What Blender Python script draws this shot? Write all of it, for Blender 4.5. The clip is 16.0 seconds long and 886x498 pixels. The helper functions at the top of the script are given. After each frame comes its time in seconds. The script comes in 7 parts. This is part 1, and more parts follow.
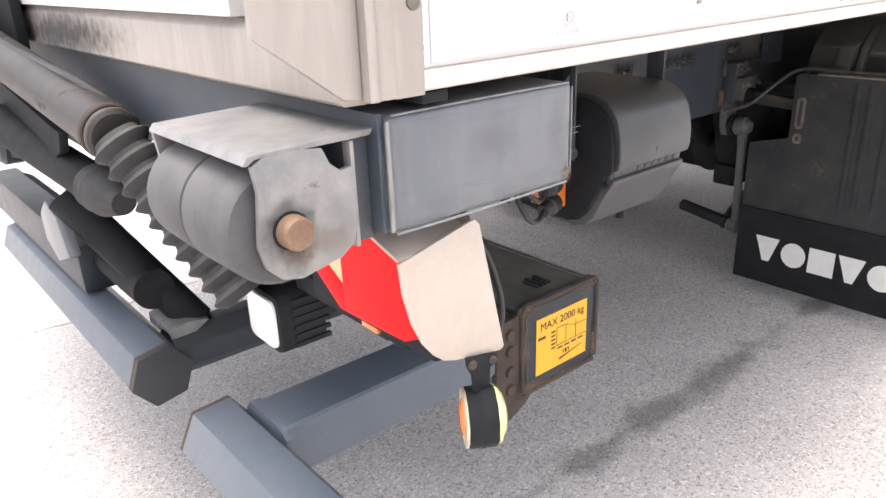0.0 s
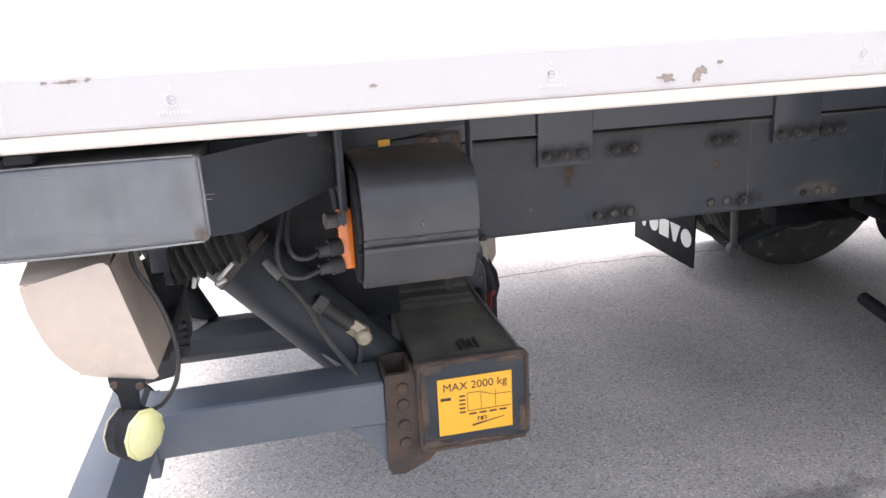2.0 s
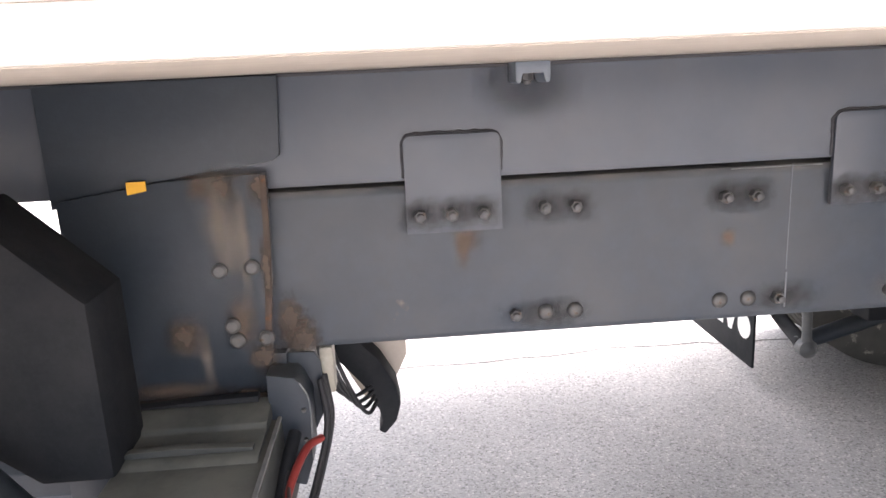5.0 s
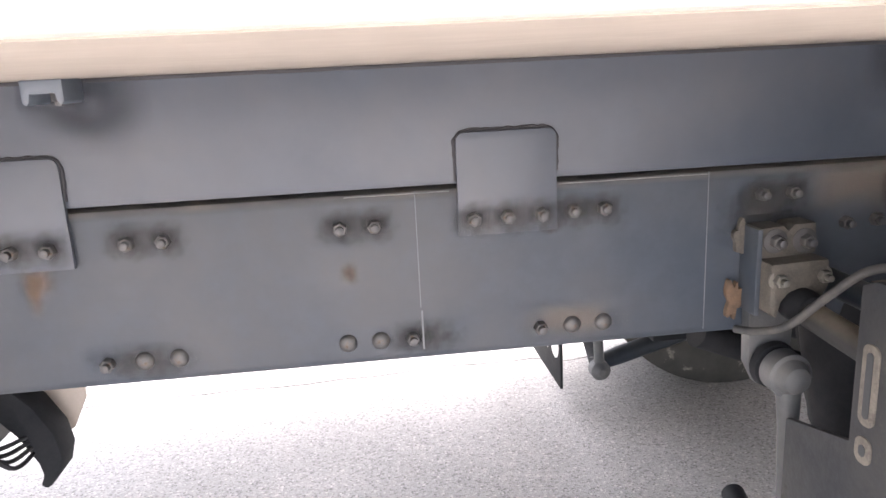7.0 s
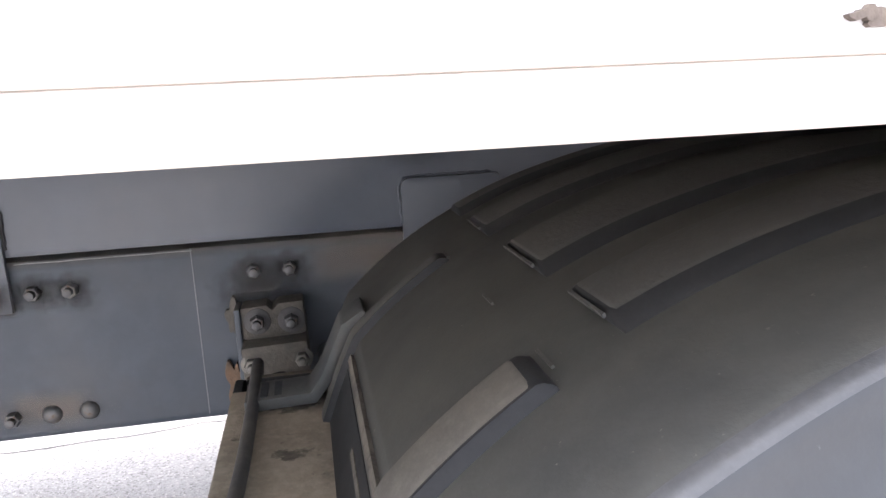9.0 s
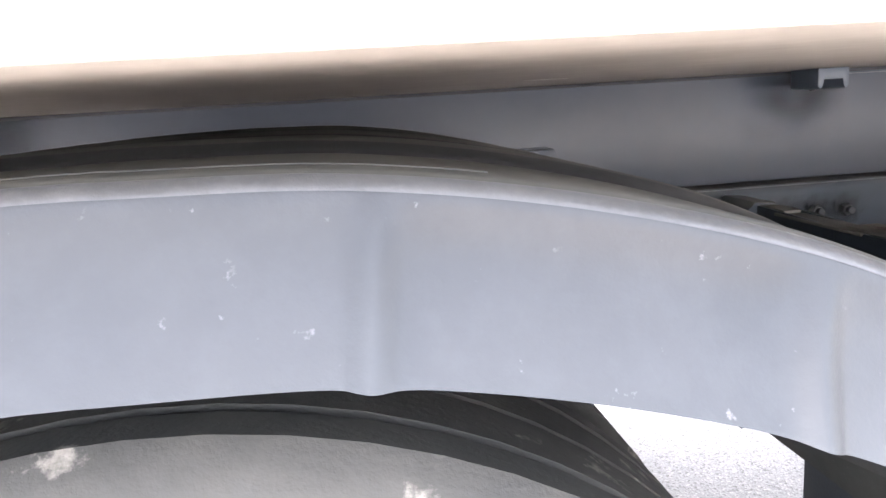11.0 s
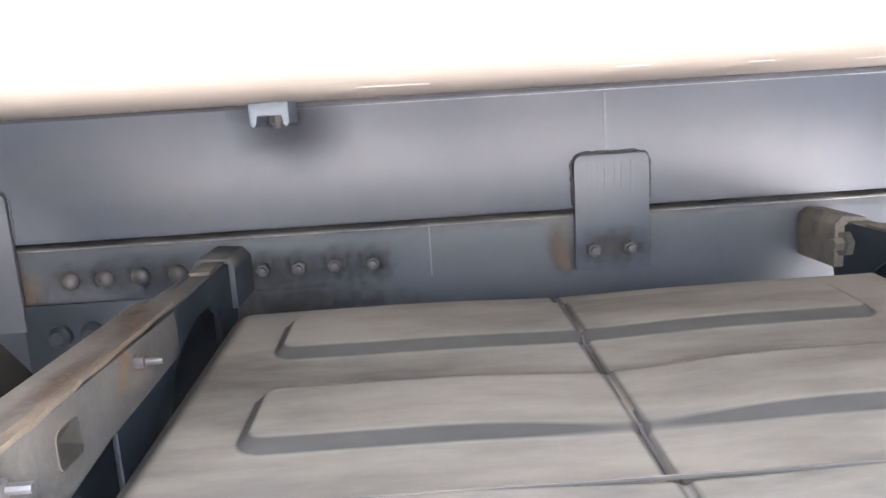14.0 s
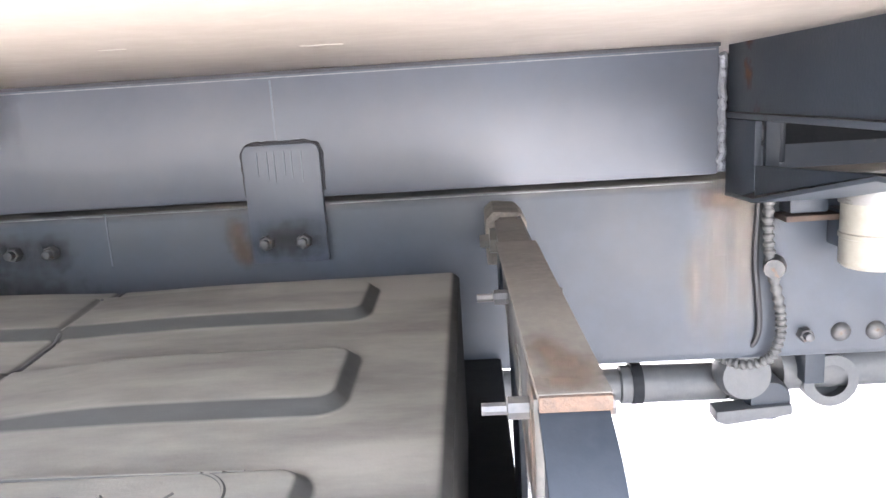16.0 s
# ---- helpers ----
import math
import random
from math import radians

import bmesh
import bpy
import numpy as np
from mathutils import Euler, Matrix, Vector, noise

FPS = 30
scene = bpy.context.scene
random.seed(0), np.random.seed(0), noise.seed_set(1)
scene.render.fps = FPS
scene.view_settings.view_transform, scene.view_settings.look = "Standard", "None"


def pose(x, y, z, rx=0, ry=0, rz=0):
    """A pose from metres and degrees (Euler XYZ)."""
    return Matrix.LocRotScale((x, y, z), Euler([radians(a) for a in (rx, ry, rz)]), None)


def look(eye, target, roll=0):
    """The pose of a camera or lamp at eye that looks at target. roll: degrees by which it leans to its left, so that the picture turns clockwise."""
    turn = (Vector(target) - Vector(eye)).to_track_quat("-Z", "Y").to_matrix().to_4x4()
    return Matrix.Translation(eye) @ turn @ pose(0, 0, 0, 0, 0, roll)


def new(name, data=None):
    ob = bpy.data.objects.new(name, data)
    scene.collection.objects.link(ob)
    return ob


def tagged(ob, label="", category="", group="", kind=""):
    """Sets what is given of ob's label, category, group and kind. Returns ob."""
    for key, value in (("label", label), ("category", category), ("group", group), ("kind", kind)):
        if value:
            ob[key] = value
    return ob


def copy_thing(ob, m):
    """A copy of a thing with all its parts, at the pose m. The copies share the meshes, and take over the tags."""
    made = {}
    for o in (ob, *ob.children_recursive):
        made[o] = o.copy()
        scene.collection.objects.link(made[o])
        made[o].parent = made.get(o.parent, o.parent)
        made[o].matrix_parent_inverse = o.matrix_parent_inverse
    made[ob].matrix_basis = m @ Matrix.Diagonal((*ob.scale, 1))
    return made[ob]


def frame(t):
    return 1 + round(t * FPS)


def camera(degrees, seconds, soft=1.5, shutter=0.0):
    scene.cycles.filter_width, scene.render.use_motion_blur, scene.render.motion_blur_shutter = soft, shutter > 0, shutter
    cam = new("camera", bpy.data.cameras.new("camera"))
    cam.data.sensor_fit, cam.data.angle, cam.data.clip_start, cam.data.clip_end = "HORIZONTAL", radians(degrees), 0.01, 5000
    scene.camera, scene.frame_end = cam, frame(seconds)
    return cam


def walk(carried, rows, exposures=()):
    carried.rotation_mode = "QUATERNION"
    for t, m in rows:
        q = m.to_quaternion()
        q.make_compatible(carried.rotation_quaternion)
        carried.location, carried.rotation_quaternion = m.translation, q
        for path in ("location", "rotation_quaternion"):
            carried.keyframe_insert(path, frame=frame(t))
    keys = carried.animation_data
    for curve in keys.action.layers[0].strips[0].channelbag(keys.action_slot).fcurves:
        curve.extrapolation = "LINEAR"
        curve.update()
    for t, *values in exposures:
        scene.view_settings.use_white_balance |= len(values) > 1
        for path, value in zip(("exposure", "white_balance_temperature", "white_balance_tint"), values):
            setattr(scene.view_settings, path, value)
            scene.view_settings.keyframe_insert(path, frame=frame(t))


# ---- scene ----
cam = camera(62.2, 16.0)
PATH = [
    (0, (0.047, -0.521, 1.193), (1.237, 0.914, 0.468), -2.2),
    (0.5, (0.237, -0.638, 1.2), (1.272, 0.922, 0.497), -2.4),
    (1, (0.408, -0.79, 1.202), (1.194, 0.925, 0.538), -2.5),
    (1.5, (0.542, -0.901, 1.219), (1.101, 0.916, 0.596), -2.7),
    (2, (0.75, -0.922, 1.211), (1.146, 0.946, 0.617), -2.9),
    (2.5, (0.937, -0.869, 1.177), (1.206, 1.031, 0.611), -2.9),
    (3, (1.031, -0.7, 1.148), (1.232, 1.214, 0.604), -2.9),
    (3.5, (1.13, -0.531, 1.113), (1.29, 1.395, 0.599), -2.7),
    (3.7, (1.174, -0.471, 1.109), (1.326, 1.457, 0.599), -2.5),
    (6, (1.546, -0.214, 1.07), (1.649, 1.732, 0.619), -3.1),
    (6.5, (1.704, -0.182, 1.082), (1.843, 1.757, 0.612), -3.0),
    (7, (1.927, -0.18, 1.08), (2.133, 1.752, 0.604), -2.8),
    (7.5, (2.1, -0.188, 1.073), (2.366, 1.746, 0.637), -2.9),
    (8, (2.259, -0.16, 1.083), (2.567, 1.771, 0.663), -2.6),
    (8.5, (2.393, -0.153, 1.087), (2.721, 1.775, 0.67), -2.8),
    (9, (2.607, -0.2, 1.104), (2.952, 1.727, 0.697), -2.8),
    (9.5, (2.771, -0.217, 1.098), (3.069, 1.717, 0.688), -2.9),
    (10, (2.911, -0.236, 1.089), (3.173, 1.703, 0.675), -3.2),
    (12.5, (3.738, -0.257, 1.055), (3.945, 1.705, 0.727), -3.7),
    (13, (3.856, -0.2, 1.06), (4.033, 1.763, 0.719), -3.8),
    (13.5, (3.948, -0.165, 1.061), (4.074, 1.799, 0.705), -3.5),
    (14, (4.118, -0.163, 1.069), (4.162, 1.801, 0.695), -3.6),
    (14.5, (4.24, -0.165, 1.068), (4.212, 1.797, 0.678), -3.6),
    (15, (4.375, -0.151, 1.056), (4.304, 1.809, 0.662), -3.5),
    (15.5, (4.529, -0.138, 1.043), (4.438, 1.82, 0.646), -3.5),
    (16, (4.632, -0.134, 1.042), (4.54, 1.823, 0.639), -3.6),
]
EXPOSURE = [(0, 2.25, 6800, 14.3), (1, 2.2, 6700, 14.3), (2, 2.1, 6500, 14.3), (3, 2.4, 6500, 14.5), (3.5, 2.6, 6600, 14.5), (6, 3.6, 6700, 16), (7, 3.65, 6700, 16), (8, 3.5, 6450, 13.5), (9, 3.25, 6350, 13.5), (9.5, 3.35, 6350, 13.5), (10, 3.65, 6350, 13.5), (12.5, 4.95, 6550, 14.5), (13.5, 5.3, 6450, 14.5), (15, 5.15, 6250, 14), (16, 5.05, 6250, 13.5)]
walk(cam, [(t, look(e, a, r)) for t, e, a, r in PATH], EXPOSURE)

# ---- light: a bright overcast day ----
world = bpy.data.worlds.new("overcast_sky")
scene.world = world
world.use_nodes = True
wt = world.node_tree
sky = wt.nodes.new("ShaderNodeTexSky")
sky.sky_type, sky.sun_disc = "NISHITA", False
sky.sun_elevation, sky.sun_rotation = radians(86), radians(0)
sky.dust_density, sky.ozone_density = 6.0, 0.5
cloud = wt.nodes.new("ShaderNodeHueSaturation")  # a veil of cloud takes the blue out
cloud.inputs["Saturation"].default_value = 0.45
wt.links.new(sky.outputs[0], cloud.inputs["Color"])
wt.links.new(cloud.outputs[0], wt.nodes["Background"].inputs[0])
wt.nodes["Background"].inputs[1].default_value = 0.15
sun = new("sun", bpy.data.lights.new("sun", "SUN"))
sun.data.energy, sun.data.angle, sun.data.color = 0.5, radians(55), (1.0, 0.985, 0.96)
sun.matrix_world = look((0, 0, 0), (-0.01, -0.07, -1.0))


# ---- materials ----
def mat(name, base, other=None, scale=14.0, amount=0.5, rough=0.5, metal=0.0, bump=0.15, bump_scale=220.0,
        spot=None, spot_scale=6.0, spot_at=0.62, spot_rough=0.85, dust=None, dust_amount=0.0, dust_from=0.15, dust_to=0.9, dust_even=0.25, coat=0.0, streak=False, spec=0.5):
    """Paint, metal or plastic: two scales of tone, fine relief, patches of rust or dirt, settled dust."""
    m = bpy.data.materials.new(name)
    m.use_nodes = True
    nt = m.node_tree
    n, l = nt.nodes, nt.links
    b = n["Principled BSDF"]
    tc = n.new("ShaderNodeTexCoord")
    vec = tc.outputs["Object"]
    if streak:
        mp = n.new("ShaderNodeMapping")
        mp.inputs["Scale"].default_value = (1, 1, 0.12) if streak is True else streak
        l.new(vec, mp.inputs["Vector"])
        vec = mp.outputs[0]

    def noise_tex(sc, detail=6.0, v=vec):
        t = n.new("ShaderNodeTexNoise")
        t.inputs["Scale"].default_value, t.inputs["Detail"].default_value = sc, detail
        t.inputs["Roughness"].default_value = 0.62
        l.new(v, t.inputs["Vector"])
        return t.outputs["Fac"]

    def ramp(src, a, c):
        r = n.new("ShaderNodeMapRange")
        r.inputs["From Min"].default_value, r.inputs["From Max"].default_value = a, c
        l.new(src, r.inputs["Value"])
        return r.outputs[0]

    def mix(fac, c1, c2):
        x = n.new("ShaderNodeMix")
        x.data_type = "RGBA"
        for sock, c in ((x.inputs["A"], c1), (x.inputs["B"], c2)):
            if isinstance(c, tuple):
                sock.default_value = (*c, 1)
            else:
                l.new(c, sock)
        l.new(fac, x.inputs["Factor"])
        return x.outputs["Result"]

    def times(src, k):
        q = n.new("ShaderNodeMath")
        q.operation = "MULTIPLY"
        q.inputs[1].default_value = k
        l.new(src, q.inputs[0])
        return q.outputs[0]

    other = other or tuple(c * 0.75 for c in base)
    col = mix(times(ramp(noise_tex(scale), 0.35, 0.7), amount), base, other)
    fine = noise_tex(scale * 9)
    col = mix(times(ramp(fine, 0.45, 0.75), amount * 0.5), col, tuple(min(1, c * 1.25 + 0.01) for c in base))
    rg = n.new("ShaderNodeMapRange")
    rg.inputs["To Min"].default_value, rg.inputs["To Max"].default_value = rough - 0.08, min(1, rough + 0.12)
    l.new(noise_tex(scale * 2.2), rg.inputs["Value"])
    rgh = rg.outputs[0]
    if spot:
        f = ramp(noise_tex(spot_scale, 9.0, tc.outputs["Object"]), spot_at, spot_at + 0.05)
        grain = mix(ramp(noise_tex(90, 4.0, tc.outputs["Object"]), 0.35, 0.65), spot, tuple(c * 0.45 for c in spot))
        col = mix(f, col, grain)
        x = n.new("ShaderNodeMix")
        x.inputs["B"].default_value = spot_rough
        l.new(f, x.inputs["Factor"])
        l.new(rgh, x.inputs["A"])
        rgh = x.outputs["Result"]
        if metal:
            k = n.new("ShaderNodeMath")
            k.operation, k.inputs[0].default_value = "SUBTRACT", metal
            l.new(times(f, metal), k.inputs[1])
            l.new(k.outputs[0], b.inputs["Metallic"])
    elif metal:
        b.inputs["Metallic"].default_value = metal
    if dust:
        g = n.new("ShaderNodeNewGeometry")
        sep = n.new("ShaderNodeSeparateXYZ")
        l.new(g.outputs["Normal"], sep.inputs[0])
        up = n.new("ShaderNodeMath")
        up.operation = "MULTIPLY"
        l.new(ramp(sep.outputs["Z"], dust_from, dust_to), up.inputs[0])
        l.new(ramp(noise_tex(7, 8.0), dust_even, dust_even + 0.35), up.inputs[1])
        col = mix(times(up.outputs[0], dust_amount), col, dust)
    l.new(col, b.inputs["Base Color"])
    l.new(rgh, b.inputs["Roughness"])
    b.inputs["Coat Weight"].default_value = coat
    b.inputs["Specular IOR Level"].default_value = spec
    if bump:
        bp = n.new("ShaderNodeBump")
        bp.inputs["Strength"].default_value, bp.inputs["Distance"].default_value = bump, 0.002
        l.new(noise_tex(bump_scale, 3.0, tc.outputs["Object"]), bp.inputs["Height"])
        l.new(bp.outputs[0], b.inputs["Normal"])
    return m


def asphalt():
    m = bpy.data.materials.new("weathered_asphalt")
    m.use_nodes = True
    n, l = m.node_tree.nodes, m.node_tree.links
    b = n["Principled BSDF"]
    tc = n.new("ShaderNodeTexCoord")
    vor = n.new("ShaderNodeTexVoronoi")
    vor.inputs["Scale"].default_value = 190
    l.new(tc.outputs["Object"], vor.inputs["Vector"])
    sep = n.new("ShaderNodeSeparateColor")
    l.new(vor.outputs["Color"], sep.inputs[0])
    cr = n.new("ShaderNodeValToRGB")
    e = cr.color_ramp.elements
    e[0].position, e[0].color = 0.04, (0.24, 0.228, 0.217, 1)
    e[1].position, e[1].color = 1.0, (0.66, 0.625, 0.59, 1)
    for p, c in ((0.16, 0.37), (0.6, 0.435), (0.92, 0.5)):
        q = e.new(p)
        q.color = (c, c * 0.955, c * 0.915, 1)
    l.new(sep.outputs[0], cr.inputs[0])
    big = n.new("ShaderNodeTexNoise")
    big.inputs["Scale"].default_value, big.inputs["Detail"].default_value = 1.3, 8
    l.new(tc.outputs["Object"], big.inputs["Vector"])
    mr = n.new("ShaderNodeMapRange")
    mr.inputs["From Min"].default_value, mr.inputs["From Max"].default_value = 0.3, 0.7
    mr.inputs["To Min"].default_value, mr.inputs["To Max"].default_value = 0.78, 1.12
    l.new(big.outputs["Fac"], mr.inputs["Value"])
    # a dark oily wheel track along the lorry
    sx = n.new("ShaderNodeSeparateXYZ")
    l.new(tc.outputs["Object"], sx.inputs[0])
    wob = n.new("ShaderNodeTexNoise")
    wob.inputs["Scale"].default_value, wob.inputs["Detail"].default_value = 6.0, 8
    l.new(tc.outputs["Object"], wob.inputs["Vector"])
    d = n.new("ShaderNodeMath")
    d.operation = "SUBTRACT"
    d.inputs[1].default_value = 0.455
    l.new(sx.outputs["Y"], d.inputs[0])
    ab = n.new("ShaderNodeMath")
    ab.operation = "ABSOLUTE"
    l.new(d.outputs[0], ab.inputs[0])
    ad = n.new("ShaderNodeMath")
    ad.operation = "MULTIPLY_ADD"
    ad.inputs[1].default_value, ad.inputs[2].default_value = 0.28, -0.13
    l.new(wob.outputs["Fac"], ad.inputs[0])
    sm = n.new("ShaderNodeMath")
    sm.operation = "ADD"
    l.new(ab.outputs[0], sm.inputs[0])
    l.new(ad.outputs[0], sm.inputs[1])
    st = n.new("ShaderNodeMapRange")
    st.inputs["From Min"].default_value, st.inputs["From Max"].default_value = 0.0, 0.06
    st.inputs["To Min"].default_value, st.inputs["To Max"].default_value = 0.52, 1.0
    l.new(sm.outputs[0], st.inputs["Value"])
    mu = n.new("ShaderNodeMath")
    mu.operation = "MULTIPLY"
    l.new(mr.outputs[0], mu.inputs[0])
    l.new(st.outputs[0], mu.inputs[1])
    mx = n.new("ShaderNodeMix")
    mx.data_type, mx.blend_type = "RGBA", "MULTIPLY"
    mx.inputs["Factor"].default_value = 1.0
    l.new(cr.outputs[0], mx.inputs["A"])
    l.new(mu.outputs[0], mx.inputs["B"])
    l.new(mx.outputs["Result"], b.inputs["Base Color"])
    b.inputs["Roughness"].default_value = 0.82
    bp = n.new("ShaderNodeBump")
    bp.inputs["Strength"].default_value, bp.inputs["Distance"].default_value = 0.6, 0.003
    l.new(vor.outputs["Distance"], bp.inputs["Height"])
    l.new(bp.outputs[0], b.inputs["Normal"])
    return m


def patch_mat(name, base, other, density=1.0, grain=80.0, rim=(0.78, 0.26)):
    """A stain that fades out unevenly towards its rim."""
    m = bpy.data.materials.new(name)
    m.use_nodes = True
    n, l = m.node_tree.nodes, m.node_tree.links
    b = n["Principled BSDF"]
    tc = n.new("ShaderNodeTexCoord")
    sep = n.new("ShaderNodeSeparateXYZ")
    l.new(tc.outputs["Generated"], sep.inputs[0])
    comb = n.new("ShaderNodeCombineXYZ")
    l.new(sep.outputs["X"], comb.inputs["X"])
    l.new(sep.outputs["Z"], comb.inputs["Y"])
    off = n.new("ShaderNodeVectorMath")
    off.operation = "SUBTRACT"
    off.inputs[1].default_value = (0.5, 0.5, 0)
    l.new(comb.outputs[0], off.inputs[0])
    ln = n.new("ShaderNodeVectorMath")
    ln.operation = "LENGTH"
    l.new(off.outputs[0], ln.inputs[0])
    nz = n.new("ShaderNodeTexNoise")
    nz.inputs["Scale"].default_value, nz.inputs["Detail"].default_value = grain, 8.0
    l.new(tc.outputs["Object"], nz.inputs["Vector"])
    ad = n.new("ShaderNodeMath")
    ad.operation = "MULTIPLY_ADD"
    ad.inputs[1].default_value = 0.5
    l.new(nz.outputs["Fac"], ad.inputs[0])
    l.new(ln.outputs["Value"], ad.inputs[2])
    mr = n.new("ShaderNodeMapRange")
    mr.interpolation_type = "SMOOTHSTEP"
    mr.inputs["From Min"].default_value, mr.inputs["From Max"].default_value = rim
    mr.inputs["To Min"].default_value, mr.inputs["To Max"].default_value = 0.0, density
    l.new(ad.outputs[0], mr.inputs["Value"])
    l.new(mr.outputs[0], b.inputs["Alpha"])
    mx = n.new("ShaderNodeMix")
    mx.data_type = "RGBA"
    mx.inputs["A"].default_value, mx.inputs["B"].default_value = (*base, 1), (*other, 1)
    l.new(nz.outputs["Fac"], mx.inputs["Factor"])
    l.new(mx.outputs["Result"], b.inputs["Base Color"])
    b.inputs["Roughness"].default_value = 0.8
    return m


RUSTC = (0.16, 0.075, 0.035)
DUSTC = (0.30, 0.265, 0.21)
ASPHALT = asphalt()
CRACK = mat("crack_filler", (0.1, 0.095, 0.09), rough=0.9)
CHASSIS = mat("blue_grey_chassis_paint", (0.036, 0.047, 0.062), (0.068, 0.07, 0.074), scale=3.0, amount=0.85, spec=0.34, rough=0.46, bump=0.05, bump_scale=60,
              spot=(0.16, 0.14, 0.12), spot_scale=5, spot_at=0.66, dust=DUSTC, dust_amount=0.5)
# the broad paler blotches stand in for blurred reflections in the paint
SUBFRAME = mat("satin_subframe_paint", (0.039, 0.052, 0.073), (0.085, 0.087, 0.096), scale=1.9, amount=0.8, rough=0.4, bump=0.04, bump_scale=40, streak=False)
DARKPAINT = mat("dark_blue_lift_paint", (0.018, 0.025, 0.035), (0.03, 0.035, 0.04), scale=6, amount=0.6, spec=0.32, rough=0.42, spot=RUSTC, spot_scale=7, spot_at=0.66, dust=(0.1, 0.1, 0.085), dust_amount=0.35)
LIFTGREY = mat("worn_grey_lift_paint", (0.1, 0.113, 0.13), (0.15, 0.15, 0.153), scale=9, amount=0.9, rough=0.38, bump=0.1, bump_scale=70, spot=(0.22, 0.215, 0.21), spot_scale=26, spot_at=0.71, streak=True)
TUBEGREY = mat("underrun_bar_paint", (0.072, 0.091, 0.115), (0.1, 0.115, 0.134), scale=8, amount=0.6, rough=0.42, spot=(0.24, 0.2, 0.16), spot_scale=12, spot_at=0.7)
ENDCAP = mat("black_plastic_cap", (0.022, 0.026, 0.03), rough=0.55)
GALV = mat("dull_galvanised_steel", (0.17, 0.172, 0.175), (0.3, 0.29, 0.275), scale=22, amount=0.9, rough=0.5, metal=0.35, bump=0.2, bump_scale=90, spot=(0.16, 0.145, 0.125), spot_scale=38, spot_at=0.64)
RUSTY = mat("rusted_steel", (0.045, 0.038, 0.035), (0.09, 0.06, 0.043), scale=18, amount=0.9, rough=0.85, bump=0.5, bump_scale=160, spec=0.25, spot=RUSTC, spot_scale=22, spot_at=0.62)
RUSTPATCH = mat("flaking_rust", (0.115, 0.07, 0.045), (0.05, 0.04, 0.034), scale=60, amount=0.9, rough=0.95, bump=0.9, bump_scale=140)
WELD = mat("dark_weld_seam", (0.03, 0.03, 0.035), rough=0.7, bump=0.6, bump_scale=260)
BRIGHTWELD = mat("zinc_painted_weld", (0.2, 0.21, 0.23), (0.11, 0.12, 0.13), scale=90, amount=0.9, rough=0.55, metal=0.3, bump=1.0, bump_scale=200)
BOLT = mat("oily_bolt_steel", (0.065, 0.066, 0.07), (0.13, 0.123, 0.11), scale=60, amount=0.8, rough=0.45, metal=0.4, spot=(0.14, 0.09, 0.06), spot_scale=40, spot_at=0.6)
ZINC = mat("zinc_bolt", (0.12, 0.12, 0.115), (0.17, 0.155, 0.12), scale=50, amount=0.7, rough=0.5, metal=0.4)
GRIME = mat("oil_grime", (0.045, 0.043, 0.045), (0.07, 0.068, 0.066), scale=40, amount=0.8, rough=0.75)
SOFTGRIME = patch_mat("oily_halo", (0.03, 0.03, 0.032), (0.055, 0.053, 0.051), 0.8, 60)
SOFTRUST = patch_mat("bleeding_rust", (0.165, 0.108, 0.068), (0.095, 0.07, 0.055), 0.7, 110)
CRUST = patch_mat("crusted_rust", (0.1, 0.07, 0.05), (0.045, 0.037, 0.032), 0.85, 90, (0.72, 0.4))
SCUFF = patch_mat("pale_scuff", (0.24, 0.25, 0.255), (0.16, 0.17, 0.18), 0.28, 50)
# soft dark halo: a clip's shade and grime put into colour
CLIPSHADE = patch_mat("soft_clip_shade", (0.035, 0.042, 0.055), (0.045, 0.05, 0.06), 0.75, 6)
SOFTDIRT = patch_mat("pale_dried_dirt", (0.26, 0.215, 0.17), (0.17, 0.145, 0.12), 0.5, 24)
WHITE = mat("white_gelcoat_panel", (0.57, 0.562, 0.556), (0.52, 0.51, 0.5), scale=3, amount=0.5, rough=0.32, bump=0.03, bump_scale=20)
SILLWHITE = mat("white_aluminium_sill", (0.54, 0.505, 0.46), (0.47, 0.43, 0.385), scale=5, amount=0.6, rough=0.38, bump=0.04)
CREAM = mat("cream_floor_underside", (0.33, 0.292, 0.25), (0.28, 0.245, 0.205), scale=4, amount=0.8, rough=0.55, bump=0.12, bump_scale=40, spot=(0.3, 0.26, 0.215), spot_scale=10, spot_at=0.72)
STEEL = mat("brushed_steel_trim", (0.34, 0.315, 0.29), (0.25, 0.225, 0.205), scale=9, amount=0.8, rough=0.45, metal=0.35, bump=0.12, bump_scale=120, streak=True, spot=(0.3, 0.25, 0.21), spot_scale=9, spot_at=0.7)
BEIGE = mat("beige_painted_sheet", (0.43, 0.375, 0.32), (0.37, 0.315, 0.265), scale=7, amount=0.6, rough=0.5, metal=0.1, bump=0.06)
RUBBER = mat("scuffed_rubber", (0.052, 0.053, 0.056), (0.1, 0.1, 0.102), scale=12, amount=0.8, rough=0.7, bump=0.3, bump_scale=140, dust=(0.2, 0.19, 0.18), dust_amount=0.4)
BLACKRUB = mat("black_rubber", (0.009, 0.0105, 0.013), (0.022, 0.0225, 0.024), scale=14, amount=0.7, rough=0.75, bump=0.2, spec=0.2)
BELLOWS = mat("dark_bellows_rubber", (0.03, 0.031, 0.033), (0.058, 0.058, 0.058), scale=14, amount=0.8, rough=0.7, bump=0.3, bump_scale=140, spec=0.25, dust=(0.14, 0.135, 0.125), dust_amount=0.35)
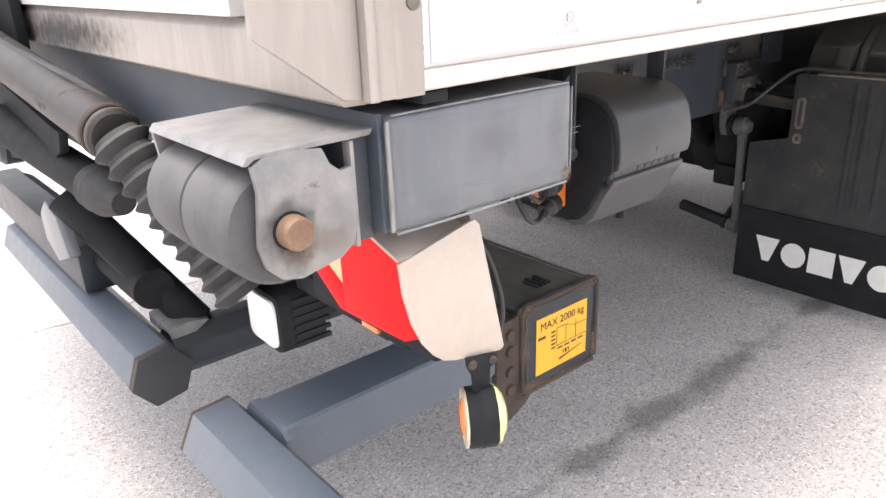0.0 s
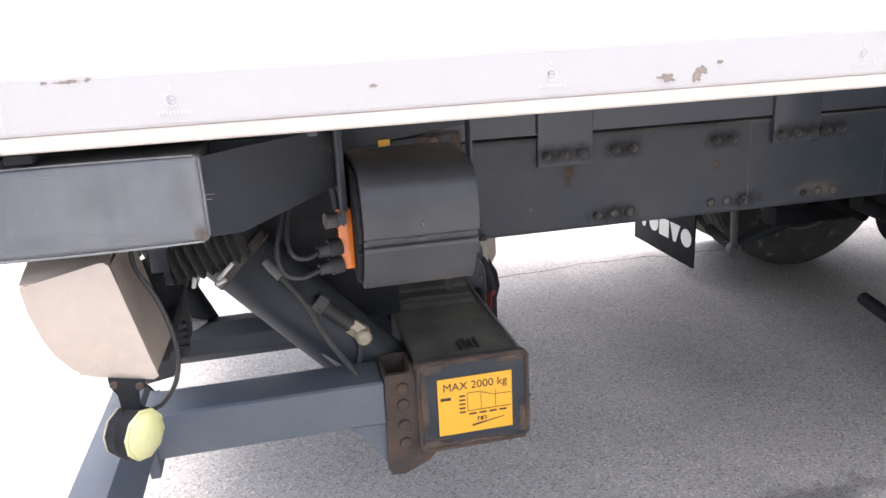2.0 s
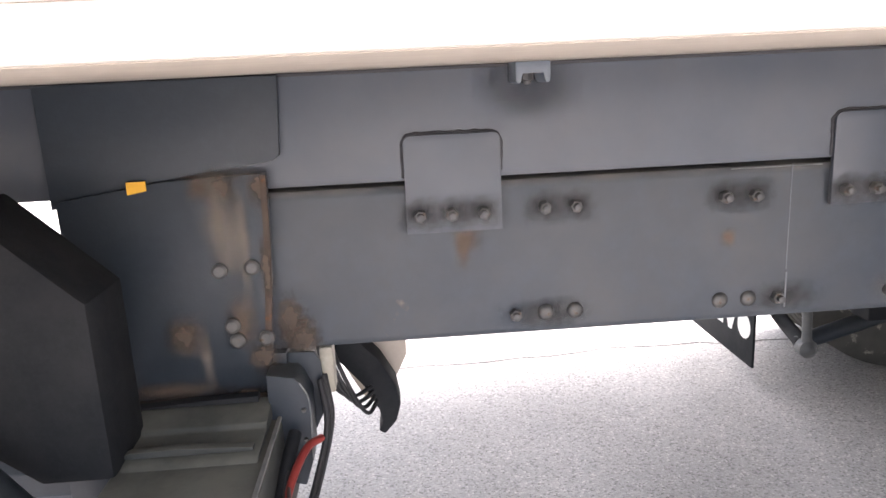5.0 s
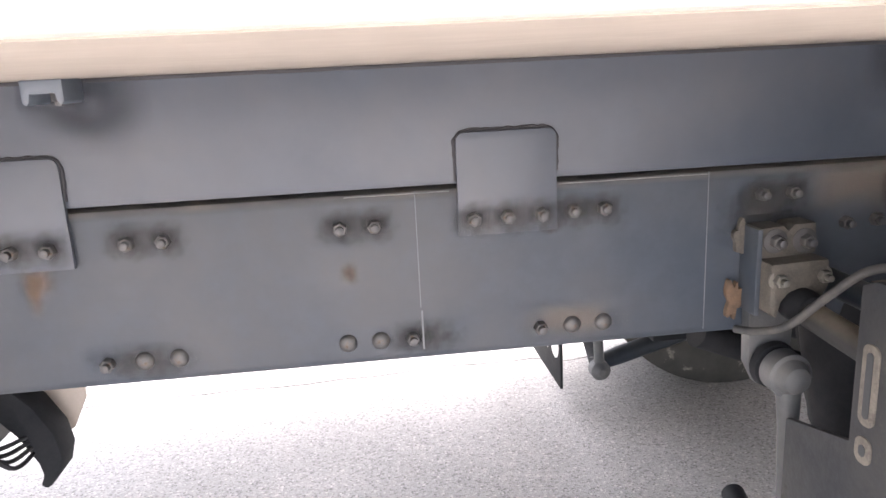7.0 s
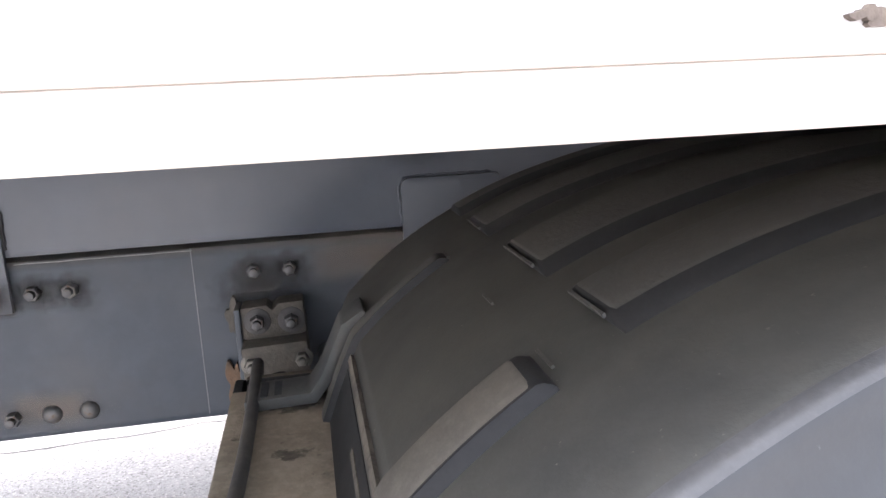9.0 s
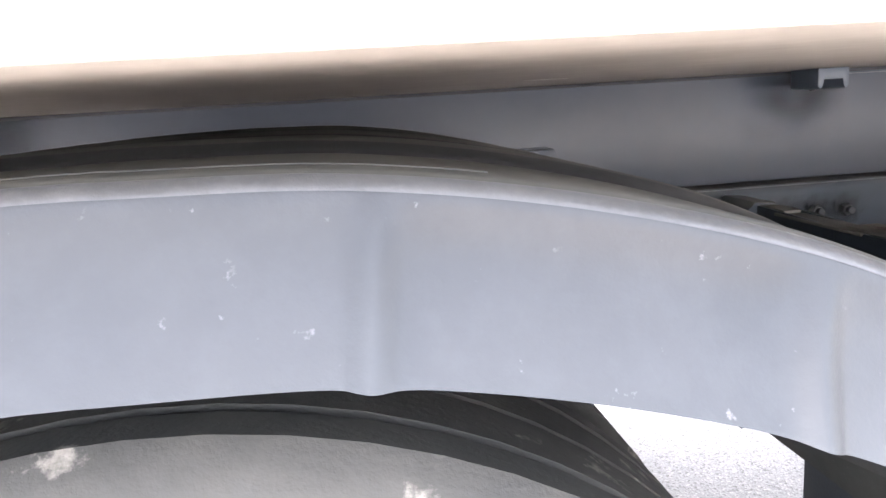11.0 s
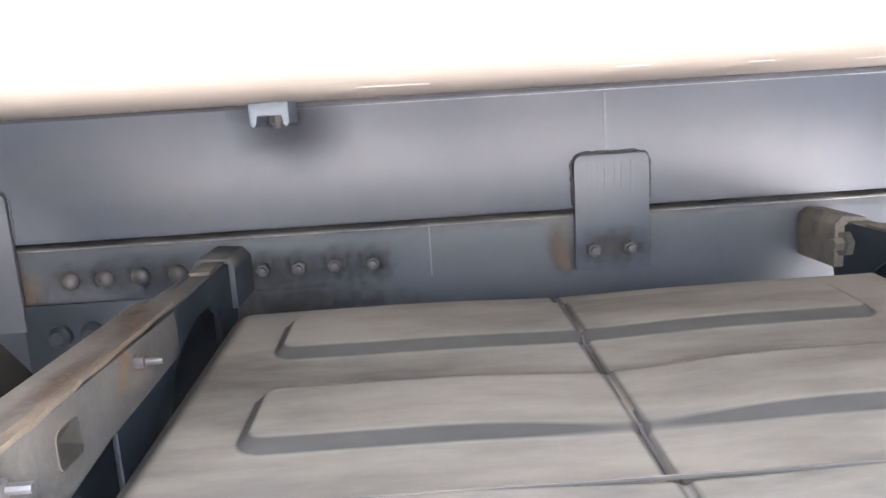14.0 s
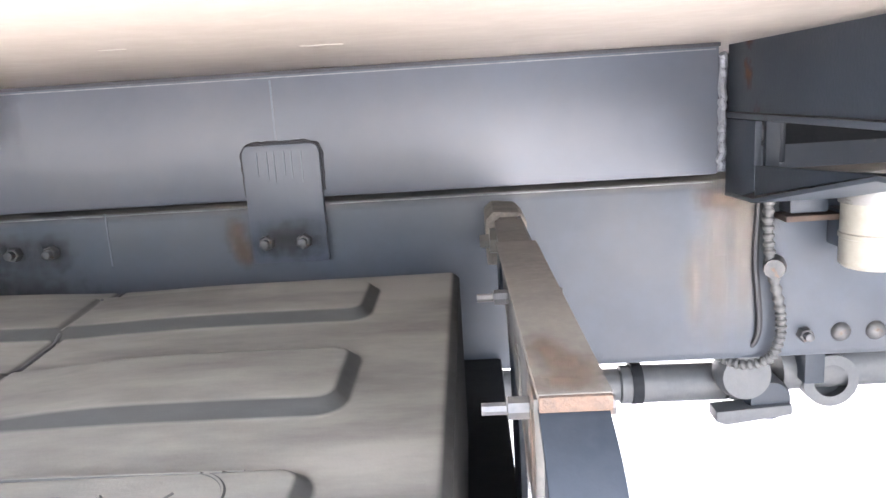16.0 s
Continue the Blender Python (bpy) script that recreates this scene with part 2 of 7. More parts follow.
PLASTIC = mat("grey_black_plastic_cover", (0.021, 0.024, 0.028), (0.046, 0.048, 0.051), scale=9, amount=0.9, spec=0.55, rough=0.38, bump=0.1, bump_scale=260, spot=(0.13, 0.13, 0.13), spot_scale=14, spot_at=0.7)
FENDER = mat("dusty_mudguard_plastic", (0.055, 0.057, 0.054), (0.08, 0.079, 0.071), scale=7, amount=0.9, rough=0.66, spec=0.22, bump=0.1, bump_scale=300, spot=(0.2, 0.19, 0.17), spot_scale=170, spot_at=0.67, dust=(0.1, 0.097, 0.085), dust_amount=0.5)
DARKRIB = mat("dark_rib_plastic", (0.024, 0.025, 0.027), (0.036, 0.036, 0.036), scale=9, amount=0.7, rough=0.6, bump=0.1, spec=0.2)
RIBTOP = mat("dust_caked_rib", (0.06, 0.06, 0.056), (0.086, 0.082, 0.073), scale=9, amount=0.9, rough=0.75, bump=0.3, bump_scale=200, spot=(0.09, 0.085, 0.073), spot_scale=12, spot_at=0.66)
SKIRT = mat("satin_grey_mudguard_side", (0.025, 0.028, 0.032), (0.038, 0.04, 0.043), scale=5, amount=0.9, spec=0.4, rough=0.42, bump=0.1, bump_scale=300, spot=(0.13, 0.13, 0.135), spot_scale=75, spot_at=0.67)
FLAP = mat("dirty_flap_plastic", spec=0.25, base=(0.022, 0.024, 0.026), other=(0.042, 0.04, 0.036), scale=6, amount=0.8, rough=0.65, bump=0.25, bump_scale=120, dust=(0.24, 0.205, 0.155), dust_amount=0.75, dust_even=0.3, spot=(0.1, 0.09, 0.075), spot_scale=7, spot_at=0.66)
COVER = mat("dusty_battery_cover", (0.03, 0.03, 0.028), (0.042, 0.041, 0.038), scale=9, amount=0.9, rough=0.8, spec=0.2, bump=0.1, bump_scale=420, dust=(0.182, 0.173, 0.152), dust_amount=0.92, dust_from=0.86, dust_to=0.985, dust_even=0.24, streak=(0.4, 1.3, 1))
RED = mat("red_lamp_lens", (0.8, 0.006, 0.01), (0.7, 0.005, 0.008), rough=0.4, bump=0.0, spec=0.1)
AMBER = mat("pale_amber_lens", (0.75, 0.36, 0.16), rough=0.2, bump=0.0, coat=0.5)
CLEAR = mat("clear_lamp_lens", (0.78, 0.78, 0.76), (0.6, 0.6, 0.6), scale=60, rough=0.15, bump=0.3, bump_scale=300, coat=0.6)
LIME = mat("yellowish_marker_lens", (0.52, 0.52, 0.26), (0.42, 0.42, 0.2), scale=60, rough=0.15, bump=0.3, bump_scale=200, coat=0.6)
ORANGE = mat("orange_marker_lens", (0.75, 0.2, 0.03), rough=0.2, bump=0.0, coat=0.5)
YELLOW = mat("yellow_label", (0.72, 0.38, 0.02), (0.66, 0.35, 0.03), scale=20, amount=0.5, rough=0.45, bump=0.03)
PRINT = mat("black_print", (0.05, 0.03, 0.015), rough=0.6, bump=0.0)
CABLE = mat("black_cable", (0.02, 0.02, 0.022), rough=0.5, bump=0.0)
GREYCABLE = mat("dusty_grey_hose", (0.035, 0.036, 0.038), (0.09, 0.085, 0.075), scale=30, amount=0.8, rough=0.7)
REDCABLE = mat("red_cable", (0.22, 0.025, 0.02), (0.12, 0.016, 0.014), rough=0.45, bump=0.0)
BRASS = mat("cream_hydraulic_fitting", (0.5, 0.45, 0.34), (0.3, 0.25, 0.17), scale=50, amount=0.8, rough=0.45, metal=0.3)
PRINTWHITE = mat("white_print", (0.72, 0.72, 0.7), (0.6, 0.6, 0.58), scale=40, rough=0.6, bump=0.0)


def honeycomb(m, pitch, line):
    """Lays fine hexagonal cells over a sheet in the x-z plane, as on reflective tape."""
    n, l = m.node_tree.nodes, m.node_tree.links
    b = n["Principled BSDF"]
    src = b.inputs["Base Color"].links[0].from_socket
    tc = n.new("ShaderNodeTexCoord")
    total = None
    for a in (0, 60, 120):
        d = n.new("ShaderNodeVectorMath")
        d.operation = "DOT_PRODUCT"
        d.inputs[1].default_value = (math.cos(radians(a)) * 2 * math.pi / pitch, 0, math.sin(radians(a)) * 2 * math.pi / pitch)
        l.new(tc.outputs["Object"], d.inputs[0])
        c = n.new("ShaderNodeMath")
        c.operation = "COSINE"
        l.new(d.outputs["Value"], c.inputs[0])
        if total:
            s = n.new("ShaderNodeMath")
            l.new(total, s.inputs[0])
            l.new(c.outputs[0], s.inputs[1])
            total = s.outputs[0]
        else:
            total = c.outputs[0]
    r = n.new("ShaderNodeMapRange")
    r.inputs["From Min"].default_value, r.inputs["From Max"].default_value = -1.1, -0.5
    r.inputs["To Min"].default_value, r.inputs["To Max"].default_value = 0.3, 0.0
    l.new(total, r.inputs["Value"])
    x = n.new("ShaderNodeMix")
    x.data_type = "RGBA"
    x.inputs["B"].default_value = (*line, 1)
    l.new(r.outputs[0], x.inputs["Factor"])
    l.new(src, x.inputs["A"])
    l.new(x.outputs["Result"], b.inputs["Base Color"])
    return m


TAPE = honeycomb(mat("white_reflective_tape", (0.43, 0.427, 0.425), (0.4, 0.397, 0.395), scale=160, amount=0.5, rough=0.3, bump=0.05), 0.0042, (0.5, 0.5, 0.52))
SEAM = mat("tan_joint", (0.3, 0.25, 0.22), rough=0.7, bump=0.0)
TYRE = mat("dusty_tyre_rubber", (0.05, 0.05, 0.047), (0.09, 0.087, 0.078), scale=9, amount=0.9, rough=0.85, bump=0.4, bump_scale=150, spot=(0.3, 0.28, 0.25), spot_scale=19, spot_at=0.6)
STAMP = mat("grey_stamp", (0.56, 0.56, 0.57), rough=0.6, bump=0.0)
CHIP = mat("bare_chipped_patch", (0.2, 0.175, 0.15), (0.3, 0.25, 0.2), scale=90, amount=0.9, rough=0.8, bump=0.5)
TAUPE = mat("stained_cylinder_tube", (0.03, 0.029, 0.028), (0.05, 0.046, 0.042), scale=12, amount=0.9, rough=0.5, bump=0.15, spec=0.35, spot=(0.04, 0.036, 0.032), spot_scale=16, spot_at=0.64)
# scuffed plastic, paler than worn: the lip's highlight is in the colour
CREST = mat("worn_crest_highlight", (0.068, 0.069, 0.072), (0.045, 0.046, 0.048), scale=20, amount=0.8, rough=0.38, bump=0.15, bump_scale=200)
SHELFDUST = mat("caked_tan_dust", (0.34, 0.295, 0.23), (0.16, 0.14, 0.11), scale=11, amount=1.0, rough=0.9, bump=0.6, bump_scale=90, spot=(0.15, 0.13, 0.1), spot_scale=26, spot_at=0.58)
CARRIER = mat("muddy_carrier_plastic", (0.026, 0.029, 0.033), (0.05, 0.05, 0.049), scale=8, amount=1.0, spec=0.25, rough=0.75, bump=0.4, bump_scale=110, spot=(0.075, 0.073, 0.068), spot_scale=8, spot_at=0.6)
CASTGREY = mat("grey_cast_steel", (0.06, 0.064, 0.068), (0.09, 0.09, 0.088), scale=18, amount=0.9, rough=0.55, bump=0.3, bump_scale=120)
DARKCHIP = mat("brown_torn_patch", (0.075, 0.06, 0.05), (0.13, 0.105, 0.085), scale=120, amount=1.0, rough=0.85, bump=0.4)
SHELFGREY = mat("dull_grey_plastic_shelf", (0.055, 0.059, 0.059), (0.085, 0.083, 0.076), scale=9, amount=1.0, rough=0.7, bump=0.25, bump_scale=150, spot=(0.14, 0.13, 0.11), spot_scale=24, spot_at=0.66)
HOSE = mat("corrugated_conduit", (0.085, 0.085, 0.082), (0.05, 0.05, 0.048), scale=60, rough=0.6)
CREAMPLASTIC = mat("cream_reservoir", (0.32, 0.3, 0.25), (0.24, 0.22, 0.18), scale=14, amount=0.8, rough=0.5)
OLDGREY = mat("dusty_cast_bracket", (0.15, 0.135, 0.112), (0.06, 0.055, 0.048), scale=34, amount=1.0, rough=0.8, bump=0.6, bump_scale=120)


BRACKETGREY = mat("dark_dusty_casting", (0.085, 0.076, 0.063), (0.04, 0.038, 0.035), scale=30, amount=1.0, rough=0.8, bump=0.6, bump_scale=120)
DUSTPLATE = mat("dust_covered_plate", (0.135, 0.124, 0.106), (0.09, 0.084, 0.075), scale=12, amount=1.0, rough=0.75, bump=0.2, bump_scale=150, spot=(0.2, 0.14, 0.09), spot_scale=16, spot_at=0.66)
RUSTFLAKE = mat("pale_flaking_rust", (0.15, 0.122, 0.09), (0.09, 0.07, 0.053), scale=45, amount=1.0, rough=0.95, bump=0.9, bump_scale=130, spot=(0.2, 0.165, 0.12), spot_scale=40, spot_at=0.6)
CHEEK = mat("dusty_cheek_steel", (0.095, 0.09, 0.08), (0.045, 0.047, 0.05), scale=16, amount=1.0, rough=0.7, bump=0.3, bump_scale=120, spot=(0.17, 0.1, 0.055), spot_scale=18, spot_at=0.6)
EARRUST = mat("brown_pitted_rust", (0.125, 0.08, 0.05), (0.06, 0.044, 0.034), scale=70, amount=1.0, rough=0.95, bump=1.0, bump_scale=110)
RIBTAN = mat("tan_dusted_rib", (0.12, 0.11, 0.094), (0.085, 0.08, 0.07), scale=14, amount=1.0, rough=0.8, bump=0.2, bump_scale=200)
CLAMP = mat("worn_clamp_steel", (0.09, 0.082, 0.072), (0.05, 0.047, 0.045), scale=30, amount=1.0, rough=0.55, metal=0.3, bump=0.3)
RUBBED = mat("rubbed_pale_plastic", (0.085, 0.082, 0.075), (0.045, 0.045, 0.043), scale=60, amount=1.0, rough=0.7, bump=0.4)
TUBETOP = mat("dusty_olive_lift_paint", (0.032, 0.036, 0.036), (0.055, 0.056, 0.05), scale=5, amount=0.9, rough=0.6, spec=0.3, bump=0.15, bump_scale=120, spot=(0.1, 0.075, 0.05), spot_scale=9, spot_at=0.7, dust=(0.15, 0.147, 0.125), dust_amount=0.75)
# bare rubbed edges, and the subframe's highlight line
PALELINE = mat("rubbed_and_lit_edge", (0.2, 0.205, 0.21), (0.1, 0.105, 0.11), scale=60, amount=1.0, rough=0.5, bump=0.2)
STRAPBLUE = mat("worn_blue_grey_strap", (0.018, 0.023, 0.03), (0.03, 0.034, 0.039), scale=9, amount=0.8, spec=0.15, rough=0.6, bump=0.08, spot=(0.1, 0.1, 0.1), spot_scale=30, spot_at=0.7)


# ---- building helpers ----
BASE = {}


def thing(name, at, label, category, group="", kind=""):
    ob = new(name)
    ob.location = at
    BASE[ob.name] = Vector(at)
    ob.empty_display_size = 0.1
    return tagged(ob, label, category, group, kind)


def part(name, bm, material, parent, label="", smooth=True):
    """Links a bmesh, given in world places, as one mesh under a thing or a part."""
    base = BASE[parent.name] if parent else Vector((0, 0, 0))
    bmesh.ops.translate(bm, vec=-base, verts=bm.verts)
    me = bpy.data.meshes.new(name)
    bm.normal_update()
    bm.to_mesh(me)
    bm.free()
    me.materials.append(material)
    if smooth:
        me.shade_smooth()
        me.set_sharp_from_angle(angle=radians(35))
    ob = new(name, me)
    ob.parent = parent
    BASE[ob.name] = base
    if label:
        tagged(ob, label)
    return ob


def shared(name, me, parent, at, rot=(0, 0, 0), label=""):
    """Another object on an existing mesh, at a world place."""
    ob = new(name, me)
    ob.parent = parent
    ob.location = Vector(at) - BASE[parent.name]
    ob.rotation_euler = rot
    BASE[ob.name] = BASE[parent.name]
    if label:
        tagged(ob, label)
    return ob


def mesh_of(bm, material, smooth=True):
    me = bpy.data.meshes.new("shape")
    bm.normal_update()
    bm.to_mesh(me)
    bm.free()
    me.materials.append(material)
    if smooth:
        me.shade_smooth()
        me.set_sharp_from_angle(angle=radians(35))
    return me


def bevelled(bm, width, seg=2, angle=30):
    if width > 0:
        es = [e for e in bm.edges if len(e.link_faces) == 2 and e.calc_face_angle(0) > radians(angle)]
        bmesh.ops.bevel(bm, geom=es, offset=width, segments=seg, profile=0.6, affect="EDGES", clamp_overlap=True)
    return bm


def box(x0, x1, y0, y1, z0, z1, bev=0.003, seg=2):
    bm = bmesh.new()
    bmesh.ops.create_cube(bm, size=1)
    bmesh.ops.scale(bm, vec=(x1 - x0, y1 - y0, z1 - z0), verts=bm.verts)
    bmesh.ops.translate(bm, vec=((x0 + x1) / 2, (y0 + y1) / 2, (z0 + z1) / 2), verts=bm.verts)
    return bevelled(bm, bev, seg)


def prism(points, axis, a, b, bev=0.002, seg=2):
    """A flat outline pushed along an axis from a to b. The outline is (y, z), (x, z) or (x, y)."""
    bm = bmesh.new()

    def at(p, d):
        return {"x": (d, p[0], p[1]), "y": (p[0], d, p[1]), "z": (p[0], p[1], d)}[axis]
    lo = [bm.verts.new(at(p, a)) for p in points]
    hi = [bm.verts.new(at(p, b)) for p in points]
    bm.faces.new(lo)
    bm.faces.new(hi)
    k = len(points)
    for i in range(k):
        bm.faces.new((lo[i], lo[(i + 1) % k], hi[(i + 1) % k], hi[i]))
    bmesh.ops.recalc_face_normals(bm, faces=bm.faces)
    return bevelled(bm, bev, seg)


def rounded(x0, x1, z0, z1, r, n=5, corners=(1, 1, 1, 1)):
    """The outline of a rounded oblong, from its lower left corner round."""
    pts = []
    for (cx, cz, a0), on in zip(((x0 + r, z0 + r, 180), (x1 - r, z0 + r, 270), (x1 - r, z1 - r, 0), (x0 + r, z1 - r, 90)), corners):
        if not on:
            pts.append((cx + r * math.copysign(1, math.cos(radians(a0 + 45))), cz + r * math.copysign(1, math.sin(radians(a0 + 45)))))
            continue
        for i in range(n + 1):
            a = radians(a0 + 90 * i / n)
            pts.append((cx + r * math.cos(a), cz + r * math.sin(a)))
    return pts


def lathe(p0, p1, profile, seg=28, cap=True, turn=0.0):
    """A turned body from p0 to p1; the profile gives (share of the length, radius)."""
    p0, p1 = Vector(p0), Vector(p1)
    ax = (p1 - p0).normalized()
    u = ax.orthogonal().normalized()
    v = ax.cross(u)
    bm = bmesh.new()
    rings = []
    for s, r in profile:
        c = p0.lerp(p1, s)
        rings.append([bm.verts.new(c + r * (math.cos(a) * u + math.sin(a) * v)) for a in (2 * math.pi * i / seg + turn for i in range(seg))])
    for a, b in zip(rings, rings[1:]):
        for i in range(seg):
            bm.faces.new((a[i], a[(i + 1) % seg], b[(i + 1) % seg], b[i]))
    if cap:
        bm.faces.new(rings[0])
        bm.faces.new(rings[-1])
    bmesh.ops.recalc_face_normals(bm, faces=bm.faces)
    return bm


def rod(p0, p1, r, seg=20, bev=0.0):
    length = (Vector(p1) - Vector(p0)).length
    if bev:
        k = bev / length
        return lathe(p0, p1, [(0, r - bev), (k, r), (1 - k, r), (1, r - bev)], seg)
    return lathe(p0, p1, [(0, r), (1, r)], seg)


def spline(points, steps=8):
    pts = [Vector(p) for p in points]
    ext = [2 * pts[0] - pts[1]] + pts + [2 * pts[-1] - pts[-2]]
    out = []
    for i in range(1, len(ext) - 2):
        a, b, c, d = ext[i - 1:i + 3]
        for k in range(steps):
            t = k / steps
            out.append(0.5 * ((2 * b) + (c - a) * t + (2 * a - 5 * b + 4 * c - d) * t * t + (3 * b - a - 3 * c + d) * t ** 3))
    return out + [pts[-1]]


def hose(points, r, seg=10, steps=8, ripple=0.0, pitch=1):
    """A round hose or bead along a smooth line; ripple makes it corrugated."""
    line = spline(points, steps)
    bm = bmesh.new()
    rings = []
    u = (line[1] - line[0]).orthogonal().normalized()
    for i, p in enumerate(line):
        d = (line[min(i + 1, len(line) - 1)] - line[max(i - 1, 0)]).normalized()
        u = (u - d * u.dot(d)).normalized()
        v = d.cross(u)
        rr = r * (1 + (ripple if (i // pitch) % 2 else -ripple))
        rings.append([bm.verts.new(p + rr * (math.cos(a) * u + math.sin(a) * v)) for a in (2 * math.pi * k / seg for k in range(seg))])
    for a, b in zip(rings, rings[1:]):
        for i in range(seg):
            bm.faces.new((a[i], a[(i + 1) % seg], b[(i + 1) % seg], b[i]))
    bm.faces.new(rings[0])
    bm.faces.new(rings[-1])
    bmesh.ops.recalc_face_normals(bm, faces=bm.faces)
    return bm


def joined(*bms):
    out = bmesh.new()
    for b in bms:
        me = bpy.data.meshes.new("tmp")
        b.to_mesh(me)
        b.free()
        out.from_mesh(me)
        bpy.data.meshes.remove(me)
    return out


def ragged(cx, cz, rx, rz, seed, n=22):
    """The uneven outline of a chip or a stain, in (x, z)."""
    rnd = random.Random(seed)
    k = [(rnd.uniform(0, 6.3), rnd.uniform(0.05, 0.28), f) for f in (2, 3, 5, 7)]
    pts = []
    for i in range(n):
        a = 2 * math.pi * i / n
        r = 1 + sum(w * math.sin(f * a + p) for p, w, f in k)
        pts.append((cx + rx * r * math.cos(a), cz + rz * r * math.sin(a)))
    return pts


# bolts face outwards, to -y; their meshes are shared
def nut_shape(r=0.0105, stud=0.006, out=0.012):
    a = lathe((0, 0.004, 0), (0, 0.0005, 0), [(0, r * 1.5), (0.9, r * 1.5), (1, r * 1.42)], 20)
    b = lathe((0, 0.001, 0), (0, -out, 0), [(0, r), (0.85, r), (1, r * 0.85)], 6)
    c = lathe((0, -out, 0), (0, -out - 0.01, 0), [(0, stud), (0.9, stud), (1, stud * 0.7)], 12)
    return joined(a, b, c)


NUT = mesh_of(nut_shape(), BOLT)
ZNUT = mesh_of(nut_shape(0.01, 0.005, 0.01), ZINC)
DOME = mesh_of(lathe((0, 0.003, 0), (0, -0.009, 0), [(0, 0.0135), (0.35, 0.0135), (0.7, 0.011), (0.9, 0.006), (1, 0.001)], 18), BOLT)


def patch_mesh(rx, rz, material):
    bm = bmesh.new()
    bm.faces.new([bm.verts.new(p) for p in ((-rx, 0, -rz), (rx, 0, -rz), (rx, 0, rz), (-rx, 0, rz))])
    return mesh_of(bm, material, False)


STAIN = patch_mesh(0.038, 0.031, SOFTGRIME)
WIDE_STAIN = patch_mesh(0.075, 0.05, SOFTGRIME)


def patch(name, x, z, rx, rz, y, material, parent, label=""):
    """A stain lying on a face that looks to -y."""
    return shared(name, patch_mesh(rx, rz, material), parent, (x, y, z), (0, 0, 0), label)


def top_patch(name, x, y, z, rx, ry, material, parent, tilt=0.0):
    """A stain lying on a face that looks up."""
    return shared(name, patch_mesh(rx, ry, material), parent, (x, y, z), (radians(-90) + tilt, 0, 0))


# ---- ground ----
def build_ground():
    bm = bmesh.new()
    bmesh.ops.create_grid(bm, x_segments=40, y_segments=40, size=400)
    g = part("ground", bm, ASPHALT, None, smooth=False)
    tagged(g, "light grey weathered asphalt yard with coarse aggregate", "ground", kind="structure")
    rnd = random.Random(4)
    pts = []
    for i in range(161):
        x = -9 + i * 0.12
        pts.append((x, 2.235 + 0.065 * (x - 0.2) * (1 if x < 2.6 else 0.6) + rnd.uniform(-0.018, 0.018)))
    bm = bmesh.new()
    row = []
    for x, y in pts:
        w = rnd.uniform(0.0015, 0.0055)
        row.append((bm.verts.new((x, y - w, 0.0012)), bm.verts.new((x, y + w, 0.0012))))
    for a, b in zip(row, row[1:]):
        bm.faces.new((a[0], b[0], b[1], a[1]))
    part("crack", bm, CRACK, g, "thin wandering crack in the asphalt", smooth=False)


build_ground()

ZF = 1.09     # underside of the cargo floor
YS = -0.025   # the body's side
YR = 0.85     # outer face of the chassis rail
XW = 3.12     # rear axle
XF = 0.02     # by which the mudguard reaches further forward
XC = 3.141    # middle of the mudguard


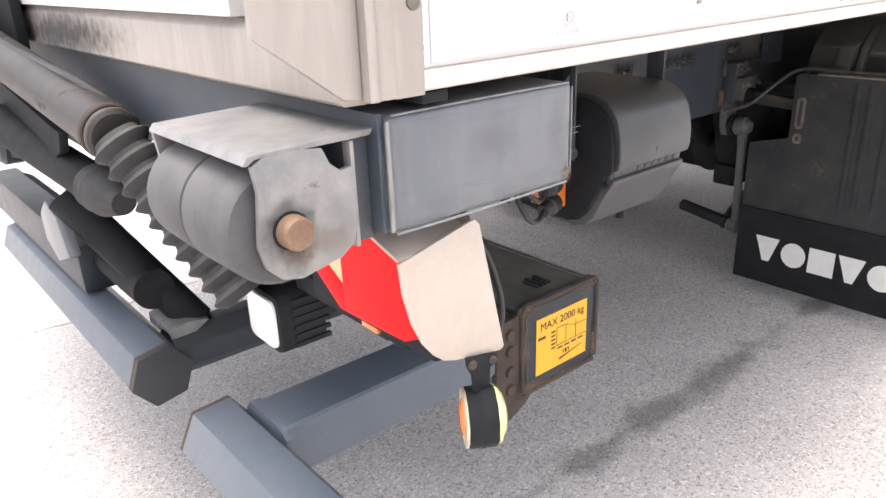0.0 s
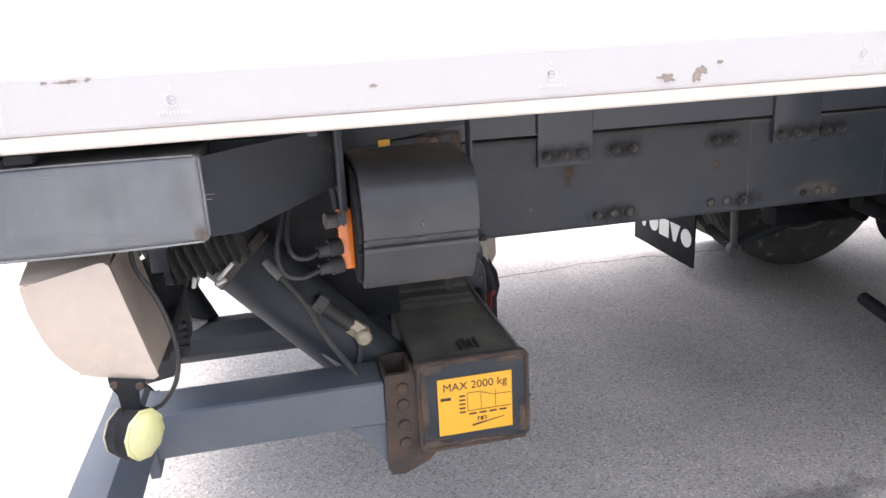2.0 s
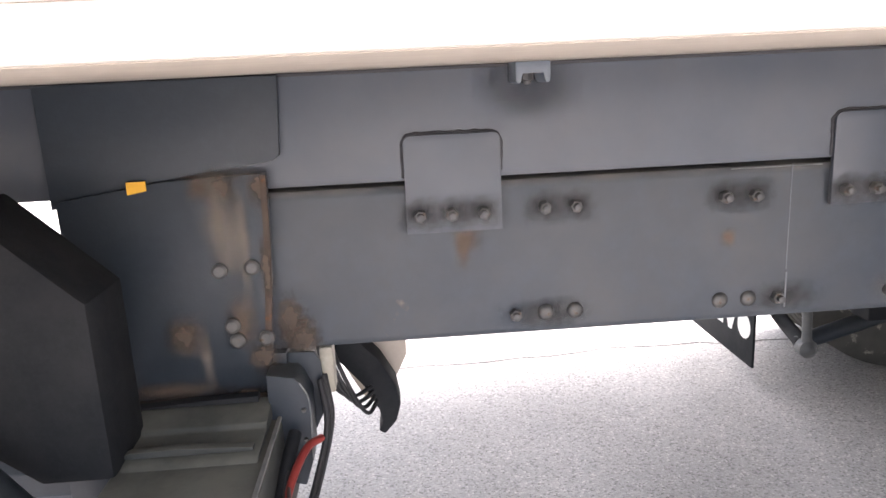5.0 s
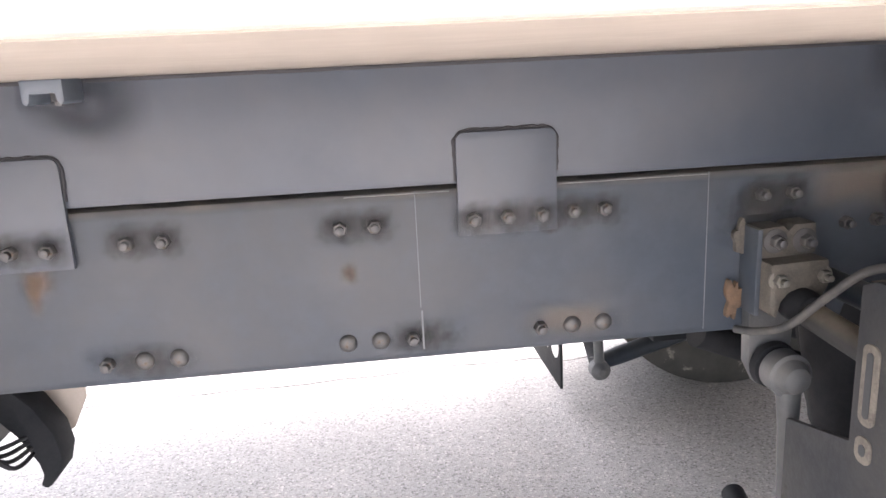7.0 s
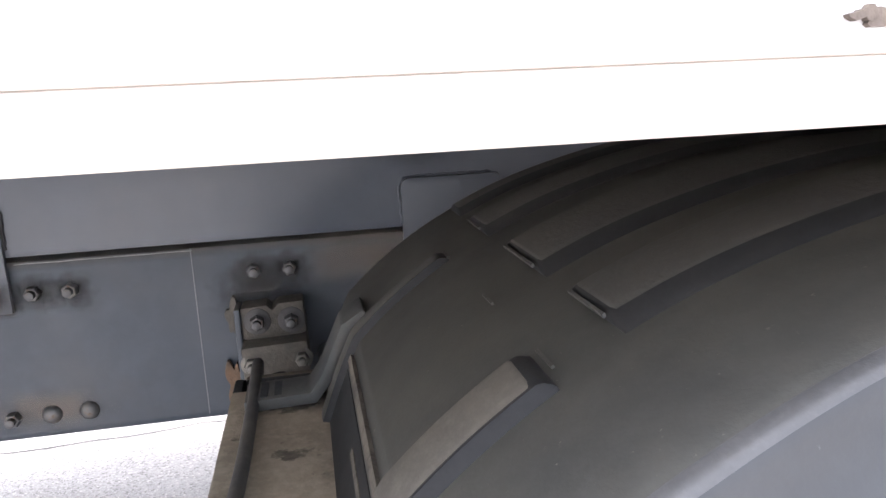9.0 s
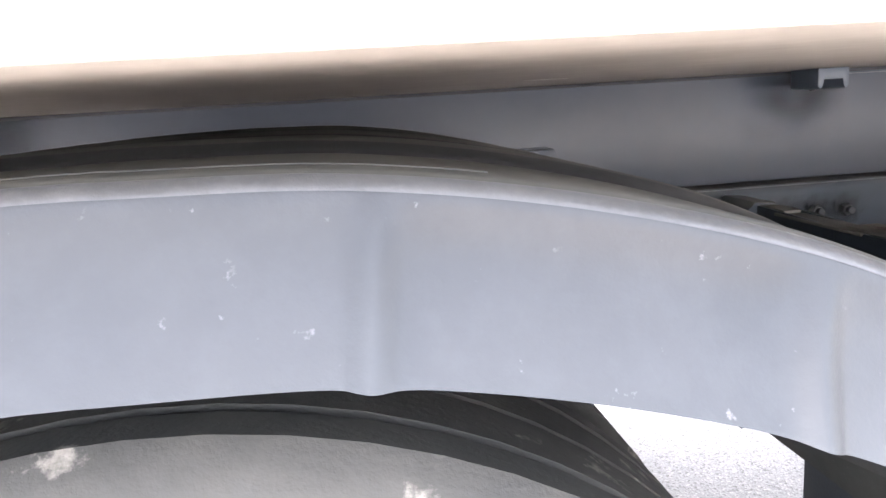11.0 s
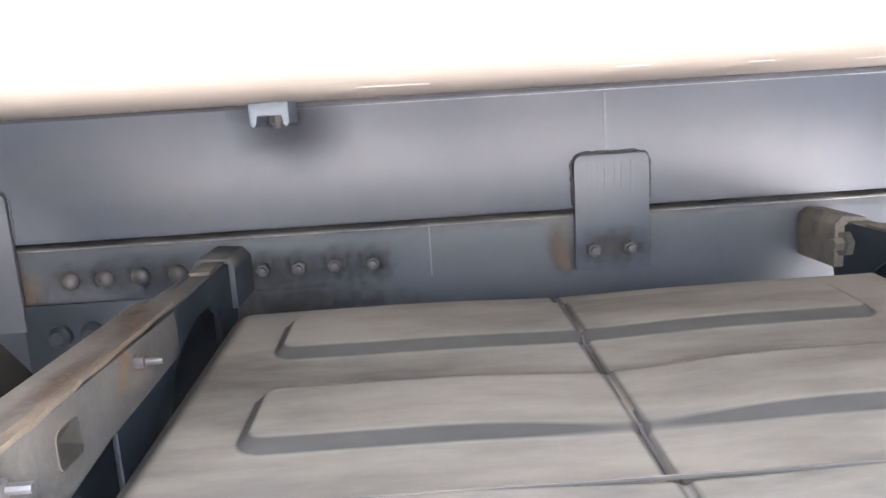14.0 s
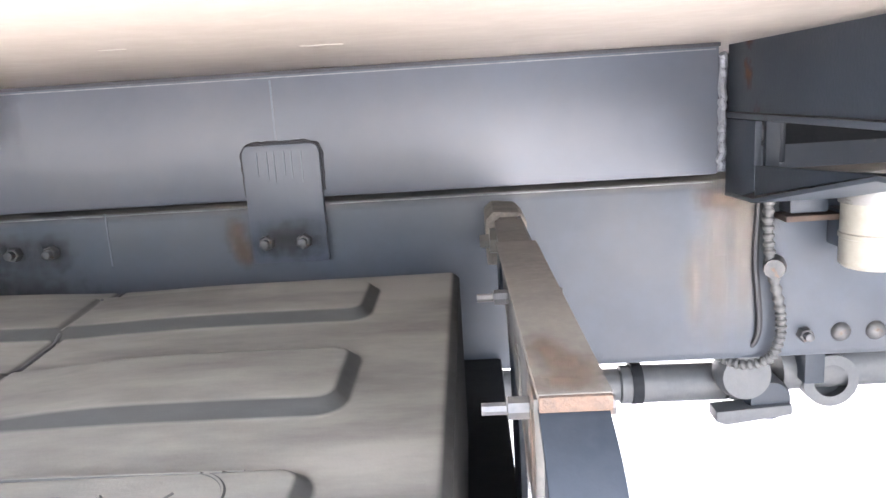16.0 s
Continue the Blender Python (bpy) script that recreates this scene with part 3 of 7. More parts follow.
# ---- cargo body ----
def build_body():
    body = thing("cargo_body", (3.9, 1.275, ZF), "white lorry box body with steel rear corner and chipped tape", "lorry body")
    part("side_panel", box(0.444, 7.6, YS + 0.003, 0.05, 1.10985, 3.55, 0.001), WHITE, body, "white gelcoat side panel")
    sill = prism([(YS, 1.093), (YS + 0.004, ZF + 0.0005), (-0.006, ZF + 0.0005), (-0.006, 1.1097), (YS + 0.001, 1.1097), (YS, 1.1085)], "x", 0.444, 7.6, 0.0015)
    part("sill", sill, SILLWHITE, body, "white aluminium sill along the lower edge")
    part("far_panel", box(0.444, 7.6, 2.53, 2.573, ZF + 0.001, 3.55, 0.002), WHITE, body)
    part("floor_underside", box(0.44, 7.6, -0.0055, 2.529, ZF, ZF + 0.0195, 0), CREAM, body, "cream plywood underside of the cargo floor", smooth=False)
    # added wall, never in view, that keeps light from the front off the rail
    part("unseen_light_block", box(5.62, 5.65, 0.0, YR - 0.02, 0.3, ZF - 0.001, 0.004), BLACKRUB, body)
    part("roof", box(0.40, 7.6, 0.0, 2.55, 3.551, 3.6, 0.01), WHITE, body)
    part("front_wall", box(7.601, 7.64, YS, 2.573, ZF, 3.6, 0.01), WHITE, body)
    tape = part("reflective_tape", box(0.455, 7.55, YS + 0.002, YS + 0.0035, 1.1135, 1.1675, 0), TAPE, body, "white honeycomb reflective tape", smooth=False)
    # the row of stitches that ends the tape at the rear post
    for i in range(16):
        part("stitch", box(0.4465, 0.4495, YS + 0.001, YS + 0.0035, 1.108 + i * 0.0085, 1.1125 + i * 0.0085, 0), STAMP, tape, smooth=False)
    part("panel_line", box(0.446, 7.59, YS + 0.0022, YS + 0.004, 1.1712, 1.1724, 0), STAMP, body, smooth=False)
    part("sill_joint", box(0.446, 7.59, YS - 0.0003, YS + 0.002, 1.1095, 1.11, 0), SEAM, body, smooth=False)
    for x in [0.633 + 0.4585 * k for k in range(12)]:
        mark = part("stamp_ring", lathe((x, YS + 0.0025, 1.139), (x, YS + 0.0012, 1.139), [(0, 0.0075), (1, 0.0075), (1, 0.0064), (0, 0.0064)], 24, False), STAMP, tape, smooth=False)
        part("stamp_mark", joined(box(x - 0.0035, x + 0.0035, YS + 0.001, YS + 0.0025, 1.1405, 1.1418, 0), box(x - 0.0035, x + 0.0035, YS + 0.001, YS + 0.0025, 1.1362, 1.1375, 0),
                                  box(x - 0.0035, x - 0.002, YS + 0.001, YS + 0.0025, 1.1362, 1.1418, 0), box(x - 0.001, x + 0.001, YS + 0.001, YS + 0.0025, 1.151, 1.155, 0)), STAMP, tape, smooth=False)
        part("stamp_line", joined(*[box(x - 0.017 + 0.0042 * k, x - 0.0145 + 0.0042 * k, YS + 0.001, YS + 0.0025, 1.1235, 1.1272, 0) for k in range(9)]), STAMP, tape, smooth=False)
    for k, (x, z, rx, rz, sd) in enumerate(((0.527, 1.166, 0.010, 0.0022, 1), (0.548, 1.167, 0.003, 0.002, 2), (0.503, 1.166, 0.003, 0.002, 3), (0.865, 1.14, 0.0045, 0.0022, 4), (1.252, 1.125, 0.011, 0.0045, 5),
                             (1.296, 1.125, 0.007, 0.006, 6), (1.304, 1.132, 0.006, 0.0045, 12), (1.329, 1.141, 0.004, 0.002, 7), (2.760, 1.1190, 0.007, 0.003, 8), (2.765, 1.1172, 0.0042, 0.0036, 9), (2.753, 1.1197, 0.0038, 0.0018, 14))):
        part("paint_chip", prism(ragged(x, z, rx, rz, sd), "y", YS + 0.0016 - 0.0002 * k, YS + 0.0024, 0), CHIP if x < 2 else DARKCHIP, body, "chipped patch of bare backing", smooth=False)
    # steel rear frame
    post = [(0.387, -0.027), (0.3865, 0.0), (0.40, 0.05), (0.43, 0.05), (0.4425, 0.0), (0.4425, -0.029), (0.414, -0.029), (0.411, -0.026), (0.398, -0.026), (0.395, -0.029), (0.390, -0.029)]
    p = part("rear_post", prism(post, "z", 1.089, 3.5, 0.0012), STEEL, body, "folded stainless steel corner post")
    for z in (1.165, 1.222, 1.279, 1.336, 1.393, 1.45):
        part("rivet", lathe((0.433, -0.028, z), (0.433, -0.034, z), [(0, 0.0072), (0.5, 0.0066), (1, 0.002)], 16), ZINC, p)
    part("corner_sheet", prism([(0.3865, 1.0905), (0.368, 1.093), (0.294, 1.147), (0.292, 1.6), (0.3865, 1.6)], "y", -0.017, -0.011, 0.002), STEEL, body, "dented steel corner sheet")
    part("rear_sill", prism([(0.376, 1.087), (0.381, 1.083), (0.42, 1.083), (0.42, 1.15), (0.384, 1.15), (0.376, 1.14)], "y", 0.002, 2.55, 0.0015), STEEL, body, "stained steel rear sill")
    stain = shared("sill_stain", patch_mesh(0.34, 0.04, SOFTGRIME), body, (0.3752, 0.8, 1.113), (0, 0, radians(-90)))
    part("rear_door", box(0.366, 0.40, 0.168, 2.38, 1.152, 3.4, 0.004), WHITE, body, "white rear door")
    part("sill_end_plug", box(0.445, 0.475, -0.021, 0.02, 1.079, 1.0895, 0.002), BLACKRUB, body)
    # underfloor clips and long scratches
    for x in (1.561, 2.741, 3.935, 5.12):
        x += 0.004
        c = part("floor_clip", prism([(x - 0.024, ZF), (x - 0.024, 1.064), (x - 0.0195, 1.06), (x - 0.016, 1.064), (x - 0.014, 1.074), (x + 0.014, 1.074), (x + 0.016, 1.064), (x + 0.0195, 1.06), (x + 0.024, 1.064), (x + 0.024, ZF)], "y", 0.742, 0.81, 0.002), TUBEGREY, body, "small dull grey floor clip")
        part("clip_screw", lathe((x, 0.79, 1.074), (x, 0.79, 1.058), [(0, 0.0095), (0.6, 0.0095), (0.7, 0.006), (1, 0.005)], 8), BOLT, c)
    for x, y, a, ln in ((4.515, 0.479, 0.15, 0.035), (4.267, 0.348, 0.1, 0.025), (4.1, 0.44, 0.2, 0.06), (4.38, 0.40, 0.1, 0.02), (3.45, 0.5, 0.12, 0.05)):
        bm = box(-ln / 2, ln / 2, -0.0005, 0.0005, ZF - 0.0003, ZF + 0.001, 0)
        bmesh.ops.rotate(bm, verts=bm.verts, matrix=Matrix.Rotation(a, 3, "Z"))
        bmesh.ops.translate(bm, verts=bm.verts, vec=(x, y, 0))
        part("scratch", bm, SILLWHITE, body, smooth=False)
    return body


build_body()


# ---- chassis ----
def weld_line(points, r, parent, material=WELD, name="weld_bead"):
    return part(name, hose(points, r, 8, 4), material, parent)


def plate_with_welds(frame_thing, x0, x1, z0, z1, label, bead=None):
    pl = part("mounting_plate", prism(rounded(x0, x1, z0, z1, 0.012, 4, (0, 0, 1, 1)), "y", YR - 0.012, YR - 0.0035, 0.0012), SUBFRAME, frame_thing, label)
    y = YR - 0.005
    rnd = random.Random(int(x0 * 1000))
    path = [(x0 - 0.001, y, 0.925), (x0 - 0.002, y, z1 - 0.012), (x0 + 0.006, y, z1 - 0.001), (x0 + 0.02, y, z1 + 0.002), (x1 - 0.02, y, z1 + 0.002), (x1 - 0.004, y, z1 - 0.002), (x1 + 0.002, y, z1 - 0.014), (x1 + 0.001, y, 0.925)]
    line = []
    for a, b in zip(path, path[1:]):
        m = max(1, int((Vector(b) - Vector(a)).length / 0.006))
        line += [Vector(a).lerp(Vector(b), i / m) + Vector((rnd.uniform(-1, 1), rnd.uniform(-0.5, 0.5), rnd.uniform(-1, 1))) * 0.0009 for i in range(m)]
    weld_line([tuple(p) for p in line], 0.0026 if not bead else 0.0017, pl, bead or WELD)
    return pl


def build_chassis():
    ch = thing("chassis_frame", (3.3, 1.275, 0.66), "blue-grey steel lorry chassis frame with bolted plates and subframe", "chassis")

    def rail(y0, side):
        f = side  # the flanges point inwards
        prof = [(y0 + f * 0.006, 0.66), (y0 + f * 0.075, 0.66), (y0 + f * 0.075, 0.668), (y0 + f * 0.008, 0.668), (y0 + f * 0.008, 0.908), (y0 + f * 0.075, 0.908), (y0 + f * 0.075, 0.9145), (y0 + f * 0.011, 0.9145),
                (y0 + f * 0.005, 0.9125), (y0 + f * 0.0015, 0.9075), (y0, 0.899), (y0, 0.672), (y0 + f * 0.0018, 0.664)]
        return prism(prof, "x", 1.0, 7.9, 0)
    r = part("rail", rail(YR, 1), CHASSIS, ch, "blue-grey channel-section rail with a rounded top edge")
    part("rail", rail(2.55 - YR, -1), CHASSIS, ch)
    sub = part("subframe", box(0.62, 4.955, YR - 0.004, YR + 0.06, 0.9205, ZF - 0.002, 0.005), SUBFRAME, ch, "satin grey subframe beam on the rail")
    part("subframe", box(0.62, 4.955, 2.55 - YR - 0.06, 2.55 - YR + 0.004, 0.9185, ZF - 0.002, 0.005), SUBFRAME, ch)
    part("subframe_edge", box(0.62, 4.955, YR - 0.007, YR + 0.02, ZF - 0.0055, ZF - 0.0005, 0.001), WELD, sub, "dark sealing strip under the floor")
    for x in (1.05, 2.3, 3.6, 4.6, 5.6):
        part("cross_member", box(x, x + 0.09, 0.93, 1.62, 0.70, 0.88, 0.01), CHASSIS, ch)
    plate_with_welds(ch, 1.383, 1.531, 0.839, 0.99, "welded plate with three bolts")
    plate_with_welds(ch, 2.06, 2.204, 0.846, 0.993, "welded plate with rusted bolts")
    plate_with_welds(ch, 2.736, 2.884, 0.80, 0.992, "welded plate half behind the mudguard", SUBFRAME)
    plate_with_welds(ch, 3.404, 3.556, 0.80, 0.995, "welded plate half behind the mudguard", SUBFRAME)
    hp = plate_with_welds(ch, 4.326, 4.43, 0.835, 0.995, "narrow welded plate with two bolts and drip marks")
    upper = [1.404, 1.453, 1.502, 1.6, 1.649, 1.891, 1.94, 2.082, 2.131, 2.181, 2.23, 2.277]
    for i, x in enumerate(upper):
        on = any(a < x < b for a, b in ((1.383, 1.531), (2.06, 2.204)))
        y = YR - 0.012 if on else YR
        shared("oil_stain", STAIN, ch, (x, y - 0.0006 - 0.0002 * (i % 3), 0.868))
        shared("nut", NUT, ch, (x, y, 0.867 if i < 7 else 0.87), (0, 0.5 * i, 0))
    for i, (x, z) in enumerate(((2.521, 0.875), (2.57, 0.875), (2.66, 0.822), (2.71, 0.824), (2.755, 0.862), (3.62, 0.866), (3.668, 0.866), (3.718, 0.866), (3.77, 0.866), (3.835, 0.866), (3.889, 0.864), (3.939, 0.864), (3.989, 0.865), (4.042, 0.864))):
        if i < 2 or 3 < i:
            shared("oil_stain", STAIN, ch, (x, YR - 0.0006 - 0.0002 * (i % 3), z))
        shared("nut" if i < 5 or i > 9 else "bolt_head", NUT if i < 5 or i > 9 else DOME, ch, (x, YR, z), (0, 0.6 * i, 0))
    for i, x in enumerate((4.349, 4.4)):
        shared("nut", NUT, hp, (x, YR - 0.012, 0.864), (0, 0.4 + i, 0))
    for i, x in enumerate((1.55, 1.6, 1.648, 1.89, 1.938, 1.986, 2.179, 2.228, 2.277, 5.075, 5.125, 5.172)):
        nutted = i in (0, 5, 6, 9)
        shared("nut" if nutted else "bolt_head", NUT if nutted else DOME, ch, (x, YR, 0.694), (0, i, 0))
    for x, z0, z1, w in ((2.0, 0.74, 0.914, 0.0006), (2.0012, 0.675, 0.735, 0.0013), (2.438, 0.668, 0.914, 0.0006), (4.123, 0.84, 0.914, 0.001)):
        part("paint_run", box(x - w, x + w, YR - 0.0008, YR + 0.001, z0, z1, 0), LIFTGREY if w < 0.0015 else GALV, r, smooth=False)
    for k, (x, z, rx, rz) in enumerate(((1.476, 0.823, 0.03, 0.024), (1.468, 0.805, 0.014, 0.035), (4.303, 0.872, 0.02, 0.04), (4.312, 0.848, 0.018, 0.025), (2.195, 0.85, 0.014, 0.014),
                                        (4.965, 0.888, 0.05, 0.022), (3.56, 0.85, 0.03, 0.05), (1.9, 0.80, 0.016, 0.02))):
        patch("rust_patch", x, z, rx, rz, YR - 0.0012 - 0.0003 * (k % 3), SOFTRUST, r, "orange-brown rust patch")
    # the weathered run of dirt under the front end of the subframe
    for k, (x, z, rx, rz) in enumerate(((4.955, 0.80, 0.03, 0.13), (4.99, 0.80, 0.022, 0.12), (4.925, 0.77, 0.02, 0.09), (5.0, 0.86, 0.05, 0.05))):
        patch("dirt_streak", x, z, rx, rz, YR - 0.0008 - 0.0003 * k, SOFTDIRT, r, "pale dirt streak")
    for k, (x, z, rx, rz) in enumerate(((2.53, 0.845, 0.08, 0.05), (3.92, 0.80, 0.2, 0.06), (2.0, 0.694, 0.07, 0.03), (2.23, 0.70, 0.09, 0.035), (1.6, 0.692, 0.08, 0.03), (2.7, 0.88, 0.16, 0.05))):
        patch("grime", x, z, rx, rz, YR - 0.0004, SOFTDIRT if k in (3, 5) else SOFTGRIME, r)
    patch("drip_mark", 4.378, 0.865, 0.07, 0.035, YR - 0.0125, SOFTGRIME, hp)
    # the floor clips' shade, painted on the subframe behind them
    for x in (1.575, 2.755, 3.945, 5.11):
        patch("clip_shade", x, 1.05, 0.085, 0.06, YR - 0.0046, CLIPSHADE, sub)
    for x0, x1 in ((3.32, 4.32), (4.435, 4.95), (2.21, 2.44), (1.9, 2.05)):
        part("pale_edge", hose([(x0 + (x1 - x0) * k / 8, YR + 0.0012, 0.9105 + 0.0003 * (k % 2)) for k in range(9)], 0.0011, 6, 2), PALELINE, r, "rubbed bright edge")
    # highlight along the subframe's top edge, laid on as a pale bead
    part("pale_edge", hose([(3.95 + 0.1 * k, YR - 0.0035, ZF - 0.0085) for k in range(11)], 0.001, 6, 1), PALELINE, sub)
    part("paint_run", box(4.371, 4.3735, YR - 0.0047, YR, 1.0, ZF - 0.012, 0), TUBEGREY, sub, smooth=False)
    for k in range(6):
        part("drip_mark", box(4.345 + 0.0115 * k + 0.002 * (k % 2), 4.3468 + 0.0115 * k + 0.002 * (k % 2), YR - 0.0128, YR - 0.011, 0.955 - 0.006 * (k % 3), 0.985, 0), TUBEGREY, hp, smooth=False)
    wr = random.Random(3)
    weld_line([(4.958 + wr.uniform(-0.0018, 0.0018), YR - 0.005 + wr.uniform(-0.0015, 0.0015), 0.925 + 0.0047 * k) for k in range(33)], 0.0052, ch, BRIGHTWELD, "butt_weld")
    return ch


build_chassis()


# ---- outrigger ahead of the subframe ----
def build_outrigger():
    o = thing("outrigger", (5.0, 0.55, 0.9), "dark blue welded steel outrigger carrying the cargo floor", "bracket")
    part("upper_web", box(4.967, 4.975, 0.06, YR, 1.002, ZF - 0.004, 0.001), DARKPAINT, o)
    part("middle_flange", box(4.963, 5.079, 0.06, YR - 0.001, 0.994, 1.001, 0.0015), CHASSIS, o)
    part("root_plate", prism([(0.80, 0.897), (YR - 0.001, 0.897), (YR - 0.001, 0.993), (0.75, 0.993), (0.75, 0.91)], "x", 4.965, 4.973, 0.001), DARKPAINT, o)
    part("gusset", prism([(0.75, 0.905), (0.75, 0.94), (0.1, 0.985), (0.1, 0.965), (0.484, 0.957)], "x", 4.966, 4.973, 0.001), DARKPAINT, o)
    part("lower_flange", prism([(YR - 0.002, 0.892), (0.75, 0.896), (0.484, 0.952), (0.1, 0.962), (0.1, 0.967), (0.484, 0.957), (0.75, 0.901), (YR - 0.002, 0.897)], "x", 4.964, 5.069, 0.001), CHASSIS, o)
    part("stiffener", box(4.975, 4.991, 0.742, 0.75, 0.91, 0.993, 0.001), DARKPAINT, o)
    part("stiffener", box(4.975, 4.991, 0.80, 0.806, 1.003, ZF - 0.005, 0.001), DARKPAINT, o)
    # black beam added as a dark backdrop for the opening behind the outrigger
    part("cross_beam", box(4.9, 5.9, 1.25, 1.3, 0.9185, ZF - 0.002, 0.004), BLACKRUB, o)
    part("stay", rod((5.0, 0.95, 0.935), (5.16, 0.98, 1.03), 0.012, 12), CASTGREY, o)
    part("back_beam", box(5.075, 5.085, YR + 0.1, YR + 0.16, 0.9185, ZF - 0.002, 0.004), DARKPAINT, o)


build_outrigger()


def build_front_fittings():
    c = thing("conduit", (5.02, 0.83, 0.66), "grey corrugated cable conduit clipped to the rail", "conduit")
    part("sleeve", hose([(5.016, 0.832, 0.90), (5.016, 0.832, 0.85), (5.02, 0.83, 0.80), (5.034, 0.832, 0.74), (5.036, 0.832, 0.70), (5.024, 0.836, 0.665), (4.995, 0.86, 0.648), (4.97, 0.90, 0.65)], 0.0066, 12, 18, 0.16, 2), HOSE, c)
    part("clip", lathe((5.02, 0.818, 0.795), (5.034, 0.85, 0.795), [(0, 0.013), (0.3, 0.015), (1, 0.013)], 12), BOLT, c)
    part("cable", hose([(5.008, 0.845, 0.88), (5.006, 0.846, 0.80), (5.012, 0.846, 0.70), (4.99, 0.87, 0.655)], 0.0045, 8), CABLE, c)
    rsv = thing("reservoir", (5.125, 0.78, 0.8), "cream plastic fluid reservoir with a grey lid", "reservoir")
    part("vessel", lathe((5.125, 0.78, 0.803), (5.125, 0.78, 0.885), [(0, 0.034), (0.06, 0.039), (0.45, 0.039), (0.47, 0.0405), (0.53, 0.0405), (0.55, 0.039), (1, 0.039)], 32), CREAMPLASTIC, rsv)
    part("lid", lathe((5.125, 0.78, 0.885), (5.125, 0.78, 0.91), [(0, 0.042), (0.8, 0.042), (1, 0.038)], 32), GALV, rsv)
    part("holder", box(5.10, 5.15, 0.815, YR, 0.82, 0.87, 0.003), CHASSIS, rsv)
    bx = thing("valve_block", (5.06, 0.835, 0.86), "small dark valve block above a rusty ledge", "valve")
    part("block", box(5.036, 5.085, 0.815, YR, 0.868, 0.893, 0.004), DARKPAINT, bx)
    part("ledge", box(5.03, 5.10, 0.81, YR, 0.858, 0.866, 0.002), RUSTY, bx)
    s = thing("prop_shaft", (5.0, 1.0, 0.55), "grey round shaft with a dark clamp under the rail", "shaft")
    part("tube", lathe((4.45, 1.0, 0.572), (5.02, 1.0, 0.567), [(0, 0.03), (0.62, 0.03), (0.63, 0.026), (0.7, 0.026), (0.705, 0.031), (1, 0.03)], 24), CASTGREY, s)
    part("clamp", lathe((4.868, 1.0, 0.57), (4.885, 1.0, 0.57), [(0, 0.034), (1, 0.034)], 24), BLACKRUB, s)
    part("yoke", joined(rod((5.02, 0.985, 0.566), (5.08, 0.985, 0.55), 0.022), lathe((5.07, 0.94, 0.555), (5.07, 1.04, 0.555), [(0, 0.03), (0.1, 0.034), (0.9, 0.034), (1, 0.03)], 20)), DARKPAINT, s)
    part("joint", lathe((5.03, 0.93, 0.60), (5.03, 0.98, 0.60), [(0, 0.036), (0.3, 0.042), (0.7, 0.042), (1, 0.036)], 24), CASTGREY, s)
    part("lever", prism([(4.985, 0.545), (5.1, 0.552), (5.1, 0.535), (5.0, 0.522), (4.985, 0.528)], "y", 0.93, 0.97, 0.004), CASTGREY, s)
    part("ring", lathe((5.17, 0.96, 0.575), (5.17, 1.0, 0.575), [(0, 0.026), (0, 0.042), (1, 0.042), (1, 0.026)], 24, False), CASTGREY, s)
    part("far_shaft", rod((5.1, 1.0, 0.585), (5.9, 1.0, 0.60), 0.035), CASTGREY, s)
    part("hanger", box(5.12, 5.15, 0.94, 1.02, 0.58, 0.662, 0.003), DARKPAINT, s)
    part("hanger", box(4.55, 4.58, 0.96, 1.04, 0.59, 0.7, 0.003), DARKPAINT, s)


build_front_fittings()


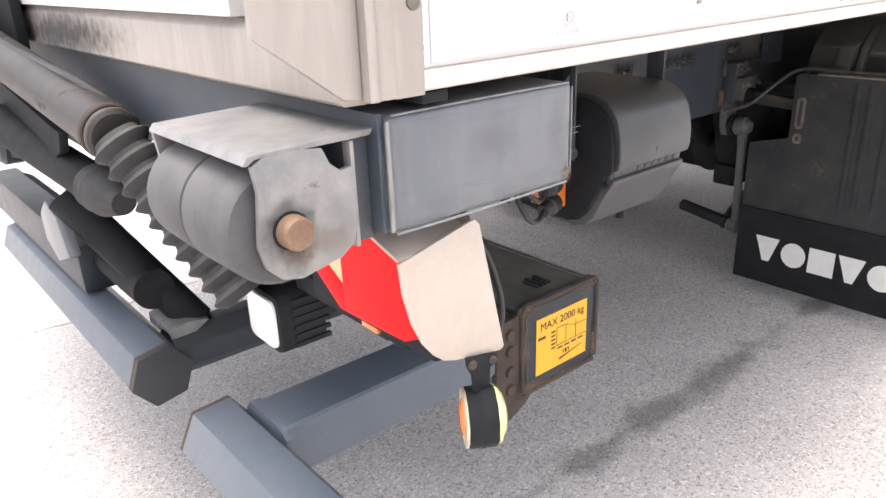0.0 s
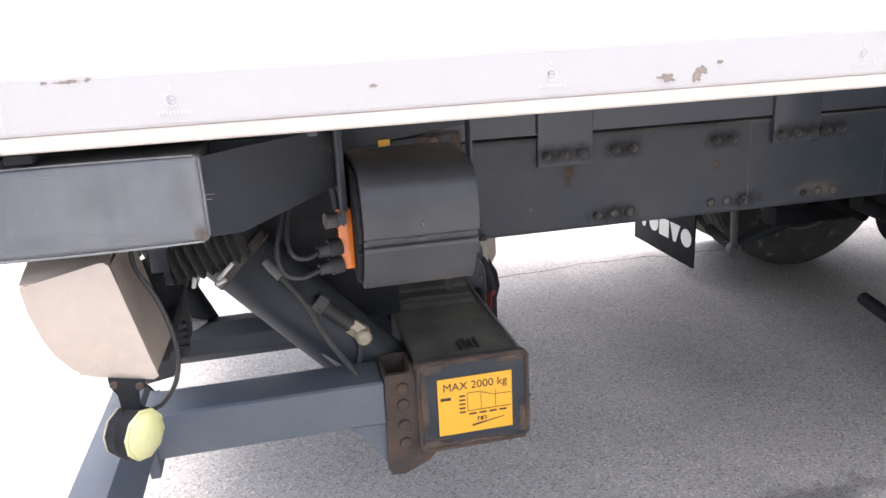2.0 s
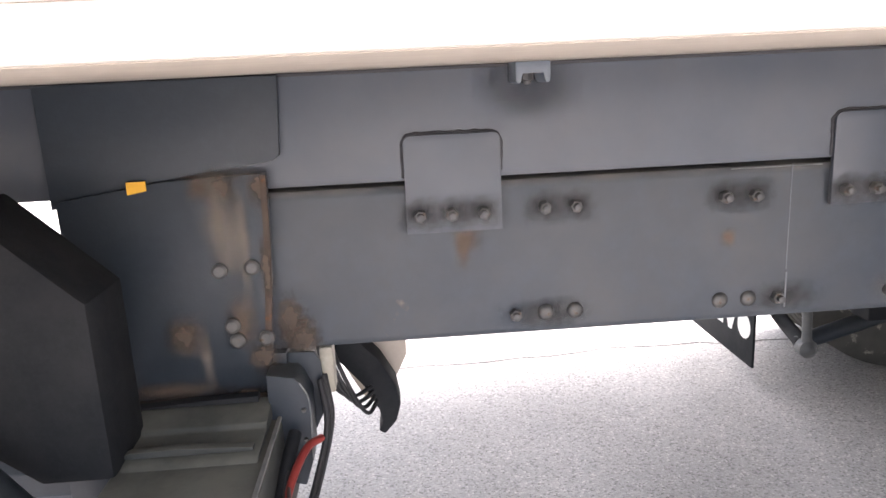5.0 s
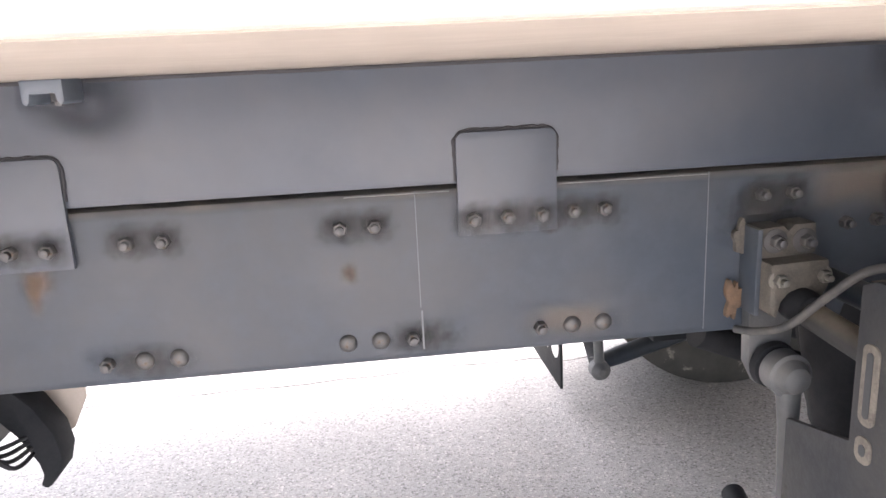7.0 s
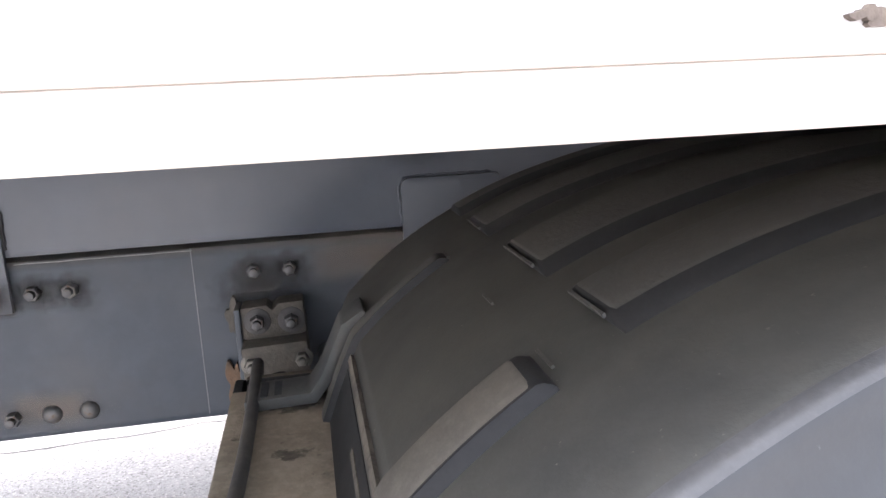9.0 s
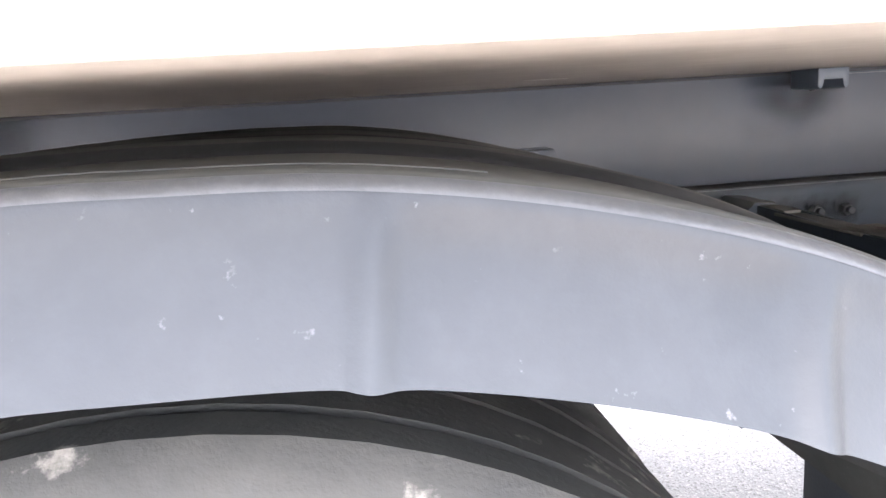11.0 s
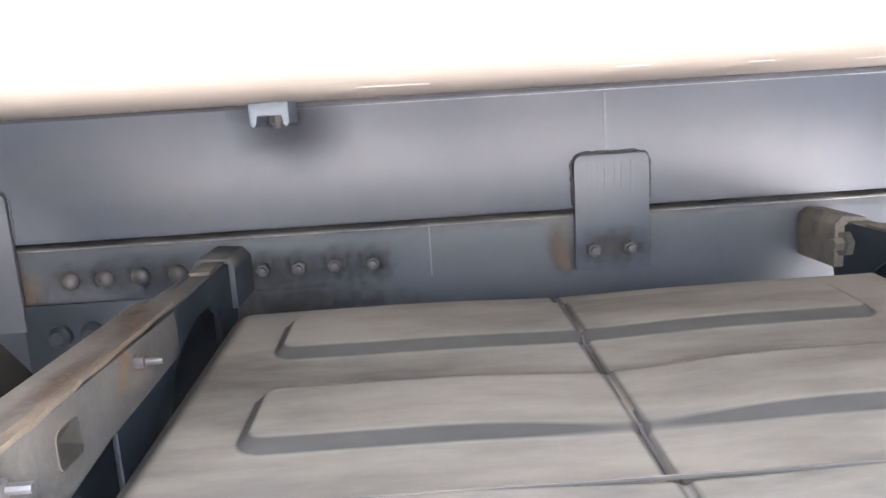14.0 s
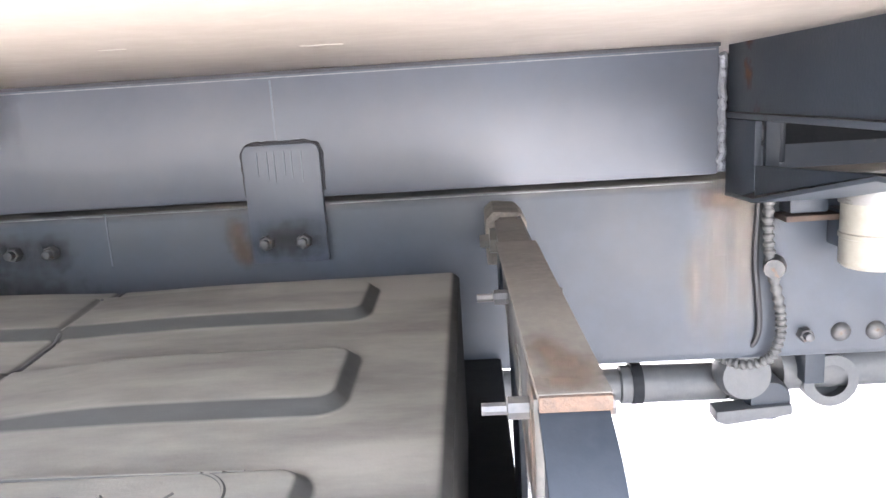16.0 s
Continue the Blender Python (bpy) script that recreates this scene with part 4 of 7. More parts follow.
# ---- rear support beam, roller ----
def build_support_beam():
    b = thing("support_beam", (0.53, 0.3, 0.965), "worn blue-grey box beam across the lorry's rear", "beam")
    part("box_end", box(0.408, 0.652, -0.015, 0.26, 0.9655, 1.0735, 0.0095, 4), LIFTGREY, b, "scuffed painted box section")
    part("rear_plate", prism([(-0.012, 0.968), (-0.012, 1.076), (2.5, 1.079), (2.5, 0.93), (0.66, 0.89), (0.60, 0.90), (0.575, 0.968)], "x", 0.4015, 0.4075, 0.001), CHASSIS, b, "dark grey rear plate")
    part("cross_beam", box(0.409, 0.62, 0.262, 2.5, 0.97, 1.079, 0.006), CHASSIS, b)
    part("web", prism([(0.645, 0.972), (0.655, 1.072), (0.74, 1.072), (0.74, 0.98)], "y", 0.10, 0.112, 0.001), DARKPAINT, b)
    web = bmesh.new()
    q = [web.verts.new(p) for p in ((0.651, 0.0, 1.068), (0.651, 0.0, 0.968), (0.69, 0.03, 0.962), (0.70, 0.03, 1.072), (0.826, 0.15, 0.988), (0.826, 0.15, 1.07))]
    web.faces.new((q[0], q[1], q[2], q[3]))
    web.faces.new((q[3], q[2], q[4], q[5]))
    bmesh.ops.solidify(web, geom=web.faces[:], thickness=0.006)
    part("tapered_web", web, CHASSIS, b, "tapered web running back to the hanger")
    part("end_post", box(0.822, 0.834, 0.13, 0.36, 0.95, 1.085, 0.002), DARKPAINT, b)
    part("strut", box(0.66, 0.80, 0.112, 0.84, 1.066, 1.086, 0.002), CHASSIS, b)
    weld_line([(0.409, -0.016, 0.97), (0.4085, -0.017, 1.0), (0.409, -0.016, 1.04), (0.4085, -0.0165, 1.07)], 0.0022, b, GALV, "edge_weld")
    weld_line([(0.415, -0.0145, 0.966), (0.5, -0.0155, 0.9655), (0.6, -0.0145, 0.966), (0.645, -0.0145, 0.967)], 0.0014, b, PALELINE, "worn_edge")
    weld_line([(0.415, -0.0145, 1.0735), (0.5, -0.0148, 1.074), (0.6, -0.0145, 1.0735), (0.645, -0.0145, 1.073)], 0.0011, b, PALELINE, "worn_edge")
    weld_line([(0.6515, -0.0135, 0.975), (0.652, -0.0135, 1.02), (0.6515, -0.0135, 1.068)], 0.0011, b, PALELINE, "worn_edge")
    for k, (x, z, rx, rz) in enumerate(((0.46, 0.98, 0.06, 0.02), (0.58, 0.975, 0.08, 0.016), (0.54, 1.03, 0.05, 0.03), (0.63, 1.02, 0.025, 0.05), (0.42, 1.02, 0.02, 0.06))):
        patch("scuff", x, z, rx, rz, -0.0154 - 0.0002 * k, SCUFF, b)
    br = random.Random(12)
    for k in range(8):
        x, z, ln = br.uniform(0.43, 0.63), br.uniform(0.975, 1.066), br.uniform(0.008, 0.045)
        dz = br.uniform(-0.12, 0.12) * ln
        part("scratch", hose([(x, -0.0152, z), (x + ln / 2, -0.0153, z + dz / 3), (x + ln, -0.0152, z + dz)], br.choice((0.0003, 0.0004)), 5, 2), PALELINE, b)
    patch("rust_spot", 0.643, 0.975, 0.012, 0.014, -0.0156, SOFTRUST, b)


def build_roller():
    r = thing("bumper_roller", (0.315, 0.09, 0.94), "grey rubber bumper roller in a galvanised bracket with a rusty pin", "bumper")
    end = [(0.286, 1.052), (0.289, 1.03), (0.284, 0.985), (0.289, 0.966), (0.302, 0.953), (0.32, 0.949), (0.36, 0.957), (0.374, 0.967), (0.379, 0.985), (0.3785, 1.036), (0.366, 1.034), (0.356, 1.042), (0.35, 1.056), (0.33, 1.059), (0.296, 1.058)]
    part("end_plate", prism(end, "y", -0.006, 0.0, 0.0012), GALV, r, "dull galvanised end plate with a scalloped corner")
    part("end_plate", prism([(p[0] - 0.005, p[1]) for p in end], "y", 0.186, 0.192, 0.0012), GALV, r)
    part("top_plate", prism([(0.284, 1.061), (0.279, 1.054), (0.283, 1.053), (0.29, 1.0575), (0.398, 1.0585), (0.402, 1.0645)], "y", -0.006, 0.192, 0.001), GALV, r, "bent galvanised top plate")
    part("back_box", box(0.379, 0.4012, 0.004, 0.182, 0.962, 1.056, 0.002), CHASSIS, r)
    part("side_lip", box(0.3765, 0.3805, -0.006, 0.006, 0.962, 1.057, 0.001), GALV, r)
    c = (0.3135, 0.994)
    part("roller", lathe((c[0], 0.006, c[1]), (c[0], 0.182, c[1]), [(0, 0.04), (0.01, 0.048), (0.05, 0.0525), (0.46, 0.0535), (0.485, 0.052), (0.495, 0.049), (0.505, 0.049), (0.515, 0.052), (0.54, 0.0535), (0.95, 0.0525), (0.99, 0.048), (1, 0.04)], 44), RUBBER, r, "scuffed grey rubber roller with a central groove")
    part("pin", lathe((c[0], -0.022, c[1]), (c[0], 0.03, c[1]), [(0, 0.0125), (0.04, 0.014), (0.1, 0.0145), (1, 0.0145)], 28), mat("rusty_pin", (0.2, 0.13, 0.085), (0.13, 0.075, 0.045), scale=50, amount=0.9, rough=0.65, metal=0.3, bump=0.4), r, "rust-brown steel pin")
    for k, (x, z, rx, rz, m) in enumerate(((c[0], c[1], 0.034, 0.034, SOFTGRIME), (c[0] + 0.004, c[1] - 0.016, 0.02, 0.028, SOFTRUST), (0.35, 0.975, 0.03, 0.02, SOFTDIRT))):
        patch("pin_stain", x, z, rx, rz, -0.0066 - 0.0002 * k, m, r)
    part("pin_washer", lathe((c[0], -0.0075, c[1]), (c[0], -0.006, c[1]), [(0, 0.0165), (1, 0.0165)], 28), BLACKRUB, r)


build_support_beam()
build_roller()


# ---- lift: torsion tube, underrun bars ----
def octagon(cy, cz, r):
    return [(cy + r * math.cos(radians(22.5 + 45 * i)), cz + r * math.sin(radians(22.5 + 45 * i))) for i in range(8)]


def hexagon(c0, c1, r, turn=0.0):
    return [(c0 + r * math.cos(radians(turn + 60 * i)), c1 + r * math.sin(radians(turn + 60 * i))) for i in range(6)]


def build_torsion_tube():
    t = thing("torsion_tube", (1.07, 0.8, 0.39), "black rusty lift torsion tube with a yellow load plate", "lift tube")
    part("tube", box(0.958, 1.172, 0.36, 2.2, 0.392, 0.572, 0.012, 3), TUBETOP, t, "dusty dark square tube")
    part("end_flange", prism(rounded(0.951, 1.182, 0.384, 0.584, 0.02, 5), "y", 0.3485, 0.361, 0.002), DARKPAINT, t, "dark end flange with worn rusty rim")
    rim = [(x, 0.3475, z) for x, z in rounded(0.956, 1.178, 0.389, 0.579, 0.02, 5)]
    weld_line([*rim[10:], *rim[:8]], 0.0045, t, RUSTY, "rim_weld")
    for k, (x, z, rx, rz) in enumerate(((0.972, 0.57, 0.045, 0.022), (1.05, 0.577, 0.07, 0.012), (0.963, 0.49, 0.018, 0.08), (0.98, 0.40, 0.05, 0.022), (1.08, 0.394, 0.09, 0.014), (1.17, 0.43, 0.016, 0.05), (1.14, 0.57, 0.04, 0.014))):
        patch("rust_patch", x, z, rx, rz, 0.3462 - 0.0002 * k, SOFTRUST, t)
    part("cover_plate", prism(rounded(0.965, 1.165, 0.398, 0.57, 0.016, 4), "y", 0.3465, 0.3486, 0.0008), DARKPAINT, t)
    part("top_saddle", prism([(0.65, 0.573), (0.664, 0.58), (0.735, 0.583), (0.74, 0.59), (0.80, 0.604), (0.815, 0.573)], "x", 0.962, 1.158, 0.003), TUBETOP, t, "dusty sloping saddle")
    part("saddle_fold", prism([(0.962, 0.583), (1.15, 0.583), (1.15, 0.589), (1.05, 0.594), (0.98, 0.592)], "y", 0.668, 0.684, 0.002), TUBETOP, t)
    part("saddle_slit", prism([(0.93, 0.6045), (1.14, 0.6045), (1.14, 0.614), (1.05, 0.612)], "y", 0.78, 0.80, 0.001), BLACKRUB, t)
    part("top_edge", box(1.166, 1.172, 0.37, 0.80, 0.5725, 0.5775, 0.001), GALV, t)
    part("rust_scar", joined(*[box(1.055 + 0.012 * k, 1.061 + 0.012 * k, 0.40, 0.44 + 0.008 * (k % 2), 0.5725, 0.578, 0.002) for k in range(4)]), WELD, t, "torn rusty weld scar")
    lab = part("load_plate", box(0.993, 1.145, 0.3445, 0.3463, 0.418, 0.542, 0.0004), YELLOW, t, "yellow load plate with a black diagram")
    cu = bpy.data.curves.new("words", "FONT")
    cu.body, cu.size, cu.extrude, cu.offset = "MAX 2000 kg", 0.0235, 0.0002, 0.0
    cu.align_x = "LEFT"
    tob = new("words_tmp", cu)
    dg = bpy.context.evaluated_depsgraph_get()
    me = bpy.data.meshes.new_from_object(tob.evaluated_get(dg))
    bpy.data.objects.remove(tob)
    me.materials.clear()
    me.materials.append(PRINT)
    shared("words", me, lab, (1.003, 0.3439, 0.515), (radians(90), 0, 0), "black printed words")
    y0, y1 = 0.3436, 0.3446
    bars = [box(1.052, 1.142, y0, y1, 0.4655, 0.4663, 0), box(1.052, 1.0528, y0, y1, 0.4655, 0.506, 0), box(1.08, 1.0806, y0, y1, 0.4655, 0.506, 0), box(1.11, 1.1106, y0, y1, 0.4655, 0.506, 0)]
    bars += [box(1.036, 1.048, y0, y1, 0.499 - 0.009 * k, 0.5022 - 0.009 * k, 0) for k in range(5)]
    bars += [box(1.055 + 0.021 * k, 1.07 + 0.021 * k, y0, y1, 0.457, 0.4605, 0) for k in range(4)]
    bars += [box(0.998, 1.019, y0, y1, 0.495, 0.501, 0)]
    curve = [(1.0528, 0.505), (1.075, 0.505), (1.092, 0.5), (1.105, 0.4945), (1.142, 0.494)]
    for (xa, za), (xb, zb) in zip(curve, curve[1:]):
        bars.append(prism([(xa, za), (xb, zb), (xb, zb + 0.0008), (xa, za + 0.0008)], "y", y0, y1, 0))
    part("diagram", joined(*bars), PRINT, lab, smooth=False)
    sym = [prism([(1.06, 0.430), (1.128, 0.443), (1.128, 0.4436), (1.062, 0.4345)], "y", y0, y1, 0), box(1.072, 1.074, y0, y1, 0.4415, 0.4495, 0), box(1.0885, 1.0905, y0, y1, 0.4415, 0.4495, 0), box(1.0785, 1.084, y0, y1, 0.4415, 0.4495, 0), box(1.072, 1.0905, y0, y1, 0.4487, 0.4495, 0)]
    part("symbol", joined(*sym), PRINT, lab, smooth=False)
    # bolted pocket that takes the underrun arm
    pk = part("pocket", joined(prism([(0.892, 0.565), (0.887, 0.36), (0.893, 0.346), (0.92, 0.343), (0.972, 0.366), (0.986, 0.383), (0.953, 0.392), (0.952, 0.565)], "y", 0.35, 0.362, 0.0015),
                               prism([(0.892, 0.562), (0.892, 0.40), (0.952, 0.40), (0.952, 0.562)], "y", 0.448, 0.458, 0.0015),
                               box(0.892, 0.898, 0.362, 0.448, 0.40, 0.562, 0.001), box(0.946, 0.952, 0.362, 0.448, 0.36, 0.562, 0.001)), RUSTY, t, "rusty open-topped pocket plate")
    for z in (0.535, 0.50, 0.455, 0.415):
        part("bolt", lathe((0.925, 0.353, z), (0.925, 0.342, z), [(0, 0.0125), (0.8, 0.0115), (1, 0.008)], 12), RUSTY, pk)
    part("hole", lathe((0.909, 0.3505, 0.366), (0.909, 0.349, 0.366), [(0, 0.006), (1, 0.006)], 14), ENDCAP, pk)
    part("socket", prism(rounded(0.88, 0.958, 0.40, 0.565, 0.012), "y", 0.70, 0.74, 0.002), DARKPAINT, t)


def build_underrun():
    a = thing("underrun_bar", (0.41, 0.25, 0.43), "blue-grey six-sided underrun bar with a rusty open end", "underrun bar", "underrun bars")
    part("bar", prism(hexagon(0.405, 0.49, 0.0625, 4), "y", 0.03, 0.51, 0.003), TUBEGREY, a, "painted six-sided bar")
    part("end_rim", prism(hexagon(0.405, 0.49, 0.063, 4), "y", 0.503, 0.512, 0.002), RUSTY, a, "rusty cut rim")
    part("arm", box(0.45, 0.893, 0.352, 0.456, 0.459, 0.553, 0.011, 3), TUBEGREY, a, "painted arm to the lift")
    sad = [(0.34, 0.43), (0.345, 0.535), (0.365, 0.552), (0.46, 0.552), (0.478, 0.535), (0.475, 0.435)]
    part("saddle", prism(sad, "x", 0.447, 0.466, 0.004), TUBEGREY, a)
    part("gusset", prism([(0.80, 0.47), (0.892, 0.47), (0.892, 0.362), (0.878, 0.38), (0.862, 0.408), (0.842, 0.436), (0.82, 0.455)], "y", 0.362, 0.376, 0.0015), TUBEGREY, a, "curved gusset under the arm")
    b = thing("underrun_bar", (0.41, 1.3, 0.43), "grey underrun bar with a black plastic hexagonal end cap", "underrun bar", "underrun bars")
    part("bar", prism(hexagon(0.405, 0.492, 0.06, 10), "y", 0.754, 1.82, 0.003), TUBEGREY, b, "painted hexagonal bar with scraped edges")
    part("end_cap", prism(hexagon(0.405, 0.492, 0.0615, 10), "y", 0.742, 0.7535, 0.003), ENDCAP, b, "black hexagonal end cap")
    part("rust_ring", prism(hexagon(0.405, 0.492, 0.0608, 10), "y", 0.754, 0.764, 0.001), RUSTY, b)
    part("arm", prism(octagon(0.83, 0.492, 0.052), "x", 0.45, 0.96, 0.003), DARKPAINT, b)
    part("bracket", prism([(0.45, 0.525), (0.50, 0.53), (0.53, 0.548), (0.49, 0.556), (0.45, 0.548)], "y", 0.80, 0.92, 0.002), GALV, b)


def build_lift_arms():
    g = thing("lift_linkage", (0.8, 0.55, 0.55), "dark blue steel lift arm with hydraulic hoses", "lift arm")
    part("arm", lathe((0.60, 0.60, 0.80), (0.93, 0.52, 0.47), [(0, 0.06), (0.05, 0.072), (0.95, 0.072), (1, 0.06)], 24), DARKPAINT, g, "dark painted round arm")
    part("upper_arm", prism([(0.60, 0.92), (0.84, 0.95), (0.975, 0.82), (0.975, 0.575), (0.88, 0.575), (0.70, 0.72), (0.60, 0.80)], "y", 0.63, 0.76, 0.01), BLACKRUB, g)
    d = Vector((0.33, -0.08, -0.33)).normalized()
    c0 = Vector((0.60, 0.60, 0.80)) + d * 0.05
    part("clamp_band", lathe(c0, c0 + d * 0.022, [(0, 0.0725), (0.1, 0.0755), (0.9, 0.0755), (1, 0.0725)], 28), CLAMP, g, "worn steel clamp band")
    part("lower_edge", hose([(0.61, 0.555, 0.735), (0.74, 0.51, 0.61), (0.86, 0.46, 0.50)], 0.006), GALV, g)
    part("hose_pipe", hose([(0.665, 0.56, 0.80), (0.70, 0.525, 0.755), (0.76, 0.47, 0.69), (0.80, 0.42, 0.62), (0.845, 0.40, 0.55)], 0.0058), GREYCABLE, g)
    part("hose_sleeve", rod((0.69, 0.53, 0.765), (0.718, 0.507, 0.735), 0.0095, 14, 0.002), GALV, g)
    part("hydraulic_body", rod((0.79, 0.50, 0.672), (0.85, 0.49, 0.618), 0.017, 18, 0.003), TAUPE, g)
    part("hydraulic_nut", rod((0.782, 0.502, 0.68), (0.80, 0.498, 0.664), 0.0195, 6, 0.002), CASTGREY, g)
    part("elbow", joined(rod((0.845, 0.49, 0.622), (0.868, 0.487, 0.602), 0.018, 6, 0.002), lathe((0.87, 0.46, 0.598), (0.87, 0.51, 0.598), [(0, 0.012), (0.1, 0.0165), (0.9, 0.0165), (1, 0.012)], 18), rod((0.87, 0.487, 0.60), (0.868, 0.487, 0.53), 0.0085)), BRASS, g, "cream-coloured hydraulic elbow")
    part("return_hose", hose([(0.862, 0.475, 0.60), (0.86, 0.462, 0.57), (0.85, 0.46, 0.53), (0.845, 0.47, 0.48)], 0.005), GREYCABLE, g)
    for k, (p, q) in enumerate((((0.60, 0.50, 0.748), (0.632, 0.49, 0.782)), ((0.598, 0.49, 0.742), (0.615, 0.485, 0.752)), ((0.555, 0.48, 0.745), (0.56, 0.475, 0.765)))):
        part("cable_tie", rod(p, q, 0.0042, 8), CLEAR, g)

    def bellows(name, p0, p1, r0, r1, folds, label, rod_from=None):
        t = thing(name, p1, label, "cylinder", "lift cylinders")
        prof = []
        for i in range(folds):
            s, r = i / folds, r0 + (r1 - r0) * i / folds
            prof += [(s, r * 0.72), (s + 0.22 / folds, r * 0.80), (s + 0.5 / folds, r), (s + 0.62 / folds, r * 0.98)]
        prof.append((1, r1 * 0.7))
        part("bellows", lathe(p0, p1, prof, 32), BELLOWS, t, "grey folded rubber bellows")
        if rod_from:
            part("rod", rod(rod_from, p0, r0 * 0.6, 28, 0.002), TAUPE if r0 > 0.055 else BLACKRUB, t, "stained steel tube" if r0 > 0.055 else "black tube")
            d = (Vector(p0) - Vector(rod_from)).normalized()
            part("clamp", rod(Vector(p0) - d * 0.012, Vector(p0) - d * 0.004, r0 * 0.7, 28, 0.001), RUSTY, t)
        return t
    t = thing("lift_cylinder", (0.349, 0.55, 0.985), "stained dark lift cylinder with a folded rubber bellows", "cylinder", "lift cylinders")
    p0, p1 = Vector((0.30, 1.25, 1.11)), Vector((0.349, 0.545, 0.985))
    d = (p1 - p0).normalized()
    part("tube", rod(p0, p1, 0.037, 28, 0.004), TAUPE, t, "stained steel tube")
    part("clamp", rod(p1 - d * 0.03, p1 - d * 0.018, 0.041, 28, 0.002), RUSTY, t)
    part("clamp", rod(p1 - d * 0.012, p1 - d * 0.004, 0.0395, 28, 0.002), CLAMP, t)
    folds = []
    for i in range(10):
        folds += [(i / 10, 0.032), (i / 10 + 0.025, 0.034), (i / 10 + 0.05, 0.043), (i / 10 + 0.062, 0.042)]
    part("bellows", lathe(p1 - d * 0.002, (0.44, 0.40, 0.76), folds + [(1, 0.03)], 32), BELLOWS, t, "dark folded rubber bellows")
    t = thing("lift_cylinder", (0.37, 0.66, 0.866), "black lift cylinder with a short rubber boot", "cylinder", "lift cylinders")
    p0, p1 = Vector((0.30, 1.15, 0.94)), Vector((0.36, 0.68, 0.872))
    d = (p1 - p0).normalized()
    part("tube", rod(p0, p1 - d * 0.05, 0.033, 28, 0.004), BLACKRUB, t, "black tube")
    part("boot", lathe(p1 - d * 0.05, p1 + d * 0.05, [(0, 0.034), (0.1, 0.039), (0.2, 0.036), (0.3, 0.040), (0.42, 0.036), (0.55, 0.038), (1, 0.02)], 28), BELLOWS, t, "dark rubber boot")
    bellows("lift_cylinder", (0.495, 0.53, 0.775), (0.655, 0.53, 0.825), 0.052, 0.05, 9, "black folded bellows under the beam", (0.46, 0.53, 0.763))
    sp = thing("hose", (0.2, 0.9, 1.05), "black hydraulic hose along the lift cylinder", "hose")
    part("line", hose([(0.27, 1.4, 1.20), (0.31, 1.0, 1.10), (0.335, 0.80, 1.065), (0.35, 0.68, 1.045), (0.40, 0.60, 0.99)], 0.008), CABLE, sp)
    ar = thing("platform_linkage", (0.35, 1.2, 0.6), "dark lift platform arms and linkage behind the bars", "lift arm")
    part("upper_link", prism([(0.75, 0.965), (1.2, 1.02), (1.9, 1.06), (1.9, 0.80), (1.45, 0.81), (0.84, 0.905), (0.77, 0.93)], "x", 0.322, 0.338, 0.004), BLACKRUB, ar)
    part("folded_platform", box(0.345, 0.364, 1.0, 2.45, 1.075, 1.9, 0.004), BLACKRUB, ar, "black folded platform edge")
    part("pivot", lathe((0.305, 1.25, 0.887), (0.40, 1.25, 0.887), [(0, 0.05), (0.1, 0.06), (0.9, 0.06), (1, 0.05)], 28), DARKPAINT, ar)
    part("pivot_shield", prism([(0.95, 0.69), (0.99, 0.765), (1.06, 0.785), (1.125, 0.745), (1.12, 0.685), (1.05, 0.655)], "x", 0.335, 0.36, 0.008), LIFTGREY, ar, "grey cast pivot shield")
    part("link", rod((0.36, 1.0, 0.80), (0.52, 0.84, 0.53), 0.035), BLACKRUB, ar)
    part("cross_tube", rod((0.45, 0.85, 0.62), (0.45, 1.9, 0.62), 0.04), BLACKRUB, ar)
    part("lower_link", box(0.38, 0.46, 1.1, 2.0, 0.55, 0.66, 0.01), DARKPAINT, ar)
    part("platform", prism([(0.30, 0.90), (0.42, 0.90), (0.42, 1.04), (0.36, 1.06), (0.30, 1.04)], "y", 1.6, 2.4, 0.005), DARKPAINT, ar)


build_torsion_tube()
build_underrun()
build_lift_arms()


